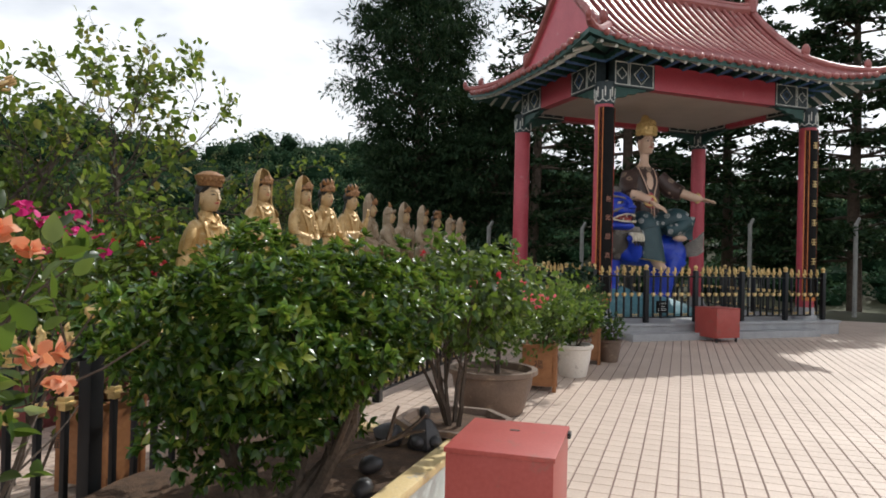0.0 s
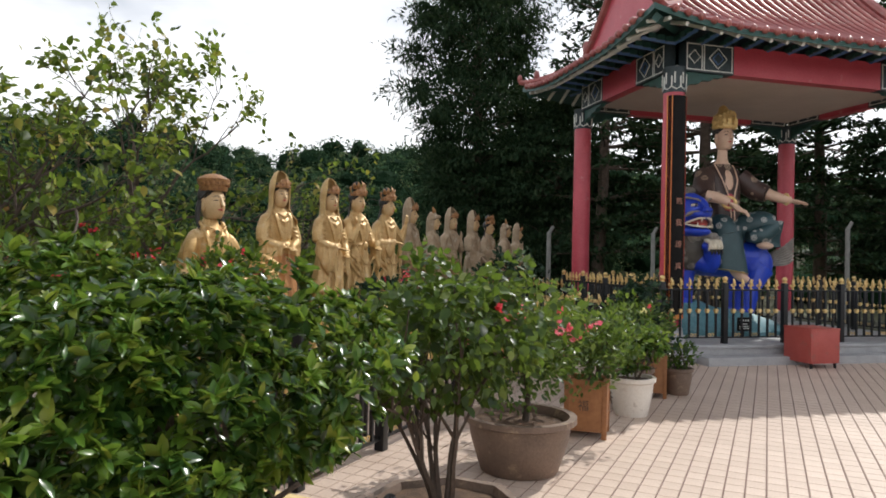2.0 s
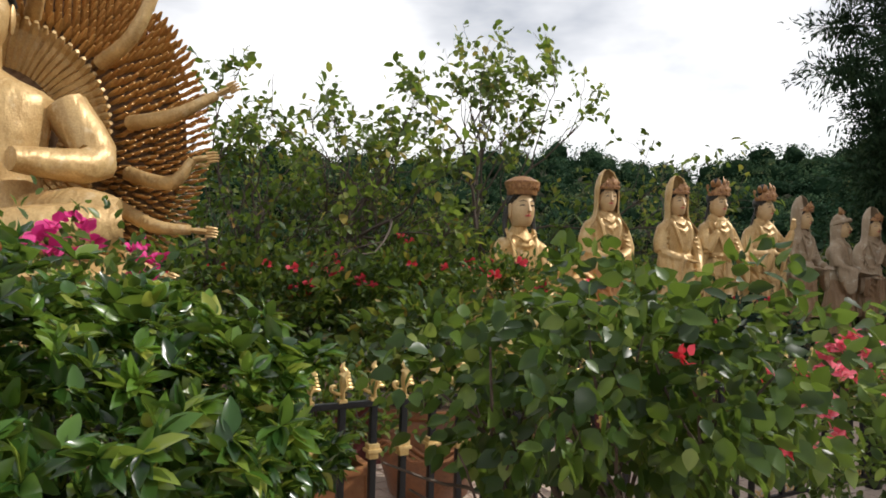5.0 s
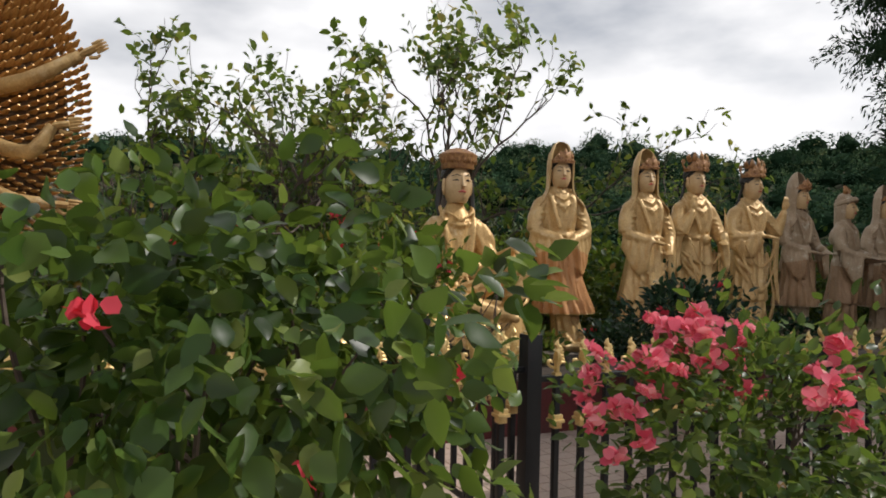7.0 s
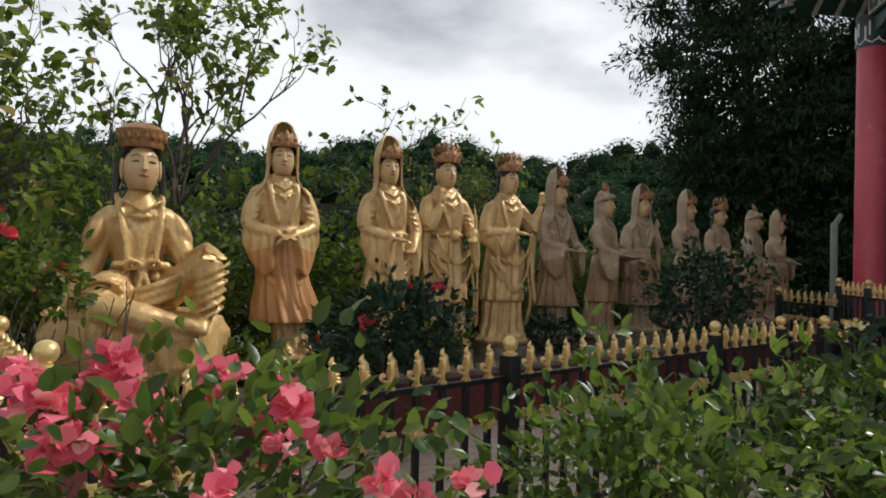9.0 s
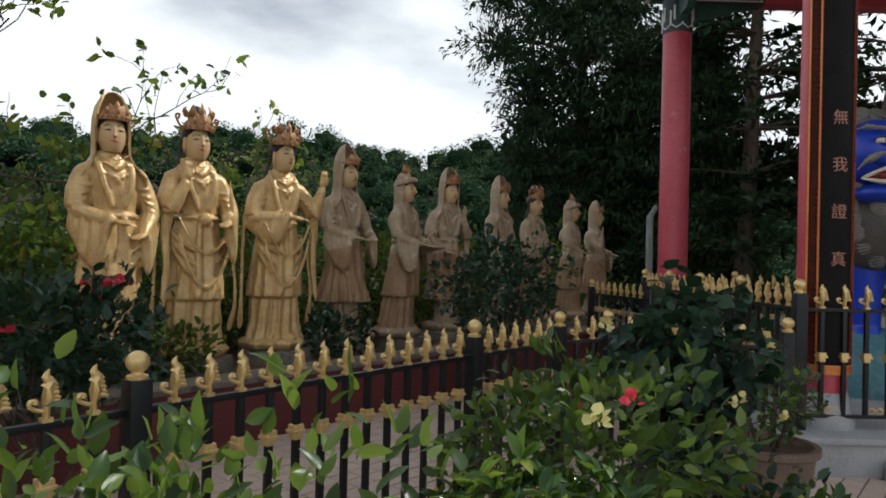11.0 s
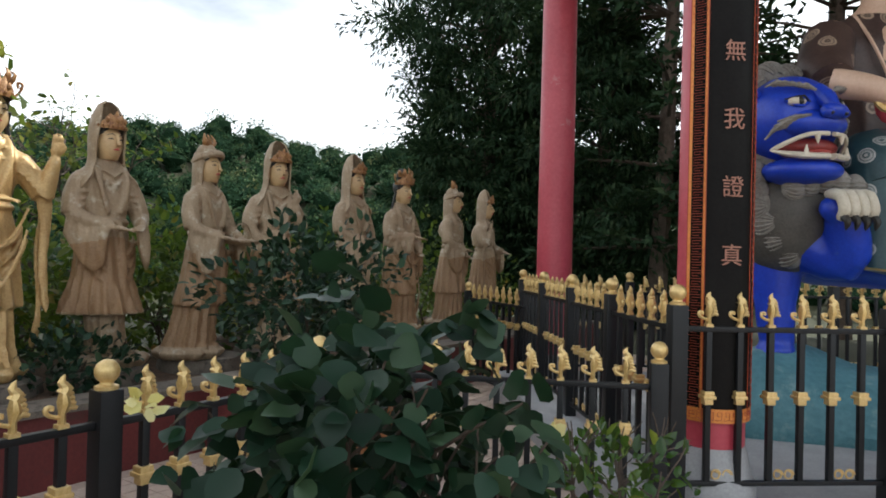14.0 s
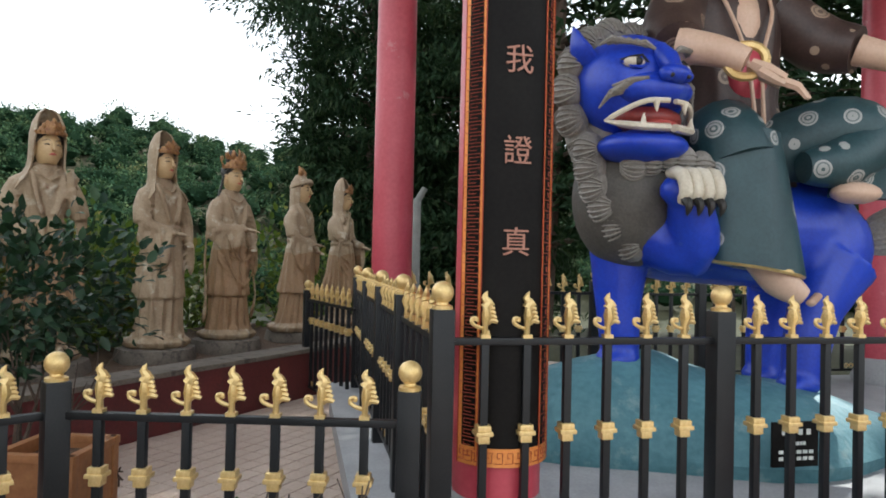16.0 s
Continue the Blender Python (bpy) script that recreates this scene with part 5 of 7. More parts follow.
def crown_on(bm, c, s, mat, gem, tall=0.2):
    lathe(bm, [(0.1 * s, 0.07 * s), (0.112 * s, 0.085 * s), (0.112 * s, 0.1 * s), (0.105 * s, 0.12 * s), (0.115 * s, tall * 0.8 * s), (0.1 * s, tall * s), (0.05 * s, (tall + 0.06) * s), (0.02 * s, (tall + 0.09) * s)], 20, mat, c, 0.05, 10)
    for k in range(11):
        a = (k - 5) * 0.36
        for r, z, q in ((0.113, 0.11, 0.014), (0.114, 0.15, 0.016), (0.1, tall + 0.01, 0.016)):
            ball(bm, Vector(c) + Vector((r * s * math.cos(a), r * s * math.sin(a), z * s + 0.02 * s * math.cos(2 * a))), (q * s * 0.7, q * s, q * s * 1.3), gem if k % 2 else mat, 6, 5)
    for sy in (-1, 1):
        tube(bm, smooth_path([Vector(c) + Vector(q) * s for q in ((0, sy * 0.1, 0.09), (-0.01, sy * 0.118, 0.12), (0, sy * 0.115, 0.15), (0.01, sy * 0.105, 0.14))], 3), 0.009 * s, 6, gem)
    ball(bm, Vector(c) + Vector((-0.02 * s, 0, (tall + 0.06) * s)), (0.05 * s, 0.05 * s, 0.06 * s), gem, 10, 8)


TORSO = [(0.98, 0.165, 0.205, 0.0), (1.1, 0.155, 0.195, 0.005), (1.22, 0.138, 0.168, 0.005), (1.36, 0.146, 0.19, 0.005), (1.48, 0.142, 0.208, 0.0), (1.56, 0.126, 0.215, -0.005), (1.62, 0.106, 0.185, -0.01),
         (1.67, 0.085, 0.13, -0.01), (1.71, 0.068, 0.085, -0.005), (1.75, 0.058, 0.062, 0.0), (1.86, 0.052, 0.055, 0.005)]
ARMS = {"clasp": ((0.04, 0.285, 1.24), (0.235, 0.06, 1.15)), "low": ((0.03, 0.29, 1.24), (0.2, 0.17, 1.05)), "raise": ((0.11, 0.275, 1.26), (0.17, 0.16, 1.5)),
        "high": ((0.06, 0.36, 1.3), (0.13, 0.4, 1.57)), "offer": ((0.07, 0.28, 1.24), (0.31, 0.15, 1.16)), "across": ((0.06, 0.285, 1.25), (0.24, -0.02, 1.26))}


def skirt(bm, rows, levels, folds, phase, mat=0, n=96):
    """A hanging skirt; rows: z, depth, width, fold depth. The folds run crisp and aslant."""
    rings = []
    for z in np.linspace(rows[0][0], rows[-1][0], levels):
        rx, ry, amp = prof_at(rows, z)
        ring = []
        for j in range(n):
            a = 2 * math.pi * j / n
            f = 1 - 2 * abs(math.sin(folds * a / 2 + phase + 2.2 * z * math.sin(a + phase)))
            w = 1 + amp * (0.75 * f + 0.5 * math.sin(3 * a + phase + 2.5 * z))
            ring.append((rx * math.cos(a) * w, ry * math.sin(a) * w, z))
        rings.append(ring)
    loft(bm, rings, mat)


def sleeve_fall(bm, el, wr, side, depth, mat):
    """The wide end of a sleeve that hangs below the forearm, in folds."""
    el, wr = Vector(el), Vector(wr)
    across = (wr - el).cross(Vector((0, 0, 1))).normalized()
    rings = []
    for i, t in enumerate(np.linspace(-0.05, 0.97, 13)):
        c = el.lerp(wr, t)
        d = depth * (0.35 + 0.75 * math.sin(math.pi * (0.12 + 0.62 * t)) ** 1.5)
        th = 0.05 + 0.014 * math.sin(i * 1.9)
        ring = []
        for k in range(14):
            q = k / 14 * 2 * math.pi
            down = (1 - math.cos(q)) / 2
            ring.append(c + across * th * math.sin(q) * (1 - 0.35 * down) + Vector((0.0, side * 0.05 * down, 0.06 - (d + 0.06) * down)))
        rings.append(ring)
    loft(bm, rings, mat)


def arm(bm, side, pose_kind, skin, cloth):
    """One arm of a standing figure; side +1 is its left."""
    s = side
    sh = (-0.005, s * 0.19, 1.53)
    (ex, ey, ez), (wx, wy, wz) = ARMS[pose_kind]
    el, wr = (ex, s * ey, ez), (wx, s * wy, wz)
    limb(bm, [sh, ((sh[0] + ex) / 2 - 0.01, (sh[1] + s * ey) / 2 + s * 0.018, (sh[2] + ez) / 2), el], [0.088, 0.088, 0.08], cloth, 12)
    limb(bm, [el, ((ex + wx) / 2, s * (ey + wy) / 2, (ez + wz) / 2 - 0.01), wr], [0.078, 0.062, 0.036], cloth, 11)
    d = {"raise": (0.1, -s * 0.1, 1), "high": (0.1, 0, 1)}.get(pose_kind, (0.7, -s * 0.6, -0.2))
    palm(bm, wr, d, (0, 0, 1) if pose_kind not in ("raise", "high") else (1, 0, 0), 1.2, skin)
    for k in range(4):
        t = 0.2 + 0.2 * k
        c = Vector(sh).lerp(Vector(el), t)
        tube(bm, [c + Vector((0.09 * math.cos(a), s * 0.075 * math.sin(a), -0.05 * math.cos(a) - 0.02 * k * math.sin(a))) for a in np.linspace(-0.5, 2.0, 8)], [0.004, 0.01, 0.013, 0.014, 0.013, 0.012, 0.009, 0.003], 5, cloth)
    if pose_kind in ("raise", "high"):
        o = Vector(el)
        tube(bm, smooth_path([o + Vector((0, 0, 0.04)), o + Vector((-0.02, s * 0.03, -0.2)), o + Vector((0.0, s * 0.02, -0.5)), o + Vector((0.03, s * 0.05, -0.85))], 4), [0.05, 0.06, 0.055, 0.05, 0.045, 0.04, 0.04, 0.035, 0.035, 0.035, 0.03, 0.03, 0.012], 8, cloth, 0.45)
    else:
        sleeve_fall(bm, el, wr, s, 0.36 if pose_kind != "across" else 0.24, cloth)


def tiara(bm, c, s, mat, gem, tall, wide=1.5):
    """A pierced front plate of flames on the hairline, with beads along its foot."""
    rows = []
    for k in range(27):
        a = (k / 13 - 1) * wide
        h = 0.085 + tall * math.cos(a / wide * 1.35) ** 1.4 * (0.86 + 0.14 * math.cos(a * 13))
        f = lambda r, z: Vector(c) + Vector((r * s * math.cos(a), r * s * math.sin(a), z * s))
        rows.append([f(0.104, 0.075), f(0.112, 0.075), f(0.114, h * 0.8), f(0.1, h), f(0.092, h * 0.97), f(0.1, h * 0.8)])
    loft(bm, rows, mat)
    for k in range(9):
        a = (k - 4) * wide / 4.3
        ball(bm, Vector(c) + Vector((0.115 * s * math.cos(a), 0.115 * s * math.sin(a), 0.095 * s)), (0.008 * s, 0.011 * s, 0.012 * s), gem, 6, 5)
    for a in (-0.6, 0, 0.6):
        ball(bm, Vector(c) + Vector((0.114 * s * math.cos(a), 0.114 * s * math.sin(a), 0.135 * s)), (0.01 * s, 0.016 * s, 0.022 * s), gem, 8, 6)


def standing_statue(at, z0, height, turn, head="veil", arms=("clasp", "clasp"), mats=("gold", "robe", "face"), seed=0, sash=False, label="", nod=0.0, split=1.08, hem=0.4, flare=0.0, hip=0.0, extra=None):
    """One mesh: lotus foot, draped robe, arms, head and headdress. arms: its right, its left; mats: upper robe, skirt, face."""
    body, lower, skin = mats
    bm = bmesh.new()
    rings = []
    for z in np.linspace(0.98, 1.86, 34):
        rx, ry, cx = prof_at(TORSO, z)
        amp = 0.035 if z < 1.6 else 0.0
        rings.append([(cx + rx * math.cos(a) * (1 + amp * math.sin(9 * a + z * 9)), ry * math.sin(a) * (1 + amp * math.sin(9 * a + z * 9)), z) for a in (2 * math.pi * j / 48 for j in range(48))])
    loft(bm, rings, 0)
    ph = seed * 1.3
    if hem > 0.15:
        skirt(bm, [(hem, 0.26, 0.325, 0.17), (hem + 0.12, 0.235, 0.295, 0.14), (0.75, 0.195, 0.24, 0.08), (0.95, 0.18, 0.222, 0.05), (1.12, 0.155, 0.195, 0.03)], 34, 15, ph)
        skirt(bm, [(0.08, 0.185, 0.21, 0.12), (0.18, 0.15, 0.165, 0.12), (0.32, 0.135, 0.15, 0.1), (hem + 0.2, 0.15, 0.18, 0.05)], 16, 13, ph + 1)
    else:
        skirt(bm, [(0.08, 0.235, 0.27, 0.14), (0.25, 0.2, 0.235, 0.12), (0.6, 0.18, 0.222, 0.1), (0.9, 0.18, 0.222, 0.06), (1.12, 0.155, 0.195, 0.03)], 44, 15, ph)
        skirt(bm, [(0.5, 0.225, 0.27, 0.1), (0.75, 0.2, 0.245, 0.08), (1.0, 0.175, 0.218, 0.04), (1.12, 0.155, 0.195, 0.02)], 20, 11, ph + 2)
    lathe(bm, [(0.26, 0.0), (0.3, 0.03), (0.32, 0.07), (0.28, 0.1), (0.18, 0.11)], 36, 0, (0, 0, 0), 0.08, 11)
    for sy in (-1, 1):
        ball(bm, (0.18, sy * 0.08, 0.12), (0.1, 0.045, 0.035), 2, 10, 6)
        ball(bm, (-0.005, sy * 0.182, 1.525), (0.09, 0.09, 0.085), 0, 14, 10)
        # shawl edges from the neck to the waist, and their long ends before the skirt
        tube(bm, smooth_path([(-0.02, sy * 0.11, 1.71), (0.11, sy * 0.125, 1.58), (0.155, sy * 0.1, 1.42), (0.165, sy * 0.05, 1.26)], 4), [0.022, 0.026, 0.028, 0.028, 0.027, 0.026, 0.026, 0.026, 0.025, 0.024, 0.022, 0.02, 0.016], 7, 0, 0.6)
        tube(bm, smooth_path([(0.17, sy * 0.04, 1.18), (0.2, sy * 0.06, 0.9), (0.215, sy * 0.05, 0.66), (0.225, sy * 0.07, 0.5)], 4), [0.022, 0.024, 0.026, 0.028, 0.03, 0.03, 0.032, 0.032, 0.034, 0.034, 0.036, 0.03, 0.012], 7, 0, 0.5)
        for k in range(3):
            zt, zb = 1.12 - 0.03 * k, 0.86 - 0.14 * k
            pts = [(0.205 * math.cos(a), 0.245 * math.sin(a), zt + (zb - zt) * (1 - abs(a) / 1.5) ** 0.8) for a in np.linspace(sy * 1.45, sy * (0.2 + 0.12 * k), 9)]
            tube(bm, pts, [0.006, 0.012, 0.017, 0.019, 0.019, 0.018, 0.015, 0.012, 0.005], 6)
    for k, z in enumerate((1.63, 1.56, 1.49)):
        tube(bm, [(0.045 + 0.11 * math.cos(a) * (0.78 + 0.1 * k), 0.165 * math.sin(a) * (0.8 - 0.12 * k), z + 0.07 * abs(math.sin(a))) for a in np.linspace(-1.2, 1.2, 9)], 0.009, 6, 0)
    for k in range(5):
        a = (k - 2) * 0.3
        ball(bm, (0.152 * math.cos(a), 0.13 * math.sin(a), 1.47 + 0.03 * abs(k - 2)), 0.017, 0, 6, 5)
    tube(bm, [(0.005 + 0.152 * math.cos(a), 0.178 * math.sin(a), 1.2) for a in np.linspace(-2.4, 2.4, 21)], 0.02, 7, 0)
    if sash:
        for z, dz, r in ((1.2, 0.34, 0.016), (1.05, 0.5, 0.015), (0.98, 0.4, 0.015)):
            tube(bm, [(0.185 + 0.05 * math.cos(a * 0.9), 0.235 * math.sin(a), z - dz * math.cos(a) ** 2 * 0.9) for a in np.linspace(-1.5, 1.5, 15)], r, 7, 0, 0.6)
        ball(bm, (0.185, 0, 1.19), (0.03, 0.06, 0.06), 0, 10, 8)
        for sy in (-1, 1):
            tube(bm, smooth_path([(0, sy * 0.25, 1.58), (0.04, sy * 0.36, 1.28), (0.0, sy * 0.35, 0.9), (0.05, sy * 0.37, 0.5), (0.0, sy * 0.35, 0.2)], 5), [0.02] * 16 + [0.024, 0.03, 0.034, 0.03, 0.015], 7, 0, 0.5)
    arm(bm, -1, arms[0], 2, 0)
    arm(bm, 1, arms[1], 2, 0)
    if extra == "staff":
        tube(bm, [(0.3, 0.2, 1.0), (0.3, 0.18, 1.35), (0.28, 0.18, 1.55)], [0.02, 0.022, 0.004], 7, 0)
        ball(bm, (0.28, 0.16, 1.2), (0.06, 0.06, 0.08), 0, 10, 8)
    if extra == "tray":
        lathe(bm, [(0.05, 1.08), (0.16, 1.11), (0.18, 1.14), (0.15, 1.145)], 18, 0, (0.36, 0.1, 0))
        tube(bm, [(0.36, 0.1 + 0.15 * math.cos(a), 1.14 + 0.17 * math.sin(a)) for a in np.linspace(0, math.pi, 11)], 0.012, 6, 0)
    low = (lambda c: 1 if hem + 0.02 < c.z < split - 0.25 * abs(c.y) and c.x * c.x + c.y * c.y * 0.7 < 0.09 else 0) if lower else None
    bm = fuse(bm, 0.0118 if at[1] < 12.5 else 0.014, 0, low)
    hc = (0.03, 0, 1.862)
    head_on(bm, hc, 1.24, (2, 3, 4), nod)
    if head == "veil":
        tiara(bm, hc, 1.18, 5, 5, 0.12, 1.2)
        veil(bm, hc, 1.22, 0, turn=nod)
    elif head == "crown":
        tiara(bm, hc, 1.2, 5, 5, 0.12, 1.9)
        ball(bm, (0.0, 0, hc[2] + 0.22), (0.075, 0.07, 0.1), 3, 14, 10)
        for k in range(5):
            a = (k - 2) * 0.62
            p = Vector(hc) + Vector((0.085 * math.cos(a), 0.11 * math.sin(a), 0.2))
            tube(bm, smooth_path([p, p + Vector((0.02 * math.cos(a), 0.03 * math.sin(a), 0.06)), p + Vector((-0.01, 0.0, 0.13 - 0.02 * abs(k - 2)))], 3), [0.03, 0.034, 0.032, 0.026, 0.018, 0.01, 0.003], 7, 5, 0.5)
        for sy in (-1, 1):
            tube(bm, smooth_path([(hc[0], sy * 0.125, hc[2] + 0.1), (hc[0], sy * 0.17, hc[2] + 0.15), (hc[0], sy * 0.19, hc[2] + 0.21), (hc[0], sy * 0.16, hc[2] + 0.22), (hc[0], sy * 0.165, hc[2] + 0.18)], 3), 0.01, 6, 5)
            tube(bm, smooth_path([(hc[0] - 0.02, sy * 0.115, 1.87), (-0.03, sy * 0.12, 1.75), (-0.01, sy * 0.18, 1.62)], 3), [0.02, 0.02, 0.018, 0.018, 0.016, 0.012, 0.005], 6, 3)
    else:
        tube(bm, [Vector(hc) + Vector((0.13 * math.cos(a) - 0.015, 0.123 * math.sin(a), 0.08 + 0.045 * math.cos(a))) for a in np.linspace(-2.6, 2.6, 21)], 0.03, 8, 0, 1.3)
        ball(bm, (hc[0] - 0.03, 0, hc[2] + 0.13), (0.1, 0.1, 0.1), 0, 16, 10)
        for sy in (-0.6, 0, 0.6):
            tube(bm, smooth_path([(hc[0] - 0.01, sy * 0.05, hc[2] + 0.2), (hc[0], sy * 0.12, hc[2] + 0.25), (hc[0] - 0.03, sy * 0.08, hc[2] + 0.33)], 3), [0.03, 0.034, 0.034, 0.028, 0.02, 0.012, 0.003], 7, 5, 0.6)
        veil(bm, (hc[0] - 0.02, hc[1], hc[2] - 0.05), 1.12, 0, 0.42, 0.14, nod)
    for v in bm.verts:
        z = v.co.z
        v.co.y += flare * max(0.0, (1.05 - z) / 1.05) ** 1.5 + hip * math.sin(math.pi * min(1.0, max(0.0, z - 0.1) / 1.7))
    ob = part("bodhisattva_statue", bm, [body, lower or body, skin, "hair", "lips", "crown"])
    k = height / 2.2
    ob.matrix_basis = Matrix.Translation((*at, z0)) @ Matrix.Rotation(radians(turn), 4, "Z") @ Matrix.Diagonal((k, k, k, 1))
    return tagged(ob, label, "statue", "row of statues")


SX, SZ = -5.82, 0.56
GOLD, TAN = ("gold", None, "face"), ("stone", "robetan", "face")
ROW = [
    (8.45, 2.13, -12, dict(head="veil", arms=("clasp", "clasp"), mats=("gold", "robe", "face"), flare=0.16, hem=0.38, nod=-0.1, label="gilded veiled bodhisattva statue with joined palms and a skirt browned for shade")),
    (9.57, 2.16, -6, dict(head="veil", arms=("clasp", "low"), mats=GOLD, flare=-0.1, hip=0.04, hem=0.1, nod=-0.1, label="gilded veiled bodhisattva statue with lowered arms")),
    (10.3, 2.2, -6, dict(head="crown", arms=("raise", "offer"), mats=GOLD, hip=0.03, sash=True, extra="staff", hem=0.1, label="gilded crowned bodhisattva statue raising one arm")),
    (11.22, 2.2, -8, dict(head="crown", arms=("across", "high"), mats=GOLD, hip=-0.03, sash=True, hem=0.1, flare=-0.05, nod=0.2, label="gilded crowned bodhisattva statue with looped sashes")),
    (12.05, 2.1, 2, dict(head="veil", arms=("clasp", "offer"), mats=TAN, flare=0.08, hem=0.44, nod=0.1, label="tan veiled bodhisattva statue in a long plain robe")),
    (12.98, 2.0, 16, dict(head="cap", arms=("offer", "offer"), mats=TAN, flare=-0.2, hip=0.02, hem=0.1, extra="tray", label="tan bodhisattva statue in a small cap bearing a tray")),
    (13.8, 2.06, -12, dict(head="veil", arms=("low", "raise"), mats=TAN, hip=-0.03, hem=0.42, label="tan veiled bodhisattva statue with one palm raised to the chest")),
    (14.92, 2.08, 4, dict(head="veil", arms=("clasp", "low"), mats=("stone", None, "face"), hip=0.03, hem=0.1, label="tan veiled bodhisattva statue with bright chest and crossed arms")),
    (15.82, 2.04, -2, dict(head="crown", arms=("across", "low"), mats=TAN, sash=True, hem=0.1, label="brown crowned bodhisattva statue with looped sashes")),
    (16.95, 2.0, 16, dict(head="cap", arms=("clasp", "low"), mats=TAN, flare=-0.16, hem=0.1, label="tan bodhisattva statue in a small cap and wide sleeves")),
    (17.8, 1.96, 16, dict(head="veil", arms=("raise", "offer"), mats=TAN, flare=-0.12, hem=0.4, label="tan veiled bodhisattva statue pointing ahead")),
]
for k, (y, h, turn, kw) in enumerate(ROW):
    standing_statue((SX, y), SZ, h, turn, seed=k + 1, **kw)
    bm = bmesh.new()
    lathe(bm, [(0.34, -0.2), (0.37, -0.05), (0.35, 0.05), (0.3, 0.06)], 16, wave=0.05, k=5)
    p = part("statue_plinth", bm, "ledge")
    p.matrix_basis = Matrix.Translation((SX, y, SZ - 0.055))
    tagged(p, "rough round stone plinth", "plinth", "statue plinths")


def seated_statue(at, z0, s, turn):
    """A figure at royal ease on a rock: one knee raised, one leg folded, an arm propped on the seat."""
    bm = bmesh.new()
    P = [(0.0, 0.18, 0.23, 0, 0.05), (0.15, 0.165, 0.2, 0, 0.04), (0.32, 0.13, 0.15, 0, 0.03), (0.5, 0.135, 0.17, 0, 0.02), (0.62, 0.12, 0.17, 0, 0.01), (0.68, 0.1, 0.135, -0.01, 0), (0.75, 0.07, 0.08, -0.01, 0), (0.79, 0.058, 0.062, 0, 0), (0.92, 0.055, 0.058, 0.01, 0)]
    robe(bm, P, 0.0, 0.92, 26, 0, 9, 0.4)
    # rock seat with draped cloth
    rings = []
    for z, r in ((-0.42, 0.52), (-0.3, 0.56), (-0.12, 0.55), (-0.02, 0.5), (0.02, 0.38)):
        rings.append([(0.08 + r * math.cos(a) * 0.85 * (1 + 0.06 * math.sin(5 * a + z * 6)), r * math.sin(a) * (1 + 0.06 * math.sin(7 * a + z * 9)), z) for a in (2 * math.pi * j / 32 for j in range(32))])
    loft(bm, rings, 1)
    # raised knee (its left), folded leg (its right)
    limb(bm, [(0.05, 0.13, 0.1), (0.25, 0.28, 0.24), (0.38, 0.36, 0.33)], [0.12, 0.11, 0.085], 0, 12)
    limb(bm, [(0.38, 0.36, 0.33), (0.42, 0.34, 0.15), (0.42, 0.3, -0.04)], [0.085, 0.082, 0.07], 0, 12)
    limb(bm, [(0.05, -0.12, 0.1), (0.3, -0.22, 0.1), (0.42, -0.28, 0.06)], [0.12, 0.115, 0.095], 0, 12)
    limb(bm, [(0.42, -0.28, 0.05), (0.5, -0.05, 0.0), (0.5, 0.14, -0.04)], [0.105, 0.09, 0.055], 0, 12)
    for k in range(6):
        t = 0.15 + k * 0.14
        o = Vector((0.4, 0.38, 0.34)).lerp(Vector((0.44, 0.32, -0.05)), t)
        tube(bm, [o + Vector((0.105 * math.cos(a), 0.1 * math.sin(a), 0.05 * math.sin(a))) for a in np.linspace(-1.8, 1.4, 9)], 0.014, 6, 0)
        o = Vector((0.12, -0.16, 0.12)).lerp(Vector((0.44, -0.28, 0.06)), t)
        tube(bm, [o + Vector((0.04 * math.sin(a), 0.14 * math.cos(a), 0.15 * math.sin(a))) for a in np.linspace(0.2, 2.9, 9)], 0.014, 6, 0)
    for p, q in (((0.44, 0.3, -0.06), (0.58, 0.28, -0.1)), ((0.5, 0.14, -0.06), (0.56, 0.28, -0.08))):
        limb(bm, [p, ((p[0] + q[0]) / 2, (p[1] + q[1]) / 2, p[2] + 0.01), q], [0.055, 0.05, 0.025], 2)
    for k in range(5):
        t = k / 4
        o = Vector((0.4, -0.3, 0.03)).lerp(Vector((0.46, 0.05, -0.05)), t)
        tube(bm, smooth_path([o + Vector((0.0, 0, 0.06)), o + Vector((0.08, 0, -0.1)), o + Vector((0.06, 0.02, -0.26 - 0.05 * math.sin(k * 2))), ], 4), [0.02, 0.03, 0.035, 0.035, 0.035, 0.035, 0.035, 0.03, 0.02], 7, 0)
    # arms
    limb(bm, [(0, -0.16, 0.6), (-0.02, -0.235, 0.42), (0.0, -0.3, 0.22), (0.04, -0.42, 0.03)], [0.08, 0.085, 0.08, 0.04], 0)
    palm(bm, (0.04, -0.42, 0.04), (0.5, -0.4, -0.15), (0, 0, 1), 1.2, 2)
    limb(bm, [(0, 0.16, 0.6), (0.03, 0.23, 0.45), (0.12, 0.28, 0.33)], [0.08, 0.085, 0.07], 0)
    limb(bm, [(0.12, 0.29, 0.33), (0.26, 0.31, 0.38), (0.4, 0.34, 0.43)], [0.052, 0.044, 0.03], 2)
    palm(bm, (0.4, 0.34, 0.43), (0.7, 0.3, -0.4), (0, 0, 1), 1.15, 2)
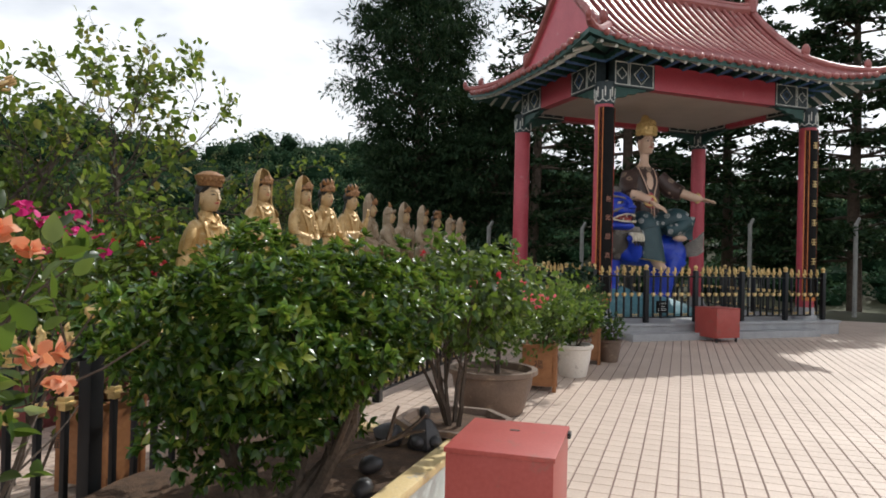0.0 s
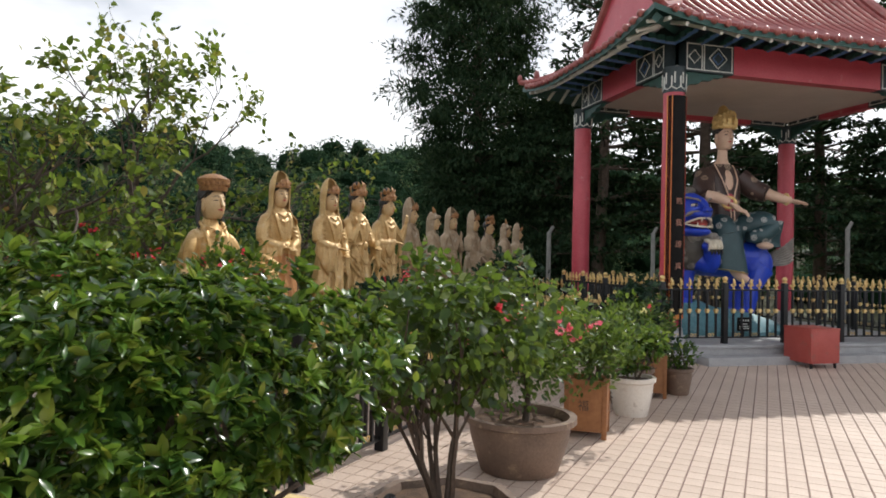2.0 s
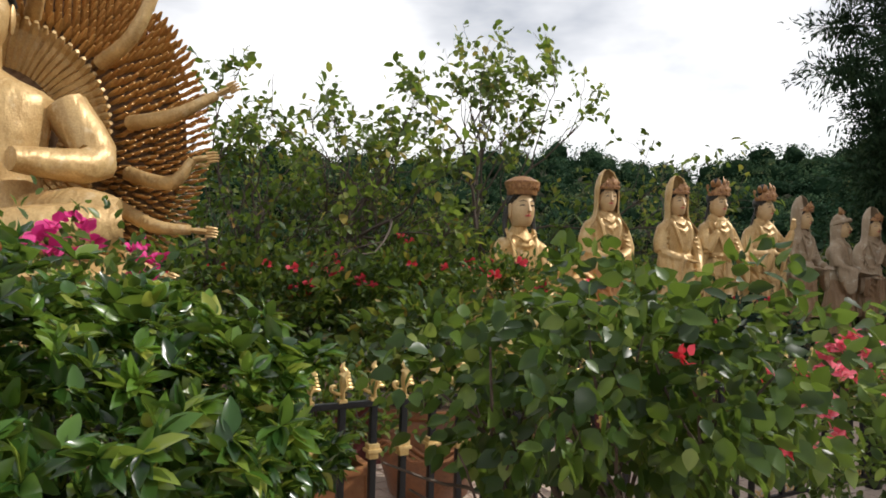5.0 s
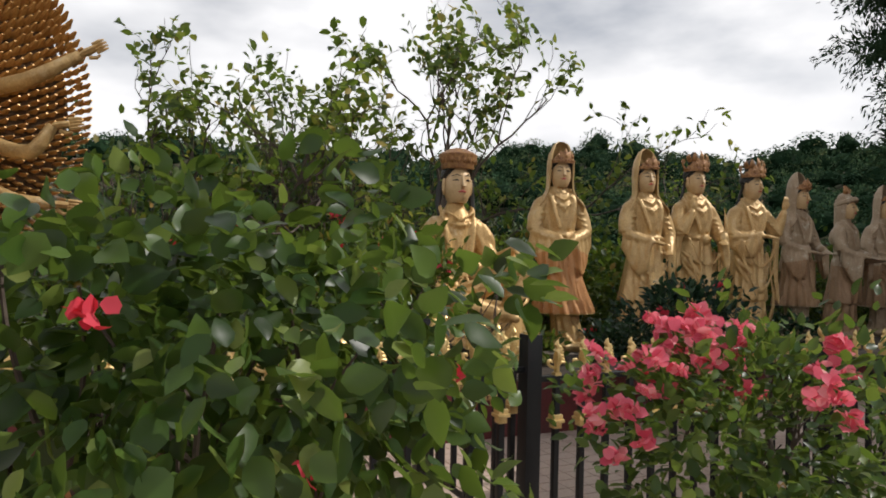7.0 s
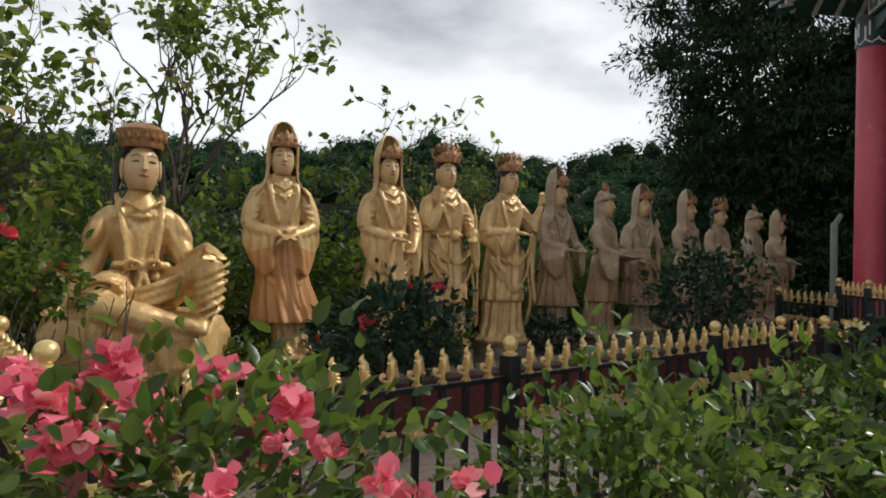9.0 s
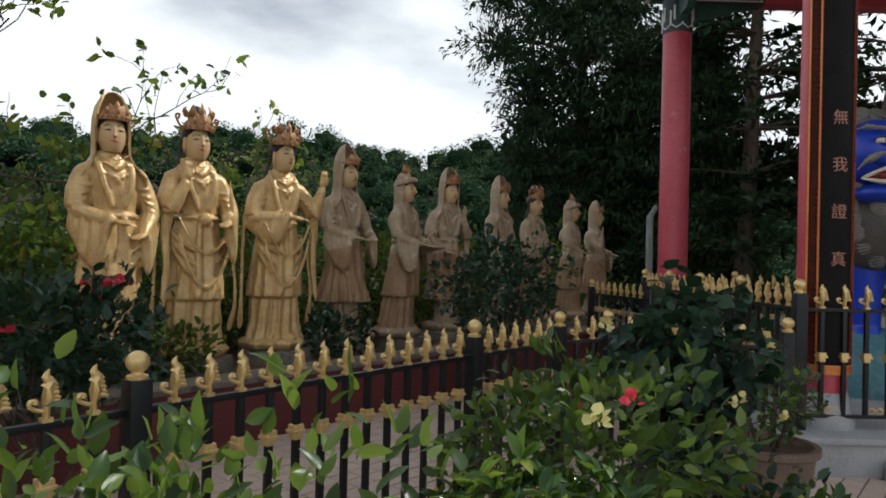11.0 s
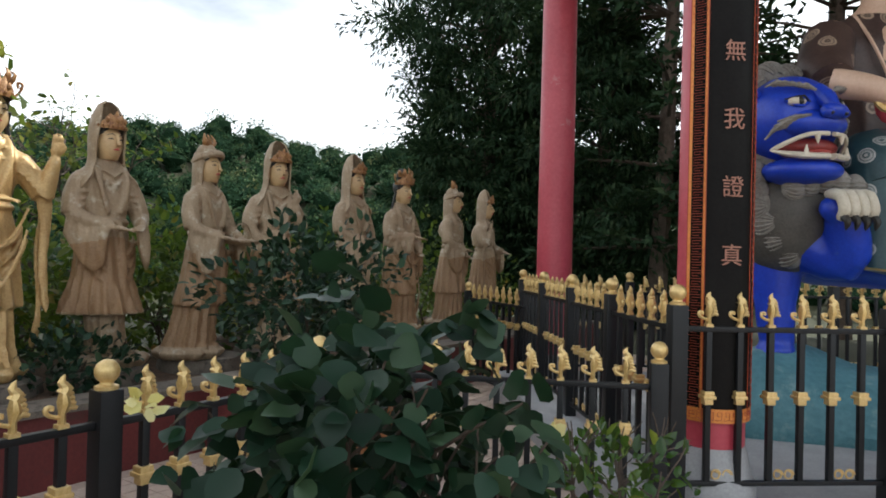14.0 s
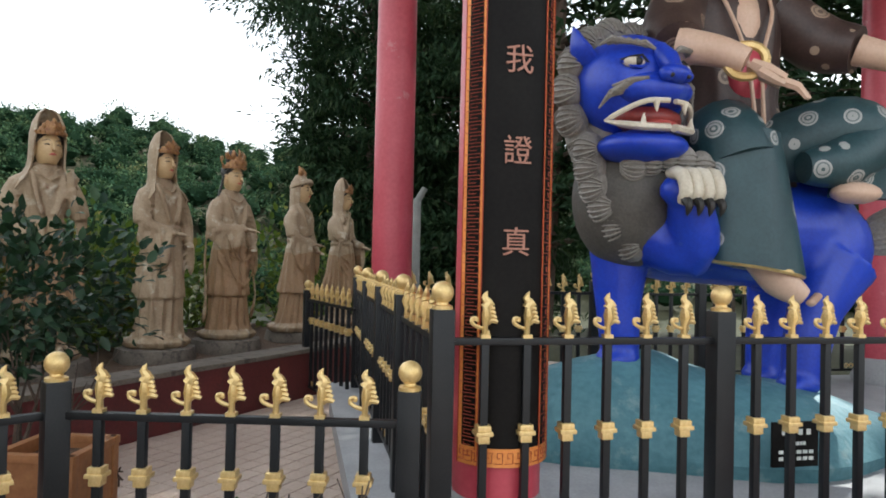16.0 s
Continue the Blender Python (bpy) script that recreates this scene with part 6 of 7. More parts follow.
    for sy in (-1, 1):
        tube(bm, smooth_path([(0.0, sy * 0.14, 0.77), (0.115, sy * 0.12, 0.6), (0.145, sy * 0.09, 0.4), (0.17, sy * 0.07, 0.2)], 4), [0.022] * 13, 7, 0, 0.6)
        tube(bm, smooth_path([(0.02, sy * 0.2, 0.62), (0.05, sy * 0.27, 0.48), (0.0, sy * 0.32, 0.24)], 4), [0.04, 0.05, 0.055, 0.06, 0.06, 0.05, 0.045, 0.035, 0.02], 7, 0)
    tube(bm, [(0.13 + 0.02 * math.cos(a), 0.155 * math.sin(a), 0.3) for a in np.linspace(-1.7, 1.7, 13)], 0.03, 7, 0)
    for sy in (-1, 1):
        tube(bm, smooth_path([(0.2, 0, 0.3), (0.23, sy * 0.07, 0.33), (0.2, sy * 0.1, 0.28), (0.21, 0.01, 0.29)], 3), 0.018, 6, 0)
        tube(bm, smooth_path([(0.2, 0, 0.29), (0.24, sy * 0.03, 0.16), (0.3, sy * 0.05, -0.05)], 3), 0.018, 6, 0)
    tube(bm, [(0.04 + 0.095 * math.cos(a), 0.13 * math.sin(a), 0.64 + 0.08 * abs(math.sin(a))) for a in np.linspace(-1.3, 1.3, 11)], 0.013, 6, 6)
    for k in range(7):
        a = (k - 3) * 0.3
        ball(bm, (0.135 * math.cos(a), 0.12 * math.sin(a), 0.6 + 0.01 * abs(k - 3)), 0.018, 6, 6, 5)
    for sy in (-1, 1):
        ball(bm, (0, sy * 0.155, 0.6), (0.082, 0.082, 0.08), 0, 12, 8)
    for k in range(3):
        z = 0.08 + 0.05 * k
        tube(bm, [(0.2 + 0.2 * math.cos(a), 0.03 + 0.22 * math.sin(a), z + 0.08 * math.sin(a)) for a in np.linspace(-1.2, 1.2, 9)], [0.01, 0.02, 0.024, 0.024, 0.024, 0.024, 0.024, 0.02, 0.01], 6)
    bm = fuse(bm, 0.0125, 0, lambda c: 1 if c.z < -0.03 else 0)
    hc = (0.035, 0, 0.945)
    head_on(bm, hc, 1.3, (2, 3, 4))
    lathe(bm, [(0.122, 0.1), (0.13, 0.115), (0.128, 0.14), (0.15, 0.19), (0.152, 0.215), (0.12, 0.235), (0.07, 0.26), (0.02, 0.27)], 26, 5, hc, 0.025, 13)
    for k in range(9):
        a = (k - 4) * 0.34
        ball(bm, Vector(hc) + Vector((0.14 * math.cos(a), 0.14 * math.sin(a), 0.17)), (0.012, 0.016, 0.03), 5, 6, 5)
    for sy in (-1, 1):
        tube(bm, smooth_path([(0.0, sy * 0.12, 0.95), (-0.01, sy * 0.14, 0.82), (0.03, sy * 0.15, 0.68)], 3), [0.03, 0.03, 0.028, 0.026, 0.022, 0.018, 0.008], 7, 3)
    ob = part("seated_bodhisattva_statue", bm, ["goldrich", "goldrich", "face", "hair", "lips", "crown", "gilt"])
    ob.matrix_basis = Matrix.Translation((*at, z0)) @ Matrix.Rotation(radians(turn), 4, "Z") @ Matrix.Diagonal((s, s, s, 1))
    return tagged(ob, "gilded bodhisattva statue seated at ease on a rock, one knee raised", "statue", "row of statues")


seated_statue((-5.85, 7.28), 0.54 + 0.42 * 1.2, 1.2, -6)


def thousand_arm_statue(at, z0, turn):
    """A seated figure before a round halo of hundreds of small carved palms, with larger arms between."""
    bm = bmesh.new()
    rr_ = random.Random(17)
    R0, R1 = 0.72, 1.46
    zc = 2.5
    # backing disc; the shade between the palms is put into its dark brown
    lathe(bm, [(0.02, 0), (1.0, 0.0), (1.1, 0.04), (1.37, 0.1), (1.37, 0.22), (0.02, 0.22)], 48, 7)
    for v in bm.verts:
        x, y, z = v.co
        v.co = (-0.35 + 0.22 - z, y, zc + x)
    k = 78
    for i in range(k):
        a = 2 * math.pi * i / k
        c, s = math.cos(a), math.sin(a)
        tube(bm, [(-0.1, 0.45 * c, zc + 0.45 * s), (-0.02, 0.6 * c, zc + 0.6 * s), (0.02, 0.74 * c, zc + 0.74 * s)], [0.02, 0.033, 0.036], 6, 0)
        tube(bm, [(0.0, 0.72 * c, zc + 0.72 * s), (0.06, 0.77 * c, zc + 0.77 * s), (0.11, 0.8 * c, zc + 0.8 * s)], [0.038, 0.034, 0.016], 6, 0)
    for ring in range(12):
        r = R0 + 0.09 + ring * (R1 - R0 - 0.1) / 11
        n = int(2 * math.pi * r / 0.062)
        for i in range(n):
            a = 2 * math.pi * (i + 0.5 * (ring % 2)) / n
            c, s = math.cos(a), math.sin(a)
            x0 = -0.2 - 0.014 * ring
            b = Vector((x0, r * c, zc + r * s))
            d = Vector((0.17, 0.055 * c, 0.055 * s + rr_.uniform(-0.01, 0.02)))
            tube(bm, [b, b + d * 0.55, b + d * 0.8 + Vector((0, 0.02 * c, 0.02 * s)), b + d * 1.1 + Vector((0, 0.045 * c, 0.02 + 0.045 * s))], [0.016, 0.02, 0.03, 0.01], 5, 1, 0.6)
    for a, reach, up in ((75, 1.5, 0.2), (42, 1.5, 0.2), (12, 1.56, 0.0), (-12, 1.4, 0.1), (-28, 1.56, 0.0), (-42, 1.5, -0.05), (105, 1.5, 0.2), (138, 1.5, 0.2), (168, 1.56, 0), (192, 1.4, 0.1), (208, 1.56, 0), (222, 1.5, 0)):
        c, s = math.cos(radians(a)), math.sin(radians(a))
        pts = [(0.0, 0.95 * c, zc + 0.95 * s - 0.1), (0.28, 1.25 * c, zc + 1.25 * s - 0.12), (0.34, reach * c, zc + reach * s + up)]
        limb(bm, pts, [0.06, 0.055, 0.038], 2)
        palm(bm, pts[2], (0.1, c, s + 0.4), (1, 0, 0), 1.3, 2)
    P = [(0.0, 0.38, 0.5, 0, 0.02), (0.25, 0.36, 0.46, 0, 0.02), (0.5, 0.3, 0.38, 0, 0.01), (0.85, 0.3, 0.42, 0, 0.01), (1.1, 0.24, 0.46, 0, 0), (1.2, 0.14, 0.22, 0, 0), (1.26, 0.11, 0.12, 0, 0), (1.45, 0.1, 0.11, 0, 0)]
    b0 = len(bm.verts)
    robe(bm, P, 0.0, 1.45, 24, 2, 9, 0.3)
    bm.verts.ensure_lookup_table()
    for v in bm.verts[b0:]:
        v.co.x += 0.35
        v.co.z += 1.55
    for sy in (-1, 1):
        limb(bm, [(0.35, sy * 0.2, 1.72), (0.7, sy * 0.62, 1.8), (0.78, sy * 0.86, 1.78)], [0.22, 0.21, 0.16], 2, 12)
        limb(bm, [(0.78, sy * 0.84, 1.76), (0.95, sy * 0.4, 1.7), (0.95, 0.0, 1.68)], [0.17, 0.16, 0.1], 2, 12)
        limb(bm, [(0.35, sy * 0.5, 2.6), (0.5, sy * 0.72, 2.2), (0.85, sy * 0.25, 2.15)], [0.16, 0.14, 0.08], 2, 10)
    head_on(bm, (0.42, 0, 3.2), 2.0, (2, 3, 4))
    crown_on(bm, (0.42, 0, 3.2), 2.0, 5, 6, 0.2)
    lathe(bm, [(0.7, 0.9), (0.72, 1.0), (0.6, 1.1), (0.75, 1.22), (0.95, 1.3), (1.02, 1.42), (0.9, 1.52), (0.7, 1.58)], 36, 0, (0.25, 0, 0), 0.05, 14)
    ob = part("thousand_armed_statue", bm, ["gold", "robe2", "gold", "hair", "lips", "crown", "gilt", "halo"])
    ob.matrix_basis = Matrix.Translation((*at, z0)) @ Matrix.Rotation(radians(turn), 4, "Z")
    return tagged(ob, "large gilded thousand-armed statue seated before a round halo of palms", "statue")


thousand_arm_statue((-5.95, 2.62), 0.0, -4)
bm = bmesh.new()
box(bm, -6.8, 1.8, -0.1, -5.2, 3.4, 0.84, 0, bevel=0.02)
box(bm, -6.85, 1.75, 0.84, -5.15, 3.45, 0.9, 1, bevel=0.02)
tagged(part("statue_pedestal", bm, ["maroon", "ledge"]), "maroon painted block pedestal with a stone top", "pedestal")

# ---- lion with rider in the pavilion ----
LM = PM @ Matrix.Translation((2.06, 1.62, 0)) @ Matrix.Rotation(radians(180), 4, "Z")  # x towards the head, y towards the walk


bm = bmesh.new()
rings = []
for z, r in ((PZ, 1.0), (0.36, 1.02), (0.5, 0.93), (0.62, 0.8), (0.7, 0.6), (0.74, 0.35)):
    rings.append([(0.05 + 1.5 * r * math.cos(a) * (1 + 0.06 * math.sin(3 * a + 1)), 0.98 * r * math.sin(a) * (1 + 0.08 * math.sin(5 * a)), z + (0.13 * math.cos(a) + 0.03 * math.sin(4 * a)) * (z > 0.4)) for a in (2 * math.pi * j / 40 for j in range(40))])
loft(bm, rings, 0)
rock = tagged(part("rock_mound", bm, "rock"), "rounded rock mound painted teal under the lion", "rock")
rock.matrix_basis = LM

bm = bmesh.new()
# trunk of the body, chest, rump
limb(bm, [(0.72, 0, 1.78), (0.35, 0, 1.76), (-0.2, 0, 1.72), (-0.62, 0.05, 1.72), (-0.95, 0.05, 1.62)], [0.36, 0.42, 0.4, 0.42, 0.25], 0, 22)
ball(bm, (-0.68, 0.22, 1.6), (0.36, 0.26, 0.36), 0, 18, 12)
ball(bm, (-0.68, -0.22, 1.6), (0.36, 0.26, 0.36), 0, 18, 12)
for pts, r in (([(0.78, 0.12, 1.6), (0.8, 0.14, 1.2), (0.78, 0.15, 0.86)], [0.22, 0.15, 0.12]), ([(-0.72, 0.3, 1.5), (-0.52, 0.34, 1.15), (-0.42, 0.36, 0.72)], [0.27, 0.17, 0.13]), ([(-0.78, -0.3, 1.5), (-0.72, -0.34, 1.1), (-0.66, -0.34, 0.66)], [0.27, 0.17, 0.13])):
    limb(bm, pts, r, 0, 14)
    f = Vector(pts[-1])
    for k in range(4):
        ball(bm, f + Vector((0.07 + 0.02 * math.cos(k), 0.085 + 0.01 * (k % 2), -0.04)) + Vector(((k - 1.5) * 0.055, 0.0, 0)), (0.045, 0.06, 0.045), 2, 8, 6)
    ball(bm, f + Vector((0.03, 0.02, -0.02)), (0.15, 0.14, 0.08), 0, 12, 8)
# raised paw
limb(bm, [(0.75, 0.28, 1.7), (0.5, 0.5, 1.55), (0.6, 0.64, 1.84)], [0.2, 0.17, 0.13], 0, 14)
ball(bm, (0.64, 0.67, 1.9), (0.17, 0.11, 0.11), 0, 14, 10)
bm = fuse(bm, 0.024, 0)
for k in range(4):
    x = 0.745 - k * 0.07
    tube(bm, smooth_path([(x, 0.66, 2.0), (x, 0.79, 1.98), (x, 0.84, 1.88), (x, 0.79, 1.82)], 3), [0.03, 0.038, 0.042, 0.042, 0.04, 0.039, 0.039, 0.037, 0.034, 0.024], 9, 2)
    tube(bm, smooth_path([(x, 0.82, 1.84), (x, 0.87, 1.8), (x, 0.85, 1.74)], 3), [0.03, 0.03, 0.028, 0.024, 0.02, 0.012, 0.003], 7, 3)


def scallop(c, out, wide, size):
    """A shell-shaped curl of the mane with combed ridges; out is its way off the neck, wide the way across."""
    out, wide = Vector(out).normalized(), Vector(wide).normalized()
    up = out.cross(wide)
    m = Matrix((out, wide, up)).transposed().to_4x4()
    ball(bm, c, (size * 0.95, size * 0.8, size), 1, 14, 10, m)
    for j in range(6):
        t = (j - 2.5) * 0.3
        tube(bm, [Vector(c) + (out * math.cos(e) * 0.97 * math.cos(t) + wide * math.sin(e) * 0.84 + up * math.sin(t) * math.cos(e) * 1.02) * size for e in np.linspace(-1.2, 1.2, 9)], size * 0.07, 5, 1)


# head, turned to the walk
HM = Matrix.Translation((0.86, 0.36, 2.5)) @ Matrix.Rotation(radians(100), 4, "Z")
q = lambda x, y, z: HM @ Vector((x, y, z))
HR = HM.to_3x3()
hb = lambda c, r, mat, u=16, v=12: ball(bm, q(*c), r, mat, u, v, HR.to_4x4())
# mane: a ruff of combed curls round the face and down the breast, smooth breast hair
ball(bm, (0.84, 0.14, 2.4), (0.34, 0.34, 0.46), 1, 22, 14)
ball(bm, (0.76, 0.2, 1.88), (0.38, 0.36, 0.46), 6, 24, 16)
for k in range(14):
    a = radians(-165 + k * 25.4)
    scallop(q(-0.12, 0.37 * math.sin(a), 0.02 + 0.4 * math.cos(a)), HR @ Vector((0.35, math.sin(a), math.cos(a))), HR @ Vector((1, -0.3 * math.sin(a), -0.3 * math.cos(a))), 0.12)
for k in range(6):
    scallop((1.12 - 0.012 * k * k, 0.36, 2.16 - 0.115 * k), (1, 0.35, -0.25), (-0.35, 1, 0), 0.115)
for k in range(5):
    scallop((0.9 - 0.1 * k, 0.5 + 0.02 * k, 2.12 - 0.03 * abs(k - 2)), (0.2, 1, -0.5), (1, -0.2, 0), 0.1)
hb((0.0, 0, 0.06), (0.33, 0.35, 0.33), 0, 26, 18)
hb((0.22, 0, -0.01), (0.2, 0.25, 0.115), 0, 22, 14)
tube(bm, [q(0.27, 0, 0.24), q(0.36, 0, 0.15), q(0.41, 0, 0.08)], [0.05, 0.065, 0.05], 10, 0)
hb((0.42, 0, 0.06), (0.06, 0.11, 0.055), 0)
for sy in (-1, 1):
    hb((0.43, sy * 0.065, 0.045), (0.045, 0.045, 0.036), 0, 10, 8)
    hb((0.462, sy * 0.06, 0.035), (0.016, 0.018, 0.014), 3, 8, 6)
    # almond eyes with dark rims and pupils
    hb((0.262, sy * 0.165, 0.14), (0.05, 0.075, 0.036), 2, 14, 10)
    hb((0.3, sy * 0.165, 0.14), (0.02, 0.026, 0.026), 3, 10, 8)
    for up in (-1, 1):
        tube(bm, [q(0.3, sy * 0.09, 0.138), q(0.315, sy * 0.15, 0.14 + up * 0.034), q(0.285, sy * 0.2, 0.14 + up * 0.028), q(0.24, sy * 0.25, 0.15)], 0.008, 6, 3 if up > 0 else 0)
    # painted brow and whisker tufts
    for j in range(5):
        tube(bm, [q(0.33 - j * 0.02, sy * (0.07 + j * 0.035), 0.215 + 0.012 * j), q(0.31 - j * 0.025, sy * (0.13 + j * 0.04), 0.25 + 0.008 * j), q(0.26 - j * 0.03, sy * (0.19 + j * 0.035), 0.255)], [0.01, 0.02, 0.006], 6, 1)
        tube(bm, [q(0.37 - j * 0.03, sy * (0.14 + j * 0.02), 0.03 - j * 0.016), q(0.31 - j * 0.025, sy * (0.22 + j * 0.02), 0.02 - j * 0.018), q(0.22 - j * 0.02, sy * (0.29 + j * 0.008), 0.0 - j * 0.03)], [0.012, 0.02, 0.006], 6, 1)
    tube(bm, smooth_path([q(-0.02, sy * 0.31, 0.2), q(0.0, sy * 0.38, 0.28), q(-0.03, sy * 0.4, 0.4)], 3), [0.09, 0.09, 0.085, 0.07, 0.05, 0.03, 0.006], 9, 0, 0.5)
    # gums and fangs
    tube(bm, smooth_path([q(0.4, sy * 0.02, -0.095), q(0.37, sy * 0.14, -0.1), q(0.29, sy * 0.23, -0.14), q(0.17, sy * 0.3, -0.2)], 3), [0.016] * 9 + [0.008], 7, 2)
    tube(bm, smooth_path([q(0.4, sy * 0.02, -0.25), q(0.36, sy * 0.15, -0.25), q(0.27, sy * 0.24, -0.23), q(0.17, sy * 0.3, -0.2)], 3), [0.034] * 6 + [0.03, 0.024, 0.016, 0.008], 7, 2, 0.7)
    tube(bm, [q(0.385, sy * 0.1, -0.1), q(0.39, sy * 0.1, -0.165)], [0.024, 0.004], 7, 2)
    tube(bm, [q(0.36, sy * 0.17, -0.24), q(0.365, sy * 0.17, -0.175)], [0.022, 0.004], 7, 2)
hb((0.18, 0, -0.17), (0.17, 0.22, 0.085), 4)
hb((0.26, 0, -0.215), (0.12, 0.12, 0.03), 5)
hb((0.13, 0, -0.33), (0.27, 0.28, 0.105), 0, 22, 14)
# tail tuft and saddle fringe
for k in range(7):
    tube(bm, smooth_path([(-0.98, 0.3, 1.6 + k * 0.03), (-1.2, 0.42, 1.62 + k * 0.05), (-1.4, 0.42, 1.7 + k * 0.07)], 4), [0.03, 0.05, 0.055, 0.055, 0.05, 0.045, 0.035, 0.025, 0.008], 6, 1)
tube(bm, [(0.3, 0.36, 2.05), (0.0, 0.43, 1.75), (-0.3, 0.42, 1.6)], [0.05, 0.09, 0.05], 8, 1, 0.4)
lion = tagged(part("lion_statue", bm, ["blue", "mane", "ivory", "hair", "mouth", "lips", "breast"]), "bright blue lion statue with grey mane, bared teeth and raised paw", "statue")
lion.matrix_basis = LM


def medallions(name, ground_a, ground_b, disc, scale):
    """Painted cloth: round medallions on a dark ground."""
    m = surface(name, ground_a, ground_b, 0.45, scale=5, fine=50, bump=0.06)
    n, l = m.node_tree.nodes, m.node_tree.links
    b = n["Principled BSDF"]
    src = b.inputs["Base Color"].links[0].from_socket
    co = n.new("ShaderNodeTexCoord")
    v = n.new("ShaderNodeTexVoronoi")
    v.inputs["Scale"].default_value, v.inputs["Randomness"].default_value = scale, 0.55
    r = n.new("ShaderNodeValToRGB")
    r.color_ramp.interpolation = "CONSTANT"
    e = r.color_ramp.elements
    e[0].position, e[0].color = 0.0, (0.8, 0.8, 0.8, 1)
    e[1].position, e[1].color = 0.08, (0.1, 0.1, 0.1, 1)
    for p, c in ((0.13, 0.75), (0.2, 0.25), (0.24, 0.85), (0.3, 0.0)):
        x = e.new(p)
        x.color = (c, c, c, 1)
    mx = n.new("ShaderNodeMix")
    mx.data_type = "RGBA"
    mx.inputs["B"].default_value = (*disc, 1)
    l.new(co.outputs["Object"], v.inputs["Vector"])
    l.new(v.outputs["Distance"], r.inputs["Fac"])
    l.new(r.outputs["Color"], mx.inputs["Factor"])
    l.new(src, mx.inputs["A"])
    l.new(mx.outputs["Result"], b.inputs["Base Color"])
    return m


M["tealcloth"] = medallions("teal_medallion_cloth", (0.012, 0.04, 0.05), (0.03, 0.075, 0.085), (0.42, 0.42, 0.4), 5.2)
M["browncloth"] = medallions("brown_medallion_cloth", (0.035, 0.02, 0.018), (0.08, 0.05, 0.042), (0.4, 0.3, 0.22), 4.2)
# rider: faces the walk, sits across the lion's back; x ahead, y to its left
RM = PM @ Matrix.Translation((2.12, 1.6, 2.0)) @ Matrix.Rotation(radians(-90), 4, "Z")
bm = bmesh.new()
P = [(0.0, 0.36, 0.5, 0, 0.05), (0.3, 0.33, 0.43, 0, 0.04), (0.6, 0.26, 0.34, 0, 0.03), (0.95, 0.25, 0.37, 0, 0.02), (1.25, 0.24, 0.43, -0.02, 0.02), (1.42, 0.17, 0.38, -0.03, 0.01), (1.52, 0.11, 0.18, -0.02, 0), (1.6, 0.09, 0.1, 0, 0), (1.85, 0.085, 0.09, 0.01, 0)]
robe(bm, P, 0.0, 1.85, 34, 0, 10, 0.8)
for f in bm.faces:
    if f.calc_center_median().z > 1.5:
        f.material_index = 2
# hanging leg (its right) under a medallion skirt
limb(bm, [(0.1, -0.18, 0.22), (0.42, -0.3, 0.28), (0.52, -0.28, 0.1)], [0.26, 0.24, 0.23], 1, 16)
rings = []
for t in np.linspace(0, 1, 9):
    w = 0.24 + 0.05 * t
    rings.append([(0.5 + 0.13 * t * 0.4 + w * 0.75 * math.cos(a) * (1 + 0.05 * math.sin(6 * a + t * 3)), -0.26 + 0.1 * t + w * 1.15 * math.sin(a) * (1 + 0.05 * math.sin(5 * a)), 0.3 - 0.85 * t - 0.05 * math.sin(a) * t) for a in (2 * math.pi * j / 26 for j in range(26))])
loft(bm, rings, 1)
limb(bm, [(0.55, -0.12, -0.45), (0.6, -0.02, -0.62), (0.66, 0.1, -0.72)], [0.13, 0.11, 0.06], 2, 12)
for k in range(5):
    ball(bm, (0.72 - k * 0.012, 0.1 + k * 0.022, -0.75 + 0.01 * k), (0.04, 0.018, 0.022), 2, 8, 6)
tube(bm, [(0.5 + 0.25 * math.cos(a), -0.16 + 0.33 * math.sin(a), -0.55 - 0.05 * math.sin(a)) for a in np.linspace(-2, 2, 15)], 0.018, 6, 5)
# folded leg (its left) with a hanging cloth
limb(bm, [(0.1, 0.2, 0.22), (0.4, 0.55, 0.36), (0.5, 0.72, 0.32)], [0.26, 0.25, 0.2], 1, 16)
limb(bm, [(0.5, 0.7, 0.3), (0.55, 0.45, 0.14), (0.52, 0.2, 0.1)], [0.2, 0.17, 0.1], 1, 14)
rings = []
for t in np.linspace(0, 1, 7):
    rings.append([(0.52 + 0.1 * math.cos(a) + 0.03 * math.sin(t * 5 + a), 0.66 + 0.3 * math.sin(a) * (1 - 0.1 * t), 0.42 - 0.5 * t) for a in (2 * math.pi * j / 22 for j in range(22))])
loft(bm, rings, 1)
ball(bm, (0.62, 0.5, -0.06), (0.13, 0.16, 0.07), 2, 12, 8)
# arms: right one over the lion's head, left one stretched out
limb(bm, [(0.0, -0.38, 1.3), (0.2, -0.55, 1.0), (0.36, -0.6, 0.85)], [0.19, 0.2, 0.17], 0, 14)
limb(bm, [(0.36, -0.6, 0.86), (0.5, -0.42, 0.8), (0.6, -0.28, 0.72)], [0.12, 0.1, 0.08], 2, 12)
tube(bm, [(0.6 + 0.09 * math.cos(a) * 0.6, -0.28 + 0.1 * math.cos(a), 0.72 + 0.1 * math.sin(a)) for a in np.linspace(0, 6.3, 15)], 0.028, 7, 5)
palm(bm, (0.61, -0.26, 0.7), (0.35, 0.6, -0.45), (0.4, 0, 1), 2.6, 2)
limb(bm, [(0.0, 0.38, 1.3), (0.15, 0.6, 1.05), (0.35, 0.75, 0.95)], [0.19, 0.2, 0.16], 0, 14)
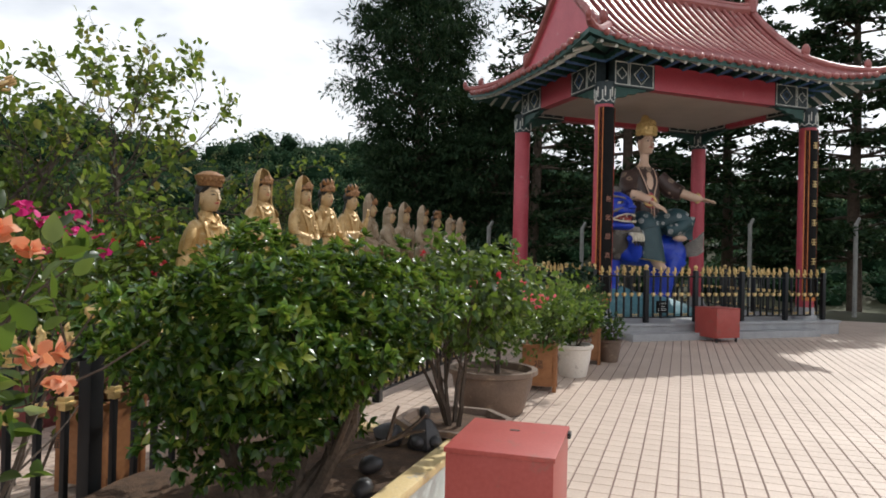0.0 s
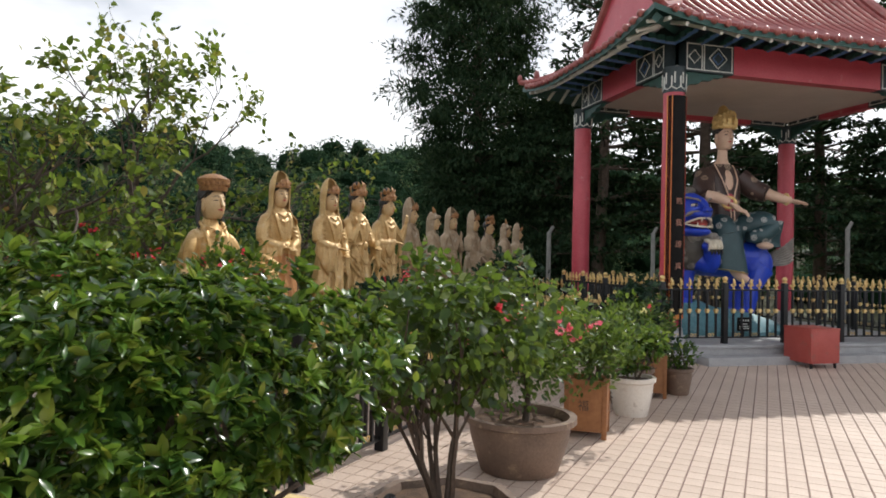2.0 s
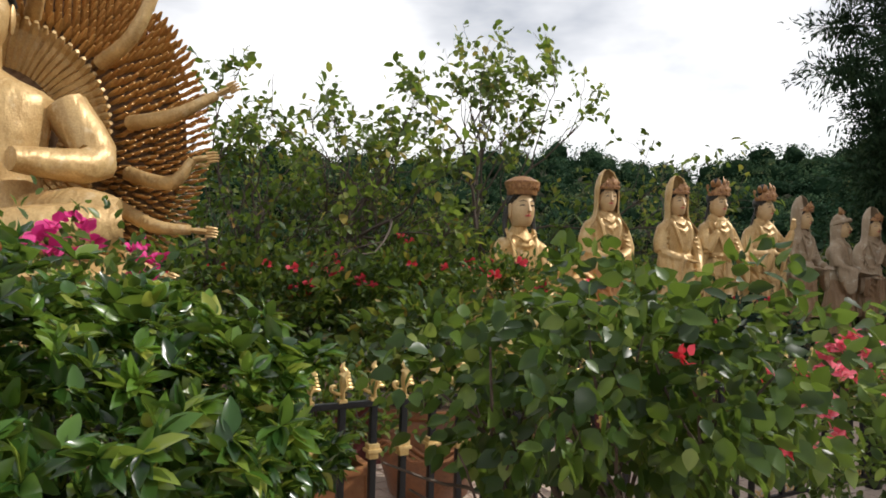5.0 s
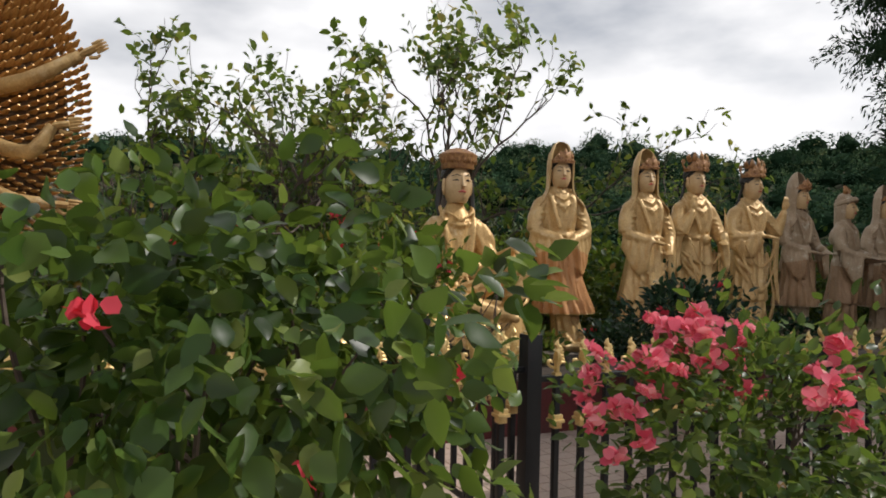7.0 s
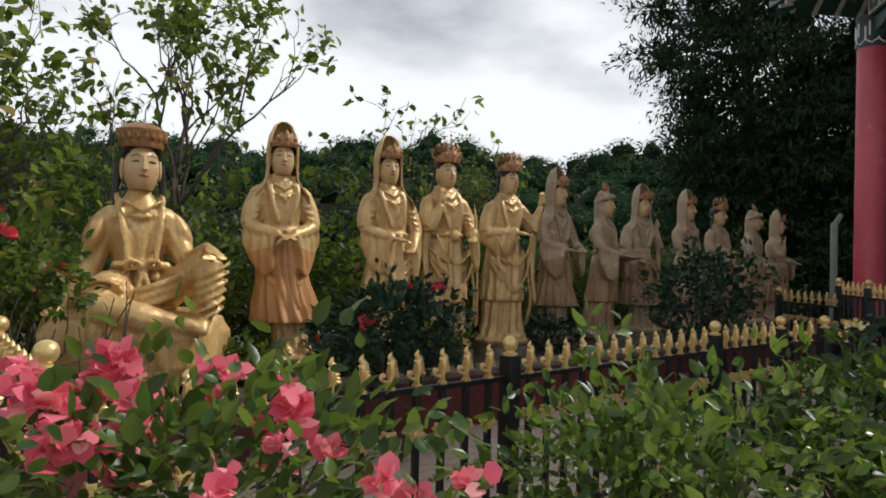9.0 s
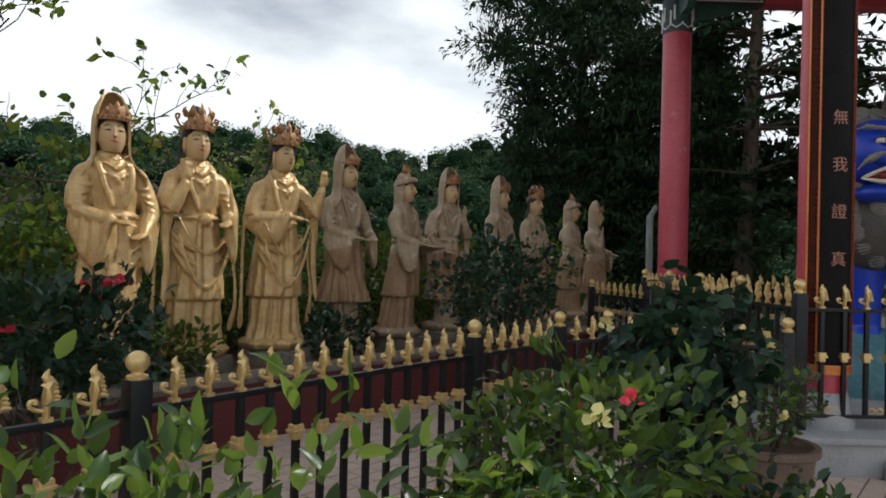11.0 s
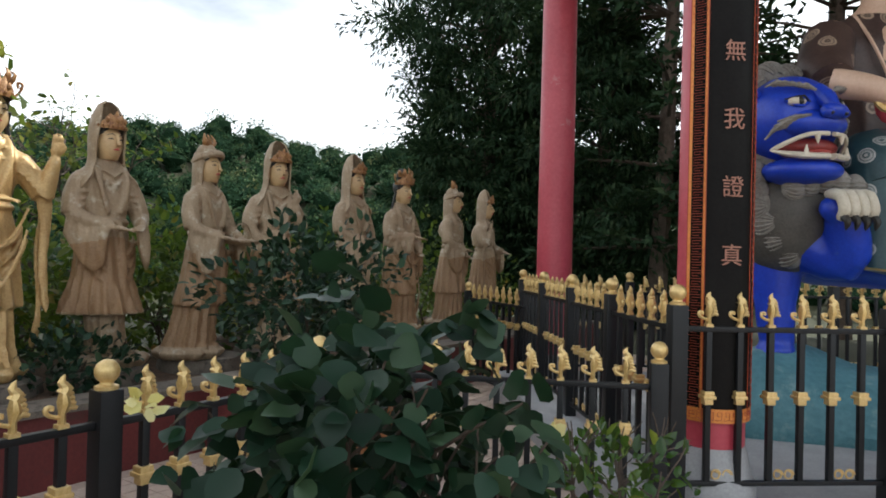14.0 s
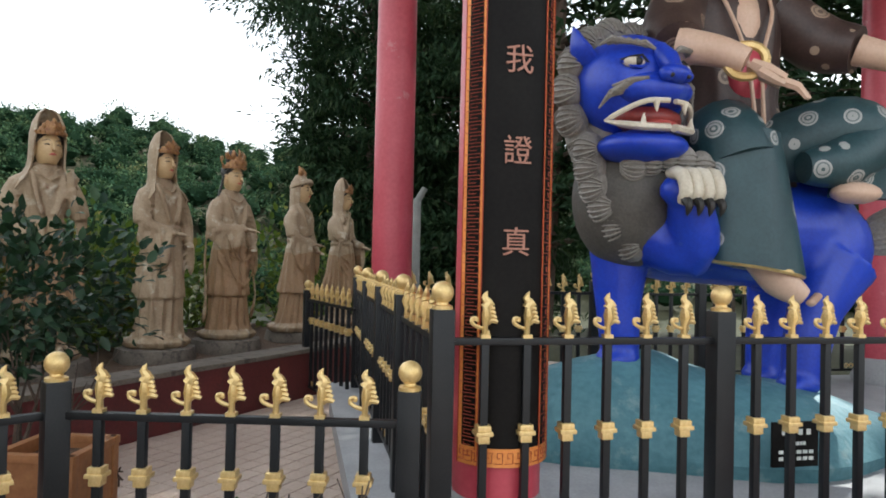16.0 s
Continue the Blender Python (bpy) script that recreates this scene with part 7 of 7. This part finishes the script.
limb(bm, [(0.35, 0.75, 0.95), (0.5, 0.92, 0.86), (0.56, 1.1, 0.82)], [0.11, 0.09, 0.07], 2, 12)
tube(bm, [(0.54 + 0.04 * math.cos(a), 1.02 + 0.02 * math.cos(a), 0.84 + 0.095 * math.sin(a) - 0.06 * math.cos(a) * 0) for a in np.linspace(0, 6.3, 13)], 0.03, 7, 5)
palm(bm, (0.56, 1.1, 0.82), (0.2, 0.9, -0.2), (0, 0, 1), 2.2, 2)
# red chest cloth, lapel trim
for sy in (-1, 1):
    tube(bm, smooth_path([(0.05, sy * 0.2, 1.5), (0.24, sy * 0.17, 1.2), (0.3, sy * 0.06, 0.85), (0.36, sy * 0.03, 0.4)], 4), 0.014, 7, 2)
ball(bm, (0.13, 0, 1.12), (0.13, 0.14, 0.28), 2, 14, 10)
ball(bm, (0.2, 0, 0.75), (0.12, 0.16, 0.2), 6, 12, 8)
head_on(bm, (0.05, 0, 2.05), 2.0, (2, 3, 4))
crown_on(bm, (0.05, 0, 2.05), 1.95, 5, 5, 0.2)
rider = tagged(part("rider_statue", bm, ["browncloth", "tealcloth", "skin", "hair", "lips", "gilt", "red"]), "painted bodhisattva statue riding the lion in brown and teal medallion robes", "statue")
rider.matrix_basis = RM

# sign on the mound
sign = tagged(empty("name_sign", LM @ pose(0.25, 1.12, PZ, 0, 0, 180)), "small black sign with white writing on the platform", "sign")
part("board", boxed(-0.14, -0.01, 0.12, 0.14, 0.01, 0.36, bevel=0.004), "board", sign)
part("stake", boxed(-0.012, 0.01, 0, 0.012, 0.03, 0.3), "black", sign)
bm = bmesh.new()
for k, (z, w) in enumerate(((0.3, 0.1), (0.245, 0.06), (0.2, 0.11), (0.165, 0.11))):
    for j in range(4 if k == 0 else 6):
        x = -w + 2 * w * (j + 0.5) / (4 if k == 0 else 6)
        box(bm, x - w * 0.12, -0.014, z - 0.008, x + w * 0.12, -0.01, z + (0.022 if k == 0 else 0.01))
part("writing", bm, "pwhite", sign, smooth=False)

# ---- shrubs and pots between the fence and the statues ----
def terrace_shrub(at, z0, r, zc, n, leaf, size, label, seed, flowers=None):
    e = tagged(empty("terrace_shrub", Matrix.Translation((*at, z0))), label, "shrub", "shrubs before the statues")
    stems(e, 0, zc, 4, 0.4, 0.018, seed)
    bush("foliage", (0, 0, zc), r, n, size, (leaf,), e, 0.55, 0.7, lumps=0.4)
    if flowers:
        P, N = cloud((0, 0, zc), tuple(q * 1.03 for q in r), flowers[0], shell=1.0, low=0.0)
        flower_heads("flower", P, 0.055, flowers[1], e, 9)
    return e


terrace_shrub((-4.6, 6.25), 0.0, (0.36, 0.38, 0.28), 1.36, 1300, "shrub", 0.07, "clipped round shrub with orange-red flower tips on a thin trunk", 201, (5, "scarlet"))
terrace_shrub((-4.35, 8.7), 0.0, (0.42, 0.45, 0.34), 0.98, 1500, "dkleaf", 0.08, "dark green shrub with a red flower before the statues", 202, (5, "scarlet"))
terrace_shrub((-4.2, 12.7), 0.0, (0.5, 0.6, 0.42), 1.2, 1700, "dkleaf", 0.085, "dark spreading shrub on thin trunks before the statues", 204)
rr = random.Random(31)
for i, y in enumerate((7.9, 8.95, 9.1, 9.95, 11.75, 4.6, 5.3, 6.1)):
    terrace_shrub((-5.5 + rr.uniform(-0.15, 0.15), y), 0.44, (0.32, 0.38, 0.16 + rr.uniform(0, 0.08)), 0.2, 520, "dkleaf" if i % 3 else "shrub", 0.085, "low leafy plant between the statues", 210 + i, (2, "scarlet") if i % 4 == 1 else None)
for i, (x, y) in enumerate(((-6.9, 4.9), (-7.2, 6.0), (-6.8, 6.6), (-6.7, 8.0), (-6.9, 9.1), (-6.8, 10.2), (-6.9, 11.6), (-6.8, 13.3), (-6.9, 15.2))):
    terrace_shrub((x, y), 0.4, (0.7, 0.75, 0.6), 0.75, 1200, "shrub", 0.11, "tangled green shrub with red blooms behind the statues" if i < 3 else "leafy green shrub behind the statues", 240 + i, (10, "scarlet") if i < 3 else None)
e = potted("dragon_pot", "shrub in a big glazed brown pot with a raised dragon pattern", (-4.15, 5.35), (26, [(0.24, 0), (0.27, 0.02), (0.36, 0.3), (0.37, 0.45), (0.33, 0.55), (0.38, 0.58), (0.38, 0.62), (0.32, 0.62), (0.3, 0.56)]), 0.57, "terra", group="pots inside the fence")
stems(e, 0.57, 1.1, 4, 0.5, 0.016, 71)
bush("foliage", (0, 0, 1.05), (0.4, 0.45, 0.3), 800, 0.1, ("shrub",), e, 0.6, 0.7, lumps=0.4)
bm = bmesh.new()
for k in range(3):
    tube(bm, [(0.372 * math.cos(a), 0.372 * math.sin(a), 0.36 + 0.05 * math.sin(a * 5 + k)) for a in np.linspace(0, 6.28, 40)], 0.012, 5)
part("dragon_relief", bm, "wood", e, "raised ochre dragon pattern")
wood_planter((-3.22, 12.3), 25, 0.36, 0.62, 81, "dkleaf", 0, None, 0.9, "varnished wooden planter box with dark writing", ("福", "壽"))
wood_planter((-3.4, 3.3), 0, 0.36, 0.56, 82, "shrub", 700, (0.4, 0.45, 0.3), 0.85, "reddish wooden planter box with a leafy shrub", ("福",))
wood_planter((-3.3, 4.3), 0, 0.36, 0.56, 83, "shrub", 500, (0.3, 0.35, 0.22), 0.78, "reddish wooden planter box with a leafy shrub", ("福",))
e = tagged(empty("bucket", Matrix.Translation((-4.55, 12.9, 0))), "bright red plastic bucket by the terrace wall", "bucket")
bm = bmesh.new()
lathe(bm, [(0.09, 0), (0.12, 0.24), (0.13, 0.25), (0.115, 0.25), (0.085, 0.03)], 18)
part("body", bm, "lips", e)
part("handle", (lambda b: (tube(b, [(0.12 * math.cos(a), 0, 0.24 + 0.1 * math.sin(a)) for a in np.linspace(0, math.pi, 9)], 0.004, 5), b)[1])(bmesh.new()), "black", e)

# rose and bougainvillea beside the start of the walk
e = tagged(empty("rose_bush", Matrix.Translation((-1.72, 0.98, 0.27))), "rose bush with salmon blooms in the raised bed", "bush")
stems(e, 0, 1.2, 4, 0.3, 0.014, 301)
bush("foliage", (0, 0, 0.95), (0.3, 0.32, 0.38), 620, 0.07, ("hib",), e, 0.65, 0.7, lumps=0.5, rich=True)
flower_heads("flower", [(0.1, 0.42, 0.92), (0.16, 0.3, 1.2), (0.2, 0.36, 0.86), (0.28, 0.1, 1.25), (0.3, 0.2, 0.95)], 0.045, "salmon", e, 14)
e = tagged(empty("bougainvillea_bush", Matrix.Translation((-3.85, 3.15, 0.0))), "magenta bougainvillea inside the fence", "bush")
stems(e, 0, 1.4, 4, 0.3, 0.014, 302)
bush("foliage", (0, 0, 1.3), (0.5, 0.5, 0.4), 1000, 0.07, ("bougleaf",), e, 0.6, 0.7, lumps=0.5)
P3, N3 = cloud((0, 0, 1.42), (0.45, 0.48, 0.3), 26, shell=1.0, low=0.0)
flower_heads("flower", P3, 0.06, "magenta", e, 10)

# small dark figure and stones on the bed
bm = bmesh.new()
lathe(bm, [(0.1, 0), (0.11, 0.03), (0.085, 0.1), (0.06, 0.15), (0.035, 0.18)], 14, wave=0.08, k=5)
ball(bm, (0, 0, 0.215), (0.04, 0.038, 0.048), 0, 12, 8)
ball(bm, (0.06, 0.05, 0.05), (0.06, 0.05, 0.04), 0, 10, 8)
ball(bm, (0.06, -0.05, 0.05), (0.06, 0.05, 0.04), 0, 10, 8)
fig = tagged(part("seated_figurine", bm, "bronze"), "small dark seated figurine on the soil", "figurine")
fig.matrix_basis = Matrix.Translation((-1.52, 4.02, 0.275)) @ Matrix.Rotation(radians(-60), 4, "Z")
for k, (x, y, s) in enumerate(((-1.75, 4.0, 0.1), (-1.62, 3.45, 0.07), (-1.5, 3.1, 0.06))):
    bm = bmesh.new()
    bmesh.ops.create_icosphere(bm, subdivisions=2, radius=s)
    for v in bm.verts:
        v.co *= 1 + 0.35 * noise.noise(v.co * 14 + Vector((k, 0, 0)))
        v.co.z *= 0.8
    st = tagged(part("stone", bm, "bronze"), "dark lumpy stone on the soil", "stone", "stones on the bed")
    st.matrix_basis = Matrix.Translation((x, y, 0.28 + s * 0.5))

# pale posts by the far edge, bare trunk
for k, (x, y, h) in enumerate(((-5.3, 18.9, 2.3), (-3.0, 21.5, 2.4), (1.9, 22.5, 2.6), (4.6, 22.0, 2.6))):
    bm = bmesh.new()
    lathe(bm, [(0.06, -0.6), (0.06, h), (0.05, h + 0.02)], 12)
    tube(bm, [(0, 0, h - 0.02), (0.1, 0.05, h + 0.18)], [0.05, 0.045], 8)
    p = tagged(part("concrete_post", bm, "pole"), "pale concrete fence post with a cranked top", "post", "concrete posts")
    p.matrix_basis = Matrix.Translation((x, y, 0))

# ---- floor tiles ----
tile_me = keep_mesh(tile_bm(), "tile")
base_v = np.array([v.co[:] for v in tile_me.vertices])
base_f = [tuple(p.vertices) for p in tile_me.polygons]
near, V, F = [], [], []
for i in range(-20, 62):
    for j in range(-48, 122):
        x, y = (i + 0.5) * TX, (j + 0.5) * TY
        q = PM.inverted() @ Vector((x, y, 0))
        if -0.5 < q.x < LU + 0.5 and -0.42 < q.y < LV + 0.42:
            continue
        if -1.25 < x < 0.75 and 4.3 < y < 7.8 and len(near) < 300:
            near.append((x, y))
        else:
            k = len(V) * 8
            V.append(base_v + np.array((x, y, 0)))
            F += [tuple(a + k for a in f) for f in base_f]
for i in range(-36, -20):
    for j in range(0, 122):
        k = len(V) * 8
        V.append(base_v + np.array(((i + 0.5) * TX, (j + 0.5) * TY, 0)))
        F += [tuple(a + k for a in f) for f in base_f]
me = bpy.data.meshes.new("floor_tiles")
me.from_pydata(np.concatenate(V).tolist(), [], F)
me.materials.append(M["tile"])
ob = new("floor_tiles", me)
ob.parent = floor
ob["kind"] = "stuff"
for x, y in near:
    share("tile", tile_me, floor, Matrix.Translation((x, y, 0)))
